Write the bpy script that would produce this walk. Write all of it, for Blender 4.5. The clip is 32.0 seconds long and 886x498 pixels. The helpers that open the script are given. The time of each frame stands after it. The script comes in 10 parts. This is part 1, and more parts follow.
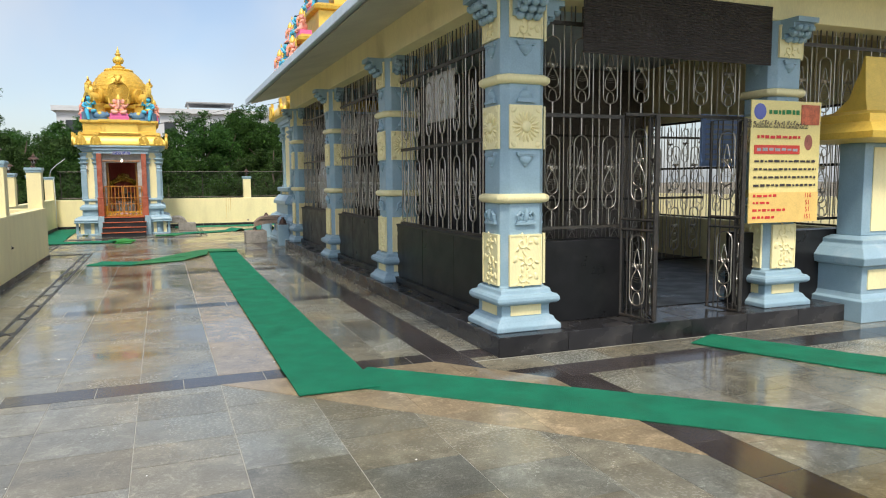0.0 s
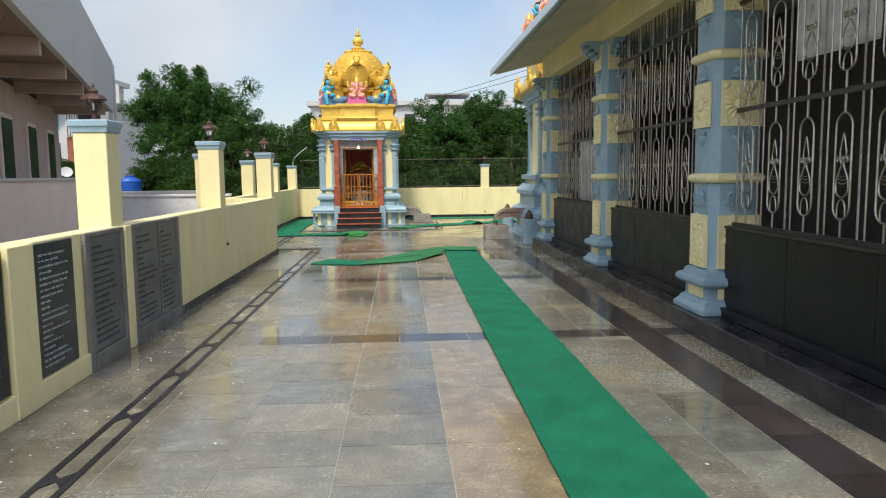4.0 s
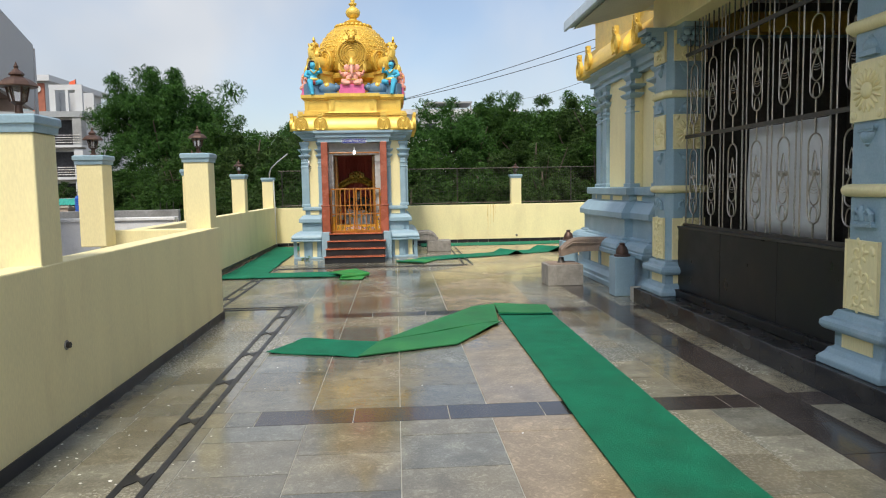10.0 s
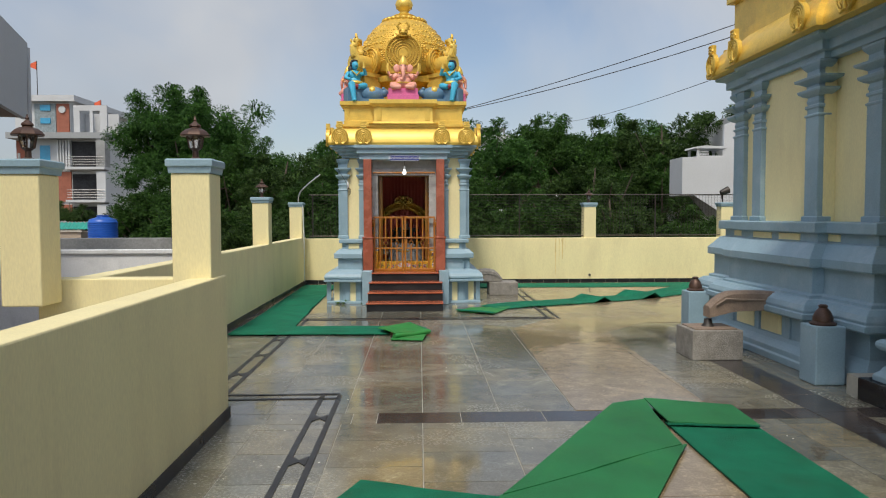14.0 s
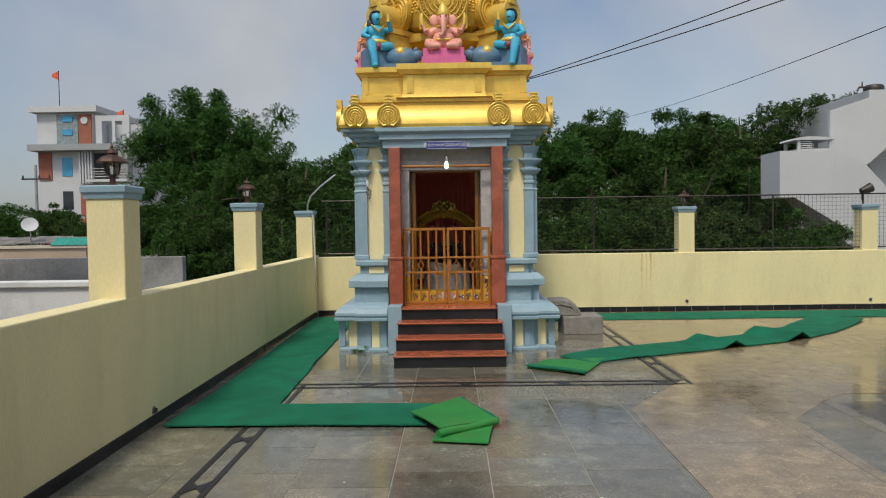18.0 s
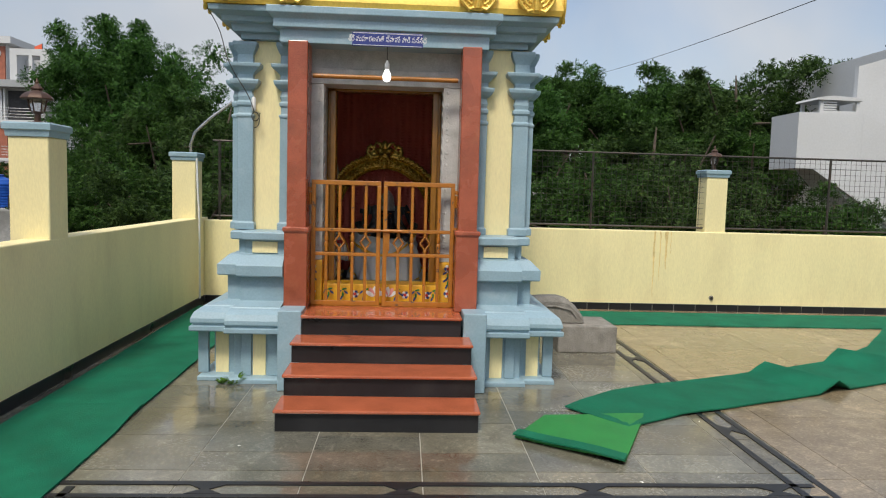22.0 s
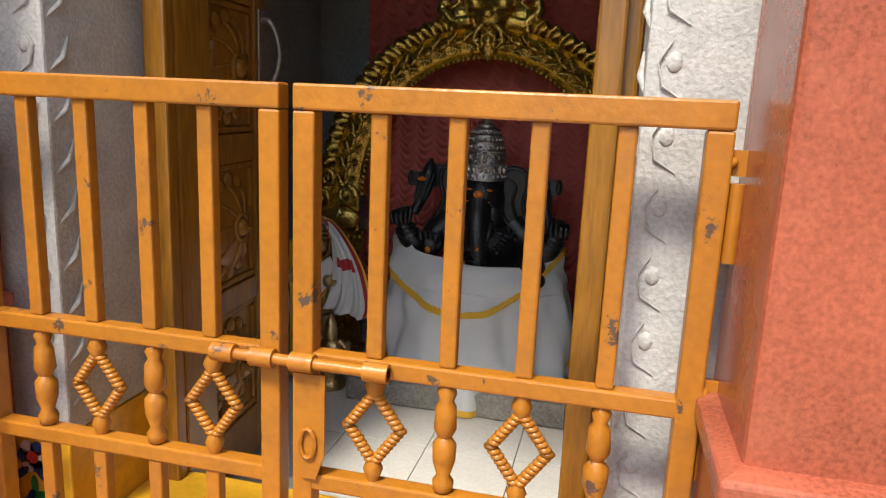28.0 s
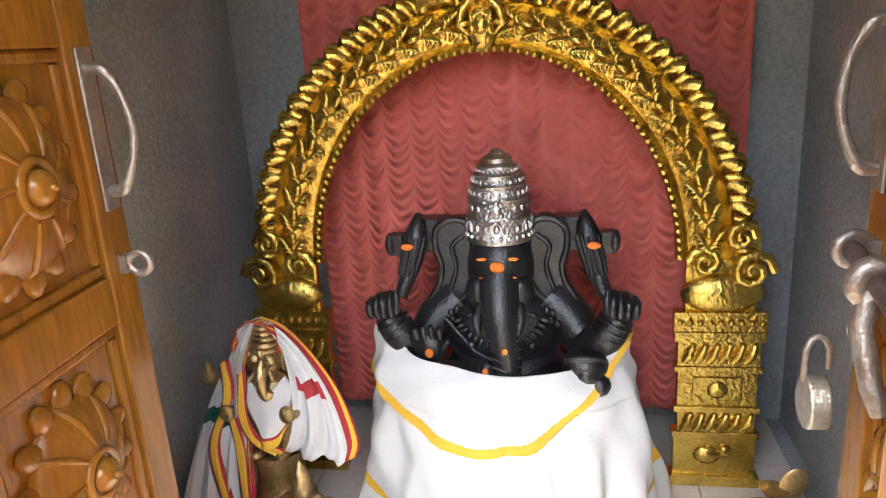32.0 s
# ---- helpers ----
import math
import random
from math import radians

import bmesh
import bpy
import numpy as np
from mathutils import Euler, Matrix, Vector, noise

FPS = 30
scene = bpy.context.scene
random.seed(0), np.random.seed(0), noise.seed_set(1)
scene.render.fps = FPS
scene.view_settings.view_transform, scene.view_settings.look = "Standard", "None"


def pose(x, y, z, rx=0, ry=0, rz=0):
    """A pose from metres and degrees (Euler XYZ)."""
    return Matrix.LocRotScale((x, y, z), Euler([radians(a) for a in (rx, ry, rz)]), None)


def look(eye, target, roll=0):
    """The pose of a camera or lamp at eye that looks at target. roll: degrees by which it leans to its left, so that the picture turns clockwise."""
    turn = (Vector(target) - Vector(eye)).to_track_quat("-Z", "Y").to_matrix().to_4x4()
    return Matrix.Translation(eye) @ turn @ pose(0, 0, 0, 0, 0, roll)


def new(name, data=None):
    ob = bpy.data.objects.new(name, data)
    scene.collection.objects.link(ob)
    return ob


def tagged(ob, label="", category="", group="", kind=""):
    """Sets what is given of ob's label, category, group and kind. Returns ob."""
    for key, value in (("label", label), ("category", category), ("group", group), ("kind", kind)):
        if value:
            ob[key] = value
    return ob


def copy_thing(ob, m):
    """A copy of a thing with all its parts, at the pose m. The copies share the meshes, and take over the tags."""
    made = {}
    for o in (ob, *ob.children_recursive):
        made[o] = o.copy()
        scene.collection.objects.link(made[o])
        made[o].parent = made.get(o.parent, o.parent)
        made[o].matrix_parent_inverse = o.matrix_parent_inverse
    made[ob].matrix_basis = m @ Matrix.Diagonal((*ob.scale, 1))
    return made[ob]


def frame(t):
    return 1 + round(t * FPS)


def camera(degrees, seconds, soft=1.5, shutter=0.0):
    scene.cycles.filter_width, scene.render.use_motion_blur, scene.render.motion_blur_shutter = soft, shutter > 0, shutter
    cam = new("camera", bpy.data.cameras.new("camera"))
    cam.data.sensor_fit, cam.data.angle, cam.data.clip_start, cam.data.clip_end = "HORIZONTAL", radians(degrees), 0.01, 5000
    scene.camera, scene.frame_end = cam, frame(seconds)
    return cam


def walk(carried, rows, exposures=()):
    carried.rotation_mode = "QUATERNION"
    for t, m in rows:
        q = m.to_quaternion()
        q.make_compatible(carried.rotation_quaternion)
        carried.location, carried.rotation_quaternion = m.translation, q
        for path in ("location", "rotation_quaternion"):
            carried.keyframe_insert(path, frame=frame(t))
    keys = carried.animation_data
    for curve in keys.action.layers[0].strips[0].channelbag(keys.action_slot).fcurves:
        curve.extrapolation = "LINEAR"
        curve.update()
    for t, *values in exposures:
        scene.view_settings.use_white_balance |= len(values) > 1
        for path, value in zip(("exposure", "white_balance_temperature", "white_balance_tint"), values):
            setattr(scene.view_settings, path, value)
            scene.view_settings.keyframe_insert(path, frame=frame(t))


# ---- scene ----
cam = camera(64.2, 32.0, 1.1)
PATH = [
    (0, (1.48, -3.332, 1.878), (2.215, -1.481, 1.685), -0.4),
    (0.5, (1.449, -2.966, 1.862), (1.981, -1.046, 1.692), -4.1),
    (1, (1.462, -2.56, 1.806), (1.83, -0.598, 1.686), -2.1),
    (1.5, (1.543, -2.12, 1.82), (1.732, -0.137, 1.644), -1.3),
    (2, (1.573, -1.614, 1.829), (1.787, 0.36, 1.591), -1.7),
    (2.5, (1.613, -1.133, 1.773), (1.728, 0.856, 1.588), -1.1),
    (4.5, (1.649, 1.014, 1.759), (1.764, 2.999, 1.541), -0.6),
    (5, (1.596, 1.523, 1.774), (1.752, 3.51, 1.607), -1.9),
    (5.5, (1.584, 2.027, 1.769), (1.691, 4.012, 1.551), -0.2),
    (6, (1.535, 2.563, 1.756), (1.665, 4.548, 1.545), -1.9),
    (6.5, (1.491, 3.055, 1.748), (1.684, 5.036, 1.546), -1.4),
    (7, (1.477, 3.535, 1.776), (1.599, 5.516, 1.533), 0.7),
    (7.5, (1.429, 4.059, 1.772), (1.631, 6.034, 1.529), -1.6),
    (8, (1.43, 4.604, 1.738), (1.636, 6.581, 1.509), -0.4),
    (8.5, (1.408, 5.17, 1.75), (1.542, 7.153, 1.531), 0.9),
    (9, (1.35, 5.736, 1.769), (1.551, 7.715, 1.564), -0.9),
    (9.5, (1.315, 6.264, 1.779), (1.432, 8.253, 1.606), 0.6),
    (10, (1.227, 6.841, 1.762), (1.356, 8.829, 1.587), -1.0),
    (10.5, (1.186, 7.331, 1.768), (1.289, 9.316, 1.55), -2.1),
    (11, (1.098, 7.883, 1.778), (1.14, 9.872, 1.575), 1.1),
    (11.5, (0.966, 8.409, 1.771), (1.129, 10.394, 1.597), -0.9),
    (12, (0.882, 8.861, 1.759), (1.014, 10.851, 1.603), -1.0),
    (12.5, (0.751, 9.34, 1.78), (0.844, 11.335, 1.671), 0.1),
    (13, (0.588, 9.763, 1.803), (0.764, 11.752, 1.675), -1.6),
    (13.5, (0.537, 10.059, 1.787), (0.612, 12.055, 1.687), 0.1),
    (15.5, (0.302, 12.119, 1.799), (0.367, 14.116, 1.708), -0.6),
    (16, (0.248, 12.636, 1.839), (0.371, 14.631, 1.763), -3.0),
    (16.5, (0.240, 13.148, 1.839), (0.299, 15.147, 1.843), -1.9),
    (17, (0.263, 13.661, 1.796), (0.341, 15.660, 1.774), -1.2),
    (17.5, (0.240, 14.143, 1.787), (0.306, 16.141, 1.728), -2.8),
    (18, (0.267, 14.689, 1.799), (0.241, 16.688, 1.733), -0.8),
    (18.5, (0.246, 15.280, 1.773), (0.343, 17.277, 1.747), -2.7),
    (19, (0.235, 15.643, 1.760), (0.331, 17.641, 1.739), -2.5),
    (19.5, (0.345, 16.11, 1.793), (0.362, 18.104, 1.645), -0.8),
    (20, (0.334, 16.613, 1.701), (0.449, 18.603, 1.538), -0.6),
    (20.5, (0.304, 17.132, 1.744), (0.401, 19.125, 1.616), -0.3),
    (21, (0.348, 17.574, 1.729), (0.374, 19.564, 1.526), 1.0),
    (21.5, (0.341, 18.131, 1.733), (0.463, 20.115, 1.513), -1.4),
    (22, (0.379, 18.731, 1.708), (0.49, 20.722, 1.542), 1.6),
    (22.5, (0.385, 19.2, 1.707), (0.439, 21.197, 1.612), 1.5),
    (23, (0.435, 19.74, 1.742), (0.558, 21.732, 1.611), -0.8),
    (23.5, (0.546, 20.217, 1.734), (0.503, 22.212, 1.595), 1.6),
    (24, (0.591, 20.691, 1.68), (0.542, 22.682, 1.489), 1.6),
    (24.5, (0.612, 21.227, 1.652), (0.534, 23.214, 1.442), 1.2),
    (25, (0.611, 21.691, 1.679), (0.479, 23.674, 1.454), 2.1),
    (25.5, (0.526, 22.212, 1.696), (0.353, 24.192, 1.469), 1.3),
    (26, (0.477, 22.647, 1.71), (0.293, 24.626, 1.486), -0.1),
    (26.5, (0.484, 23.032, 1.742), (0.383, 25.019, 1.532), 0.8),
    (28.5, (0.703, 24.343, 1.758), (0.127, 26.208, 1.322), 0.8),
    (29, (0.58, 24.621, 1.836), (0.016, 26.516, 1.533), -4.2),
    (29.5, (0.49, 24.78, 1.93), (-0.093, 26.661, 1.571), -5.4),
    (30, (0.419, 24.883, 2.013), (-0.091, 26.758, 1.538), -4.9),
    (30.5, (0.343, 24.985, 1.973), (0.025, 26.861, 1.355), -1.8),
    (31, (0.339, 25.005, 1.959), (0.053, 26.871, 1.299), -2.3),
    (31.5, (0.342, 25.01, 1.959), (0.062, 26.881, 1.311), -2.6),
    (32, (0.355, 24.988, 1.967), (0.007, 26.874, 1.4), -3.7),
]
walk(cam, [(t, look(eye, target, roll)) for t, eye, target, roll in PATH], [(0, 0.38), (1, 0.27), (6, 0.34), (9, 0.32), (13, 0.03), (17, -0.31), (19, -0.26), (20, -0.12), (22, 0.05), (24, 0.06), (25, 0.06), (26.5, 0.2), (28.5, 1.3), (29, 1.6), (29.5, 2.6), (30, 3.55), (32, 3.55)])


# ---------------------------------------------------------------- world and light
SUN_DIR = (0.15, 0.52, -0.84)
world = bpy.data.worlds.new("world")
scene.world = world
world.use_nodes = True
wn, wl = world.node_tree.nodes, world.node_tree.links
wn.clear()
w_out = wn.new("ShaderNodeOutputWorld")
w_bg = wn.new("ShaderNodeBackground")
w_sky = wn.new("ShaderNodeTexSky")
w_sky.sky_type, w_sky.sun_disc = "NISHITA", False
w_sky.sun_elevation, w_sky.sun_rotation = radians(57.2), radians(196.1)
w_sky.air_density, w_sky.dust_density, w_sky.ozone_density = 1.0, 1.6, 1.4
w_noise = wn.new("ShaderNodeTexNoise")
w_noise.inputs["Scale"].default_value, w_noise.inputs["Detail"].default_value = 2.6, 7.0
w_noise.inputs["Distortion"].default_value = 0.35
w_ramp = wn.new("ShaderNodeValToRGB")
w_ramp.color_ramp.elements[0].position, w_ramp.color_ramp.elements[0].color = 0.36, (0.16, 0.16, 0.16, 1)
w_ramp.color_ramp.elements[1].position, w_ramp.color_ramp.elements[1].color = 0.66, (0.86, 0.86, 0.86, 1)
w_mix = wn.new("ShaderNodeMix")
w_mix.data_type = "RGBA"
w_big = wn.new("ShaderNodeTexNoise")
w_big.inputs["Scale"].default_value, w_big.inputs["Detail"].default_value = 1.7, 4.0
w_tone = wn.new("ShaderNodeMapRange")
w_tone.inputs["From Min"].default_value, w_tone.inputs["From Max"].default_value = 0.38, 0.62
w_cloud = wn.new("ShaderNodeMix")
w_cloud.data_type = "RGBA"
w_cloud.inputs["A"].default_value, w_cloud.inputs["B"].default_value = (3.0, 3.25, 3.65, 1), (5.1, 5.1, 5.1, 1)
wl.new(w_big.outputs["Fac"], w_tone.inputs["Value"])
wl.new(w_tone.outputs[0], w_cloud.inputs["Factor"])
wl.new(w_cloud.outputs["Result"], w_mix.inputs["B"])
w_bg.inputs["Strength"].default_value = 0.132
wl.new(w_noise.outputs["Fac"], w_ramp.inputs["Fac"])
wl.new(w_ramp.outputs["Color"], w_mix.inputs["Factor"])
wl.new(w_sky.outputs["Color"], w_mix.inputs["A"])
# the cloud grows brighter towards the veiled sun
w_dir = wn.new("ShaderNodeTexCoord")
w_dot = wn.new("ShaderNodeVectorMath")
w_dot.operation = "DOT_PRODUCT"
w_dot.inputs[1].default_value = tuple(-c for c in SUN_DIR)
w_glow = wn.new("ShaderNodeMapRange")
w_glow.interpolation_type = "SMOOTHSTEP"
w_glow.inputs["From Min"].default_value, w_glow.inputs["From Max"].default_value = 0.0, 1.0
w_glow.inputs["To Min"].default_value, w_glow.inputs["To Max"].default_value = 1.06, 1.75
w_lit = wn.new("ShaderNodeVectorMath")
w_lit.operation = "SCALE"
wl.new(w_dir.outputs["Generated"], w_dot.inputs[0])
wl.new(w_dot.outputs["Value"], w_glow.inputs["Value"])
wl.new(w_mix.outputs["Result"], w_lit.inputs[0])
wl.new(w_glow.outputs[0], w_lit.inputs["Scale"])
wl.new(w_lit.outputs[0], w_bg.inputs["Color"])
wl.new(w_bg.outputs["Background"], w_out.inputs["Surface"])

sun = new("sun", bpy.data.lights.new("sun", "SUN"))
sun.data.energy, sun.data.angle, sun.data.color = 2.7, radians(11), (1.0, 0.93, 0.80)
sun.matrix_world = look((0, 0, 30), (SUN_DIR[0], SUN_DIR[1], 30 + SUN_DIR[2]))


# ---------------------------------------------------------------- materials
def mat(name, color, rough=0.6, metal=0.0, var=0.12, scale=6.0, fine=60.0, bump=0.0, stain=None, stain_amount=0.0,
        stain_scale=1.5, rough_var=0.0, random_tint=0.0, spec=0.5, stretch=(1, 1, 1), coat=0.0, chips=None):
    """Paint, stone, cloth or metal: base colour varied at two scales, with stains, bump and uneven gloss."""
    m = bpy.data.materials.new(name)
    m.use_nodes = True
    n, l = m.node_tree.nodes, m.node_tree.links
    b = n["Principled BSDF"]
    b.inputs["Roughness"].default_value, b.inputs["Metallic"].default_value = rough, metal
    b.inputs["Specular IOR Level"].default_value = spec
    b.inputs["Coat Weight"].default_value = coat
    b.inputs["Coat Roughness"].default_value = 0.1
    tc = n.new("ShaderNodeTexCoord")
    mp = n.new("ShaderNodeMapping")
    mp.inputs["Scale"].default_value = stretch
    l.new(tc.outputs["Object"], mp.inputs["Vector"])
    big, small = n.new("ShaderNodeTexNoise"), n.new("ShaderNodeTexNoise")
    big.inputs["Scale"].default_value, big.inputs["Detail"].default_value = scale, 5
    small.inputs["Scale"].default_value, small.inputs["Detail"].default_value = fine, 3
    for t in (big, small):
        l.new(mp.outputs["Vector"], t.inputs["Vector"])
    add = n.new("ShaderNodeMath")
    add.operation = "ADD"
    l.new(big.outputs["Fac"], add.inputs[0])
    l.new(small.outputs["Fac"], add.inputs[1])
    ramp = n.new("ShaderNodeMapRange")
    ramp.inputs["From Min"].default_value, ramp.inputs["From Max"].default_value = 0.7, 1.3
    ramp.inputs["To Min"].default_value, ramp.inputs["To Max"].default_value = 1 - var, 1 + var
    l.new(add.outputs[0], ramp.inputs["Value"])
    scaled = n.new("ShaderNodeVectorMath")
    scaled.operation = "SCALE"
    scaled.inputs[0].default_value = color
    l.new(ramp.outputs[0], scaled.inputs["Scale"])
    out = scaled.outputs[0]
    if random_tint:
        info = n.new("ShaderNodeObjectInfo")
        rr = n.new("ShaderNodeMapRange")
        rr.inputs["To Min"].default_value, rr.inputs["To Max"].default_value = 1 - random_tint, 1 + random_tint
        l.new(info.outputs["Random"], rr.inputs["Value"])
        s2 = n.new("ShaderNodeVectorMath")
        s2.operation = "SCALE"
        l.new(out, s2.inputs[0])
        l.new(rr.outputs[0], s2.inputs["Scale"])
        out = s2.outputs[0]
    if stain:
        sn = n.new("ShaderNodeTexNoise")
        sn.inputs["Scale"].default_value, sn.inputs["Detail"].default_value = stain_scale, 8
        sn.inputs["Roughness"].default_value = 0.65
        l.new(mp.outputs["Vector"], sn.inputs["Vector"])
        sr = n.new("ShaderNodeMapRange")
        sr.inputs["From Min"].default_value, sr.inputs["From Max"].default_value = 0.52, 0.72
        sr.inputs["To Max"].default_value = stain_amount
        l.new(sn.outputs["Fac"], sr.inputs["Value"])
        mx = n.new("ShaderNodeMix")
        mx.data_type = "RGBA"
        mx.inputs["B"].default_value = (*stain, 1)
        l.new(sr.outputs[0], mx.inputs["Factor"])
        l.new(out, mx.inputs["A"])
        out = mx.outputs["Result"]
    if chips:
        cn, cr, cm = n.new("ShaderNodeTexNoise"), n.new("ShaderNodeMapRange"), n.new("ShaderNodeMix")
        cn.inputs["Scale"].default_value, cn.inputs["Detail"].default_value, cn.inputs["Roughness"].default_value = 11, 9, 0.72
        l.new(mp.outputs["Vector"], cn.inputs["Vector"])
        cr.inputs["From Min"].default_value, cr.inputs["From Max"].default_value = 0.615, 0.635
        l.new(cn.outputs["Fac"], cr.inputs["Value"])
        cm.data_type = "RGBA"
        cm.inputs["B"].default_value = (*chips, 1)
        l.new(cr.outputs[0], cm.inputs["Factor"])
        l.new(out, cm.inputs["A"])
        out = cm.outputs["Result"]
    l.new(out, b.inputs["Base Color"])
    if rough_var:
        rv = n.new("ShaderNodeMapRange")
        rv.inputs["From Min"].default_value, rv.inputs["From Max"].default_value = 0.3, 0.7
        rv.inputs["To Min"].default_value, rv.inputs["To Max"].default_value = max(0.02, rough - rough_var), rough + rough_var
        l.new(big.outputs["Fac"], rv.inputs["Value"])
        l.new(rv.outputs[0], b.inputs["Roughness"])
    if bump:
        bp = n.new("ShaderNodeBump")
        bp.inputs["Strength"].default_value, bp.inputs["Distance"].default_value = bump, 0.01
        l.new(small.outputs["Fac"], bp.inputs["Height"])
        l.new(bp.outputs[0], b.inputs["Normal"])
    return m


CREAM = mat("cream_paint", (0.84, 0.74, 0.41), 0.62, var=0.07, scale=2.5, fine=70, bump=0.15, stain=(0.55, 0.43, 0.22), stain_amount=0.3, stain_scale=1.8, stretch=(1, 1, 0.3))
BLUE = mat("blue_paint", (0.265, 0.385, 0.455), 0.42, var=0.09, scale=4, fine=60, bump=0.15, stain=(0.5, 0.58, 0.62), stain_amount=0.35, stain_scale=3)
GOLD_PAINT = mat("gold_yellow_paint", (0.78, 0.53, 0.10), 0.4, metal=0.3, var=0.12, scale=5, fine=50, bump=0.15, stain=(0.5, 0.27, 0.04), stain_amount=0.4, stain_scale=4)
DEEP_GOLD = mat("deep_gold_paint", (0.66, 0.41, 0.055), 0.4, metal=0.3, var=0.2, scale=9, fine=45, bump=0.3, stain=(0.42, 0.2, 0.02), stain_amount=0.5, stain_scale=7)
BLACK_GRANITE = mat("black_granite", (0.017, 0.017, 0.019), 0.36, var=0.5, scale=3, fine=260, rough_var=0.1, stain=(0.05, 0.048, 0.045), stain_amount=0.5, stain_scale=2.2, spec=0.35)
DADO_GRANITE = mat("dado_granite", (0.011, 0.011, 0.012), 0.36, var=0.5, scale=3, fine=260, rough_var=0.1, stain=(0.03, 0.029, 0.027), stain_amount=0.5, stain_scale=2.2, spec=0.25)


def paving(name, warm, cool, spread, rough=(0.30, 0.07), grain=0.3, wet_dark=0.74, patch=0.55):
    """Polished stone slabs: each slab its own tint, fine grain, dull dry places and dark glossy wet ones."""
    m = bpy.data.materials.new(name)
    m.use_nodes = True
    n, l = m.node_tree.nodes, m.node_tree.links
    b = n["Principled BSDF"]
    b.inputs["Specular IOR Level"].default_value = 0.85
    geo, info = n.new("ShaderNodeNewGeometry"), n.new("ShaderNodeObjectInfo")

    def op(kind, a, c=0.0):
        q = n.new("ShaderNodeMath")
        q.operation = kind
        for k, v in enumerate((a, c)):
            if isinstance(v, (int, float)):
                q.inputs[k].default_value = v
            else:
                l.new(v, q.inputs[k])
        return q.outputs[0]

    def cloud(scale, detail, lo, hi, a, c, distort=0.0):
        t, r = n.new("ShaderNodeTexNoise"), n.new("ShaderNodeMapRange")
        t.inputs["Scale"].default_value, t.inputs["Detail"].default_value, t.inputs["Distortion"].default_value = scale, detail, distort
        r.inputs["From Min"].default_value, r.inputs["From Max"].default_value = lo, hi
        r.inputs["To Min"].default_value, r.inputs["To Max"].default_value = a, c
        l.new(geo.outputs["Position"], t.inputs["Vector"])
        l.new(t.outputs["Fac"], r.inputs["Value"])
        return r.outputs[0]

    own = op("FRACT", op("ADD", info.outputs["Random"], geo.outputs["Random Per Island"]))
    tone = op("FRACT", op("MULTIPLY", own, 7.31))
    hue = n.new("ShaderNodeMix")
    hue.data_type = "RGBA"
    hue.inputs["A"].default_value, hue.inputs["B"].default_value = (*warm, 1), (*cool, 1)
    l.new(op("MULTIPLY", op("ADD", own, cloud(0.9, 3, 0.3, 0.7, 0.0, 1.0)), 0.5), hue.inputs["Factor"])
    wet = cloud(patch, 5, 0.42, 0.60, 0.0, 1.0, 0.6)
    shade = op("MULTIPLY", op("ADD", op("MULTIPLY", tone, spread), 1 - spread / 2), op("MULTIPLY", cloud(210, 2, 0.3, 0.7, 1 - grain, 1 + grain), cloud(5, 7, 0.3, 0.7, 0.82, 1.18)))
    shade = op("MULTIPLY", shade, op("SUBTRACT", 1.0, op("MULTIPLY", wet, 1 - wet_dark)))
    dry = op("MULTIPLY", cloud(2.3, 9, 0.56, 0.72, 1.0, 1.4, 1.2), op("MULTIPLY", cloud(13, 8, 0.52, 0.74, 1.0, 1.55, 2.2), cloud(60, 5, 0.3, 0.7, 0.84, 1.16)))
    specks = cloud(34, 2, 0.735, 0.76, 0.0, 1.6)
    dry = op("ADD", dry, op("MULTIPLY", specks, cloud(0.8, 3, 0.45, 0.6, 0.0, 1.0)))
    sc = n.new("ShaderNodeVectorMath")
    sc.operation = "SCALE"
    l.new(hue.outputs["Result"], sc.inputs[0])
    l.new(op("MULTIPLY", shade, dry), sc.inputs["Scale"])
    l.new(sc.outputs[0], b.inputs["Base Color"])
    l.new(op("ADD", op("SUBTRACT", rough[0], op("MULTIPLY", wet, rough[0] - rough[1])), cloud(40, 4, 0.3, 0.7, -0.02, 0.05)), b.inputs["Roughness"])
    bp = n.new("ShaderNodeBump")
    bp.inputs["Strength"].default_value, bp.inputs["Distance"].default_value = 0.06, 0.01
    l.new(cloud(9, 4, 0.2, 0.8, 0.0, 1.0), bp.inputs["Height"])
    l.new(bp.outputs[0], b.inputs["Normal"])
    return m


GREY_TILE = paving("grey_granite_tile", (0.192, 0.165, 0.107), (0.155, 0.164, 0.148), 0.40, (0.25, 0.06))
BEIGE_TILE = paving("beige_polished_stone", (0.27, 0.20, 0.115), (0.24, 0.195, 0.13), 0.14, (0.22, 0.08), 0.1, 0.8)
BAND_GRANITE = paving("dark_band_granite", (0.05, 0.038, 0.034), (0.035, 0.033, 0.034), 0.5, (0.22, 0.08), 0.35, 0.7)
BAR_IRON = mat("worn_grille_iron", (0.075, 0.068, 0.058), 0.48, metal=0.6, var=0.3, scale=10, fine=80, stain=(0.10, 0.07, 0.045), stain_amount=0.5, stain_scale=5)
BAR_STEEL = mat("dull_grille_steel", (0.44, 0.40, 0.34), 0.34, metal=0.95, var=0.25, scale=9, fine=90, stain=(0.16, 0.12, 0.08), stain_amount=0.55, stain_scale=7)
GROUT = mat("grout", (0.36, 0.345, 0.29), 0.5, var=0.2, scale=5, fine=90)
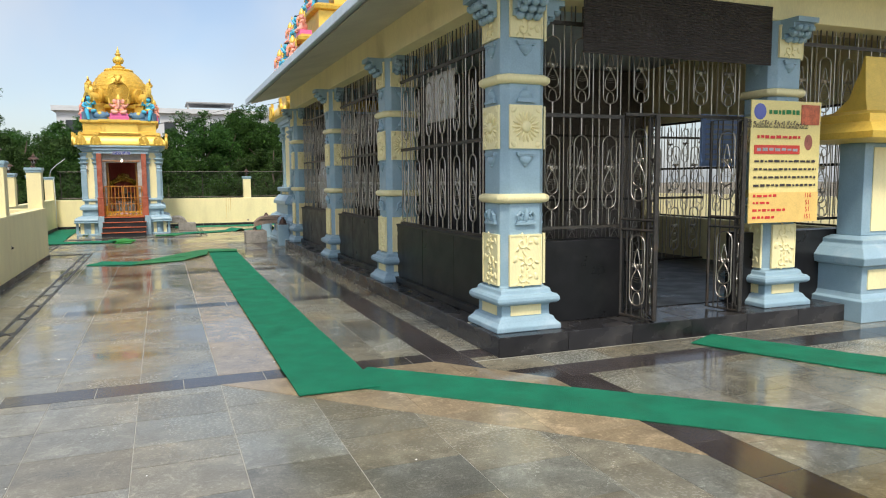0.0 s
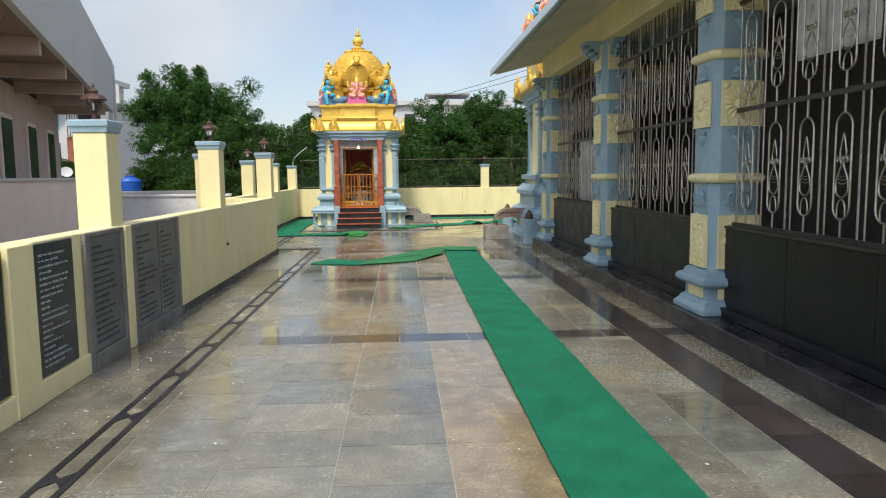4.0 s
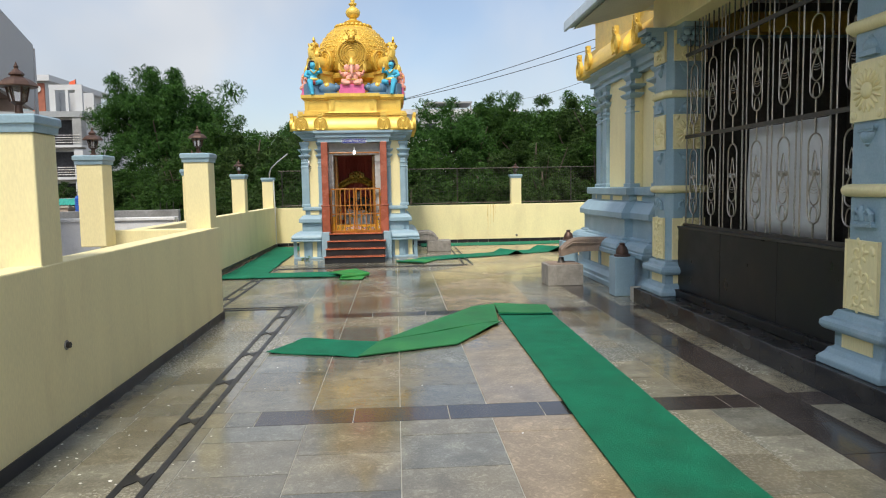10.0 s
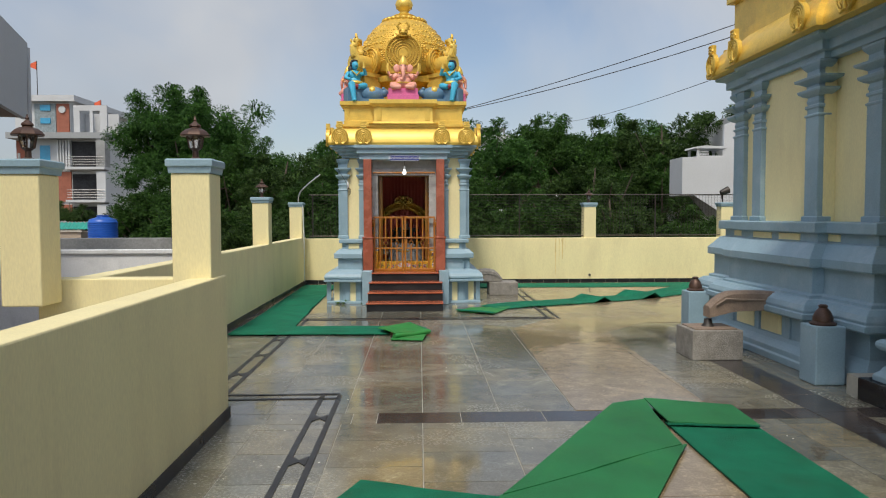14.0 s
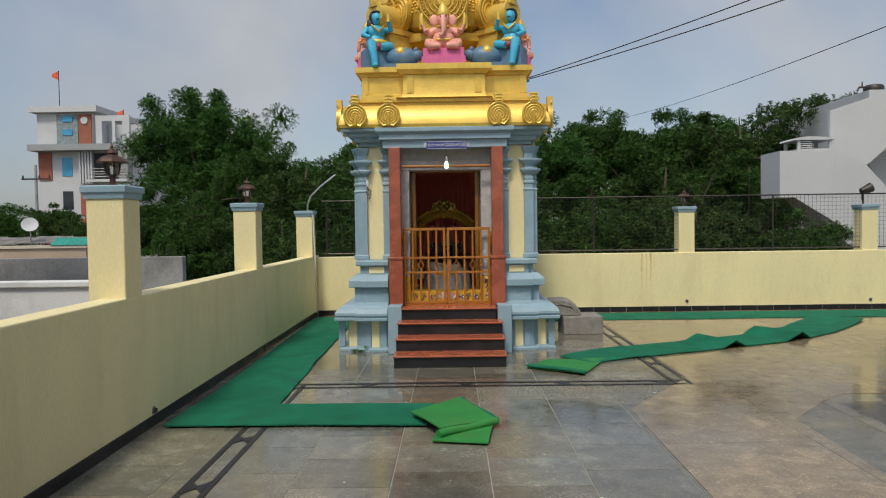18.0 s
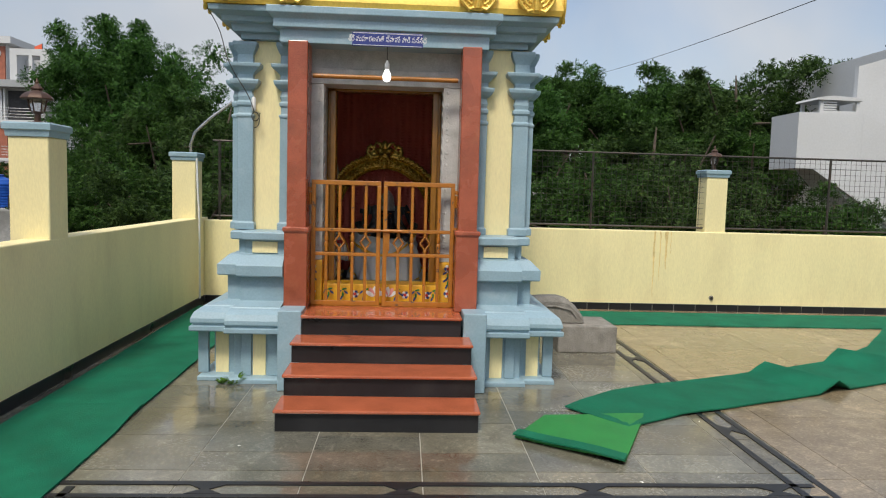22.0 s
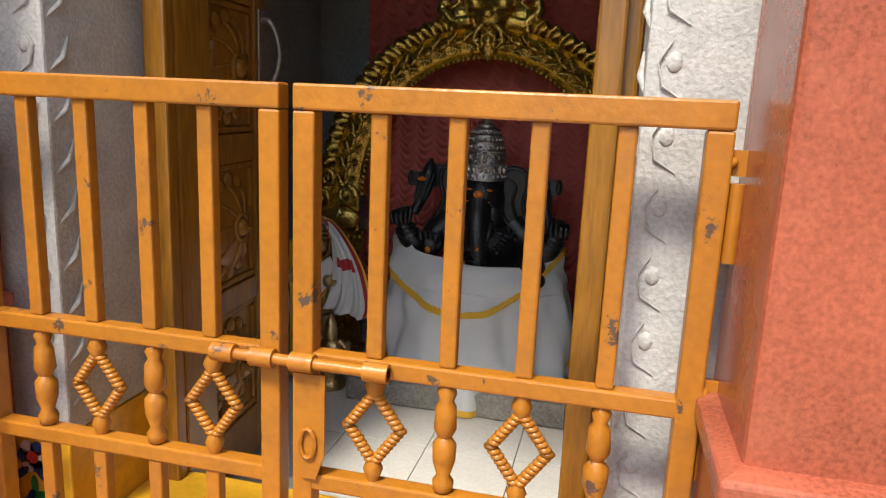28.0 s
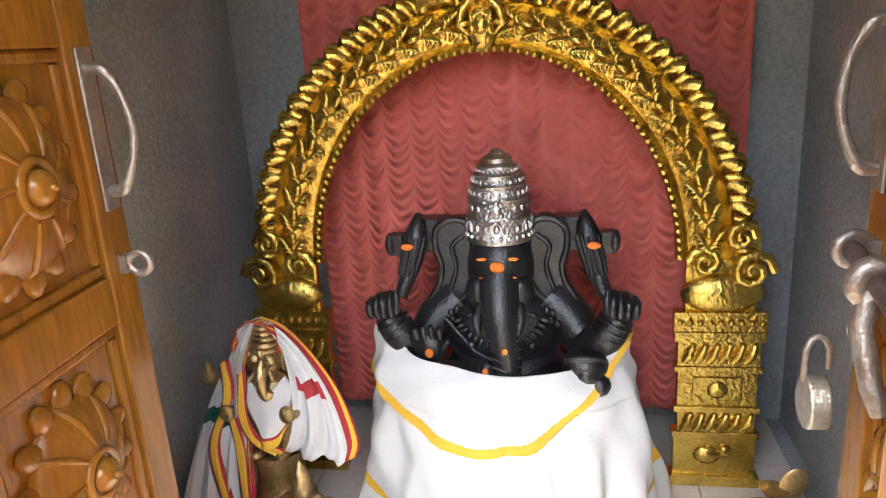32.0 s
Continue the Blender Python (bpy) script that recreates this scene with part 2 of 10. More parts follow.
CARPET = mat("green_carpet", (0.008, 0.17, 0.09), 0.85, var=0.3, scale=3, fine=330, bump=0.9, stain=(0.02, 0.12, 0.06), stain_amount=0.5, stain_scale=2, spec=0.25)
CARPET_BACK = mat("bright_green_backing", (0.019, 0.215, 0.04), 0.6, var=0.2, scale=4, fine=140, bump=0.3, stain=(0.10, 0.2, 0.04), stain_amount=0.5)
CARPET_FOLD = mat("worn_green_backing", (0.012, 0.15, 0.045), 0.7, var=0.3, scale=2.2, fine=140, bump=0.4, stain=(0.035, 0.21, 0.05), stain_amount=0.8, stain_scale=1.3)
RED_STONE = mat("red_polished_stone", (0.33, 0.085, 0.045), 0.26, var=0.34, scale=4, fine=170, rough_var=0.08, stain=(0.45, 0.16, 0.08), stain_amount=0.35, stain_scale=9)
GATE_PAINT = mat("orange_brown_enamel", (0.38, 0.142, 0.013), 0.34, var=0.14, scale=8, fine=70, bump=0.12, stain=(0.16, 0.08, 0.045), stain_amount=0.35, stain_scale=7, chips=(0.09, 0.055, 0.04))
WOOD = mat("varnished_teak", (0.27, 0.118, 0.013), 0.24, var=0.25, scale=5, fine=40, stretch=(3, 3, 0.35), bump=0.12, stain=(0.22, 0.08, 0.018), stain_amount=0.6, stain_scale=3)
STONE = mat("grey_carved_granite", (0.47, 0.465, 0.45), 0.75, var=0.22, scale=9, fine=120, bump=0.3, stain=(0.27, 0.27, 0.26), stain_amount=0.6, stain_scale=5)
ROUGH_STONE = mat("rough_granite_block", (0.27, 0.25, 0.22), 0.8, var=0.35, scale=7, fine=90, bump=0.8, stain=(0.13, 0.12, 0.1), stain_amount=0.6, stain_scale=3)
BROWN_STONE = mat("brown_spout_stone", (0.26, 0.19, 0.14), 0.7, var=0.25, scale=8, fine=90, bump=0.5)
IRON = mat("dark_iron", (0.055, 0.05, 0.045), 0.5, metal=0.5, var=0.3, scale=10, fine=80, stain=(0.13, 0.08, 0.045), stain_amount=0.5, stain_scale=6)
STEEL = mat("stainless_steel", (0.62, 0.60, 0.56), 0.26, metal=1.0, var=0.12, scale=10, fine=120)
CONCRETE = mat("grey_plaster", (0.31, 0.34, 0.355), 0.85, var=0.25, scale=3, fine=70, bump=0.5, stain=(0.26, 0.26, 0.26), stain_amount=0.6, stain_scale=2)
CAST_STEEL = mat("dull_cast_steel", (0.36, 0.345, 0.31), 0.42, metal=0.75, var=0.25, scale=14, fine=120, bump=0.25, stain=(0.16, 0.10, 0.06), stain_amount=0.6, stain_scale=16)
RUSTY_ROD = mat("rusty_rod", (0.16, 0.13, 0.115), 0.55, metal=0.5, var=0.35, scale=12, fine=120, bump=0.2, stain=(0.26, 0.10, 0.035), stain_amount=0.9, stain_scale=14)
WHITE_WALL = mat("white_wash", (0.76, 0.765, 0.765), 0.8, var=0.07, scale=1.2, fine=40, stain=(0.36, 0.37, 0.38), stain_amount=0.5, stain_scale=1.6)
PINK_WALL = mat("dusty_pink_render", (0.46, 0.36, 0.32), 0.85, var=0.1, scale=1.2, fine=40, stain=(0.3, 0.24, 0.21), stain_amount=0.4)
PALE_PINK = mat("pale_pink_render", (0.72, 0.62, 0.58), 0.85, var=0.07, scale=1.2, fine=40, stain=(0.5, 0.43, 0.4), stain_amount=0.3)
BROWN_METAL = mat("brown_lantern_metal", (0.09, 0.05, 0.035), 0.45, metal=0.4, var=0.3, scale=14, fine=90)
EARTH = mat("earth_and_scrub", (0.16, 0.13, 0.09), 0.95, var=0.4, scale=0.4, fine=6, stain=(0.06, 0.09, 0.035), stain_amount=0.9, stain_scale=0.15)


# ---------------------------------------------------------------- mesh building
def smooth_path(pts, n=5):
    """A rounded path through the given points."""
    p = [Vector(q) for q in pts]
    p = [p[0] * 2 - p[1]] + p + [p[-1] * 2 - p[-2]]
    out = []
    for i in range(1, len(p) - 2):
        for k in range(n):
            t = k / n
            out.append(0.5 * (2 * p[i] + (p[i + 1] - p[i - 1]) * t + (2 * p[i - 1] - 5 * p[i] + 4 * p[i + 1] - p[i + 2]) * t * t + (3 * p[i] - p[i - 1] - 3 * p[i + 1] + p[i + 2]) * t ** 3))
    out.append(p[-2])
    return out


def ring_rect(x0, x1, y0, y1, z):
    return [(x0, y0, z), (x1, y0, z), (x1, y1, z), (x0, y1, z)]


class Geo:
    """Collects vertices and faces for one mesh."""

    def __init__(self):
        self.v, self.f, self.m = [], [], []

    def add(self, vs, fs, mi=0):
        o = len(self.v)
        self.v.extend([tuple(p) for p in vs])
        self.f.extend([tuple(i + o for i in f) for f in fs])
        self.m.extend([mi] * len(fs))
        return self

    def box(self, x0, x1, y0, y1, z0, z1, mi=0):
        vs = [(x, y, z) for z in (z0, z1) for x, y in ((x0, y0), (x1, y0), (x1, y1), (x0, y1))]
        return self.add(vs, [(3, 2, 1, 0), (4, 5, 6, 7), (0, 1, 5, 4), (1, 2, 6, 5), (2, 3, 7, 6), (3, 0, 4, 7)], mi)

    def rings(self, rings, caps=True, closed=True, mi=0):
        """Skin over rings of points; each ring closed."""
        k = len(rings[0])
        vs = [p for r in rings for p in r]
        fs = []
        for a in range(len(rings) - 1):
            for b in range(k if closed else k - 1):
                c = (b + 1) % k
                fs.append((a * k + b, a * k + c, (a + 1) * k + c, (a + 1) * k + b))
        if caps:
            fs.append(tuple(reversed(range(k))))
            fs.append(tuple(range((len(rings) - 1) * k, len(rings) * k)))
        return self.add(vs, fs, mi)

    def stack(self, cx, cy, layers, mi=0):
        """A moulded block, square in plan: layers of (half width, half depth, height)."""
        return self.rings([[(cx - a, cy - b, z), (cx + a, cy - b, z), (cx + a, cy + b, z), (cx - a, cy + b, z)] for a, b, z in layers], mi=mi)

    def lathe(self, cx, cy, prof, seg=20, mi=0, squash=1.0):
        """Turned about the vertical: (radius, height)."""
        return self.rings([[(cx + r * math.cos(2 * math.pi * i / seg), cy + squash * r * math.sin(2 * math.pi * i / seg), z) for i in range(seg)] for r, z in prof], mi=mi)

    def ball(self, c, r, rot=None, seg=14, rows=9, mi=0):
        rx, ry, rz = (r, r, r) if not isinstance(r, (tuple, list)) else r
        m = Euler([radians(a) for a in rot]).to_matrix() if rot else Matrix.Identity(3)
        rings = []
        for j in range(1, rows):
            t = math.pi * j / rows
            rings.append([Vector(c) + m @ Vector((rx * math.sin(t) * math.cos(2 * math.pi * i / seg), ry * math.sin(t) * math.sin(2 * math.pi * i / seg), -rz * math.cos(t))) for i in range(seg)])
        self.rings(rings, caps=False, mi=mi)
        o = len(self.v) - seg * (rows - 1)
        self.v.extend([tuple(Vector(c) + m @ Vector((0, 0, -rz))), tuple(Vector(c) + m @ Vector((0, 0, rz)))])
        e = len(self.v)
        for i in range(seg):
            k = (i + 1) % seg
            self.f.append((e - 2, o + k, o + i))
            self.f.append((e - 1, o + (rows - 2) * seg + i, o + (rows - 2) * seg + k))
            self.m.extend([mi, mi])
        return self

    def tube(self, pts, r, seg=8, closed=False, mi=0):
        """A round bar along points; r may be one radius or one for each point."""
        pts = [Vector(p) for p in pts]
        n = len(pts)
        rr = r if isinstance(r, (tuple, list)) else [r] * n
        rings, up = [], None
        for i, p in enumerate(pts):
            a = pts[(i - 1) % n] if closed or i else p
            b = pts[(i + 1) % n] if closed or i < n - 1 else p
            d = (b - a).normalized()
            if up is None:
                up = Vector((0, 0, 1)) if abs(d.z) < 0.9 else Vector((1, 0, 0))
            s = d.cross(up).normalized()
            up = s.cross(d).normalized()
            rings.append([p + rr[i] * (math.cos(2 * math.pi * k / seg) * s + math.sin(2 * math.pi * k / seg) * up) for k in range(seg)])
        if closed:
            rings.append(rings[0])
        return self.rings(rings, caps=not closed, mi=mi)

    def prism(self, poly, z0, z1, mi=0):
        """A flat slab of any outline in plan."""
        return self.rings([[(x, y, z0) for x, y in poly], [(x, y, z1) for x, y in poly]], mi=mi)

    def plate(self, poly, y0, y1, mi=0):
        """A slab of any outline (x, z), upright, from y1 (back) to y0 (front)."""
        return self.rings([[(x, y1, z) for x, z in poly], [(x, y0, z) for x, z in poly]], mi=mi)

    def move(self, m):
        self.v = [tuple(m @ Vector(p)) for p in self.v]
        return self

    def join(self, other, m=None):
        o = len(self.v)
        self.v.extend([tuple(m @ Vector(p)) for p in other.v] if m else other.v)
        self.f.extend([tuple(i + o for i in f) for f in other.f])
        self.m.extend(other.m)
        return self


ORIGIN = {}


def mesh_of(name, g, mats, org=(0, 0, 0), smooth=False):
    me = bpy.data.meshes.new(name)
    me.from_pydata([(x - org[0], y - org[1], z - org[2]) for x, y, z in g.v], [], g.f)
    for one in mats if isinstance(mats, (list, tuple)) else [mats]:
        me.materials.append(one)
    if any(g.m):
        me.polygons.foreach_set("material_index", g.m)
    bm = bmesh.new()
    bm.from_mesh(me)
    bmesh.ops.recalc_face_normals(bm, faces=bm.faces)
    bm.to_mesh(me)
    bm.free()
    if smooth:
        me.polygons.foreach_set("use_smooth", [True] * len(me.polygons))
        me.set_sharp_from_angle(angle=radians(smooth if smooth is not True else 45))
    return me


def thing(name, at, label, category, group="", kind=""):
    """An Empty at a thing's base, to parent its parts."""
    e = tagged(new(name), label, category, group, kind)
    e.empty_display_size = 0.1
    e.location = at
    ORIGIN[e.name] = tuple(at)
    return e


def part(name, g, mats, parent, label="", smooth=False, bevel=0.0, kind=""):
    """One mesh under a thing or a part, from geometry in the place's own coordinates."""
    org = ORIGIN.get(parent.name, (0, 0, 0)) if parent else (0, 0, 0)
    ob = new(name, mesh_of(name, g, mats, org, smooth))
    if parent:
        ob.parent = parent
    ORIGIN[ob.name] = org
    if bevel:
        md = ob.modifiers.new("bevel", "BEVEL")
        md.width, md.segments, md.limit_method, md.angle_limit = bevel, 2, "ANGLE", radians(40)
    return tagged(ob, label, kind=kind)


def solo(name, g, mats, label, category, group="", kind="", smooth=False, bevel=0.0, at=None):
    """A thing that is one mesh."""
    at = at or (0, 0, 0)
    ob = new(name, mesh_of(name, g, mats, at, smooth))
    ob.location = at
    ORIGIN[ob.name] = tuple(at)
    if bevel:
        md = ob.modifiers.new("bevel", "BEVEL")
        md.width, md.segments, md.limit_method, md.angle_limit = bevel, 2, "ANGLE", radians(40)
    return tagged(ob, label, category, group, kind)


def piece(name, me, parent, at, rot=0.0):
    """One of many alike pieces on shared mesh data."""
    ob = new(name, me)
    org = ORIGIN.get(parent.name, (0, 0, 0))
    ob.parent = parent
    ob.location = (at[0] - org[0], at[1] - org[1], at[2] - org[2])
    if rot:
        ob.rotation_euler = (0, 0, rot)
    return ob


def arc(cx, cy, r, a0, a1, n):
    return [(cx + r * math.cos(radians(a0 + (a1 - a0) * i / n)), cy + r * math.sin(radians(a0 + (a1 - a0) * i / n))) for i in range(n + 1)]


# ---------------------------------------------------------------- ground, terrace and parapets
GROUND_Z = -3.6
solo("ground", Geo().add([(-900, -900, GROUND_Z), (900, -900, GROUND_Z), (900, 900, GROUND_Z), (-900, 900, GROUND_Z)], [(0, 1, 2, 3)]),
     EARTH, "dry earth and scrub far below the terrace", "ground", kind="structure")
floor = solo("floor", Geo().box(-3.1, 24, -14, 29.4, -0.35, -0.004), GROUT, "terrace floor of polished grey and beige stone tiles, wet in places", "floor", kind="structure")
solo("terrace_base", Geo().box(-3.0, 23.9, -13.9, 29.3, GROUND_Z, -0.36), CONCRETE, "plain rendered storey under the terrace", "wall", kind="structure")

# parapets: near stretch, jog, far stretch, back
NEAR_X, FAR_X, BACK_Y, JOG_Y = -1.2, -2.5, 29.05, 16.72
solo("wall_west_near", Geo().box(NEAR_X - 0.22, NEAR_X, -14, JOG_Y, 0, 1.27), CREAM, "cream painted parapet wall of the terrace", "wall", kind="structure", bevel=0.012)
solo("wall_west_jog", Geo().box(FAR_X - 0.22, NEAR_X - 0.222, JOG_Y - 0.22, JOG_Y, 0, 1.26), CREAM, "short cream parapet between two stretches", "wall", kind="structure", bevel=0.012)
solo("wall_west_far", Geo().box(FAR_X - 0.22, FAR_X, JOG_Y + 0.002, BACK_Y + 0.22, 0, 1.22), CREAM, "cream painted parapet wall of the terrace", "wall", kind="structure", bevel=0.012)
solo("wall_north", Geo().box(FAR_X + 0.002, 24, BACK_Y, BACK_Y + 0.22, 0, 1.19), CREAM, "cream parapet wall with rust streaks", "wall", kind="structure", bevel=0.012)
solo("wall_south", Geo().box(NEAR_X + 0.002, 24, -14.2, -14, 0, 1.2), CREAM, "cream parapet wall closing the terrace", "wall", kind="structure")
solo("wall_east", Geo().box(24.002, 24.2, -14, 29.2, 0, 1.2), CREAM, "cream parapet wall closing the terrace", "wall", kind="structure")
for nm, g in (("baseboard_near", Geo().box(NEAR_X, NEAR_X + 0.014, 9.55, JOG_Y + 0.012, 0, 0.1)),
              ("baseboard_far", Geo().box(FAR_X, FAR_X + 0.014, JOG_Y, BACK_Y, 0, 0.1)),
              ("baseboard_jog", Geo().box(FAR_X, NEAR_X, JOG_Y, JOG_Y + 0.014, 0, 0.1))):
    solo(nm, g, BLACK_GRANITE, "black stone skirting", "baseboard", kind="structure", bevel=0.003)

skirting = solo("baseboard_north", Geo().box(FAR_X, 24, BACK_Y - 0.008, BACK_Y, 0, 0.102), GROUT, "black stone skirting tiles with pale joints", "baseboard", kind="structure")
ME_SKIRT = mesh_of("skirting_tile", Geo().box(0.004, 0.326, -0.016, -0.0085, 0.0, 0.1), BLACK_GRANITE)
for k in range(50):
    piece("skirting_tile", ME_SKIRT, skirting, (FAR_X + 0.02 + 0.33 * k, BACK_Y, 0.001 * (k % 3)))

GLASS = bpy.data.materials.new("lantern_glass")
GLASS.use_nodes = True
GLASS.node_tree.nodes["Principled BSDF"].inputs["Transmission Weight"].default_value = 0.9
GLASS.node_tree.nodes["Principled BSDF"].inputs["Roughness"].default_value = 0.15
GLASS.node_tree.nodes["Principled BSDF"].inputs["Base Color"].default_value = (0.75, 0.68, 0.6, 1)


def make_post(h, w=0.32, cap=0.032):
    """A parapet post with a blue coping."""
    p = thing("parapet_post", (0, 0, 0), "cream square parapet post with blue coping", "post", "parapet posts")
    part("shaft", Geo().box(-w / 2, w / 2, -w / 2, w / 2, 1.1, h - 0.12), CREAM, p, bevel=0.012)
    g = Geo().stack(0, 0, [(w / 2 + 0.012, w / 2 + 0.012, h - 0.12), (w / 2 + 0.018, w / 2 + 0.018, h - 0.07), (w / 2 + cap, w / 2 + cap, h - 0.06), (w / 2 + cap, w / 2 + cap, h - 0.012), (w / 2 + cap - 0.012, w / 2 + cap - 0.012, h)])
    part("coping", g, BLUE, p, "blue painted coping")
    return p


def make_lantern():
    l = thing("post_lantern", (0, 0, 0), "small brown metal lantern on a parapet post", "lantern", "post lanterns")
    part("base", Geo().lathe(0, 0, [(0.075, 0), (0.075, 0.015), (0.035, 0.03), (0.03, 0.10), (0.05, 0.115), (0.065, 0.13)], 16), BROWN_METAL, l, smooth=35)
    part("glass", Geo().rings([[(r * math.cos(math.pi / 3 * i), r * math.sin(math.pi / 3 * i), z) for i in range(6)] for r, z in ((0.062, 0.13), (0.096, 0.29))]), GLASS, l, "dusty amber glass")
    for i in range(6):
        a = math.pi / 3 * i
        part("glazing_bar", Geo().tube([(0.066 * math.cos(a), 0.066 * math.sin(a), 0.13), (0.1 * math.cos(a), 0.1 * math.sin(a), 0.29)], 0.008, 6), BROWN_METAL, l)
    part("hood", Geo().lathe(0, 0, [(0.168, 0.262), (0.17, 0.272), (0.15, 0.3), (0.115, 0.328), (0.088, 0.342), (0.06, 0.35), (0.05, 0.362), (0.066, 0.372), (0.062, 0.386), (0.034, 0.41), (0.016, 0.43), (0.021, 0.447), (0.012, 0.462), (0.004, 0.49)], 8), BROWN_METAL, l, smooth=20)
    return l


post0 = make_post(2.3)
lantern0 = make_lantern()
POSTS = [(NEAR_X - 0.19, 7.8, 2.32), (NEAR_X - 0.165, 11.98, 2.3), (NEAR_X - 0.19, 16.53, 2.26), (FAR_X - 0.155, 16.3, 2.24), (FAR_X - 0.162, 20.78, 2.18),
         (FAR_X - 0.162, 24.8, 2.16), (FAR_X - 0.162, 28.82, 2.13), (5.03, BACK_Y + 0.19, 2.12), (8.72, BACK_Y + 0.19, 2.12), (12.4, BACK_Y + 0.19, 2.12), (NEAR_X - 0.19, 3.7, 2.34)]
for i, (x, y, h) in enumerate(POSTS):
    if i == 0:
        p = post0
        p.matrix_basis = Matrix.Translation((x, y, 0))
        p.scale = (1, 1, h / 2.3)
    else:
        p = copy_thing(post0, Matrix.Translation((x, y, 0)))
        p.scale = (1, 1, h / 2.3)
    if i == 0:
        lantern0.matrix_basis = Matrix.Translation((x, y, h)) @ Matrix.Scale(0.76, 4)
    elif i not in (6, 8):
        copy_thing(lantern0, Matrix.Translation((x, y, h)) @ Matrix.Rotation(i * 0.3, 4, "Z"))

# ---------------------------------------------------------------- the temple hall
hall = thing("temple_hall", (4.75, 3.3, 0), "blue and cream temple hall with carved columns and iron grilles", "temple")
HX0, HX1, HY0, HY1 = 4.735, 9.85, 3.27, 17.3
part("plinth", Geo().box(HX0 + 0.02, HX1, HY0 + 0.02, HY1, 0, 0.205), GROUT, hall, "low black granite plinth")
PLINTH_STONE = mat("plinth_granite", (0.02, 0.019, 0.02), 0.24, var=0.5, scale=3, fine=230, rough_var=0.1, random_tint=0.4, stain=(0.065, 0.06, 0.055), stain_amount=0.6, stain_scale=2.6, spec=0.4)
ME_KERB = mesh_of("kerb_slab", Geo().rings([ring_rect(0, 0.0195, 0.003, 0.917, 0.0), ring_rect(0, 0.0195, 0.003, 0.917, 0.21), ring_rect(0.004, 0.0195, 0.007, 0.913, 0.2145)]), PLINTH_STONE)
ME_CAP = mesh_of("top_slab", Geo().rings([ring_rect(0.022, 0.7, 0.003, 0.917, 0.2055), ring_rect(0.022, 0.7, 0.003, 0.917, 0.2125), ring_rect(0.024, 0.698, 0.005, 0.915, 0.2145)]), PLINTH_STONE)
ME_KERB_F = mesh_of("kerb_slab", Geo().rings([ring_rect(0.003, 0.847, 0, 0.0195, 0.0), ring_rect(0.003, 0.847, 0, 0.0195, 0.21), ring_rect(0.007, 0.843, 0.004, 0.0195, 0.2145)]), PLINTH_STONE)
ME_CAP_F = mesh_of("top_slab", Geo().rings([ring_rect(0.003, 0.847, 0.022, 0.85, 0.2055), ring_rect(0.003, 0.847, 0.022, 0.85, 0.2125), ring_rect(0.005, 0.845, 0.024, 0.848, 0.2145)]), PLINTH_STONE)
for k in range(15):
    piece("kerb_slab", ME_KERB, hall, (HX0, HY0 + 0.02 + 0.92 * k, 0))
    if k:
        piece("top_slab", ME_CAP, hall, (HX0, HY0 + 0.02 + 0.92 * k, 0))
for k in range(6):
    piece("kerb_slab", ME_KERB_F, hall, (HX0 + 0.85 * k, HY0, 0))
    piece("top_slab", ME_CAP_F, hall, (HX0 + 0.85 * k, HY0, 0))
# the hall's inner shade is put into this wall colour
SHADE_WALL = mat("hall_shade_tone", (0.08, 0.072, 0.065), 0.8, var=0.3, scale=1, fine=20)
SOFFIT = mat("soffit_wash", (0.58, 0.55, 0.43), 0.8, var=0.1, scale=1.2, fine=40, stain=(0.4, 0.38, 0.32), stain_amount=0.4)
part("eave", Geo().rings([[(3.85, y, 4.09), (3.85, y, 4.22), (5.0, y, 4.62), (12.6, y, 4.62), (12.6, y, 4.36), (5.0, y, 4.36)] for y in (2.05, 17.55)]), mat("eave_paint", (0.52, 0.58, 0.6), 0.7, var=0.1), hall, "sloping pale concrete eave", bevel=0.01)
part("soffit", Geo().rings([[(3.93, y, 4.075), (3.93, y, 4.085), (4.995, y, 4.355), (4.995, y, 4.34)] for y in (2.1, 17.5)]), SOFFIT, hall, "whitewashed soffit")
part("eave_drip", Geo().box(3.80, 3.846, 2.02, 17.58, 4.06, 4.20), mat("eave_trim", (0.62, 0.72, 0.78), 0.6, var=0.08), hall, "pale blue drip edge", bevel=0.01)
part("beam", Geo().box(4.93, 5.47, 3.55, 16.9, 3.86, 4.36), CREAM, hall, "cream lintel beam", bevel=0.01)
part("front_beam", Geo().box(5.472, 12.5, 3.58, 4.12, 3.86, 4.36), CREAM, hall, "cream lintel beam", bevel=0.01)
part("roof_slab", Geo().box(5.0, 12.6, 2.1, 17.3, 4.622, 4.75), CONCRETE, hall)
# the north wall takes the darkened colour, standing for shade inside
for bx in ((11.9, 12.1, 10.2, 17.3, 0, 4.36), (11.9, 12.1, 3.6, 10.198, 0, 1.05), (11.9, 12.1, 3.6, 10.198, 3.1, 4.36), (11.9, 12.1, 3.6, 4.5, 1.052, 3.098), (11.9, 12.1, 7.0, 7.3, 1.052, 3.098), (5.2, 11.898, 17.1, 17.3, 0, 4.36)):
    part("back_wall", Geo().box(*bx), CREAM if bx[0] > 10 else SHADE_WALL, hall, "plain inner wall")
part("hall_floor", Geo().box(5.34, 11.9, 4.1, 17.1, 0.216, 0.225), DADO_GRANITE, hall, "polished dark stone floor inside the hall")


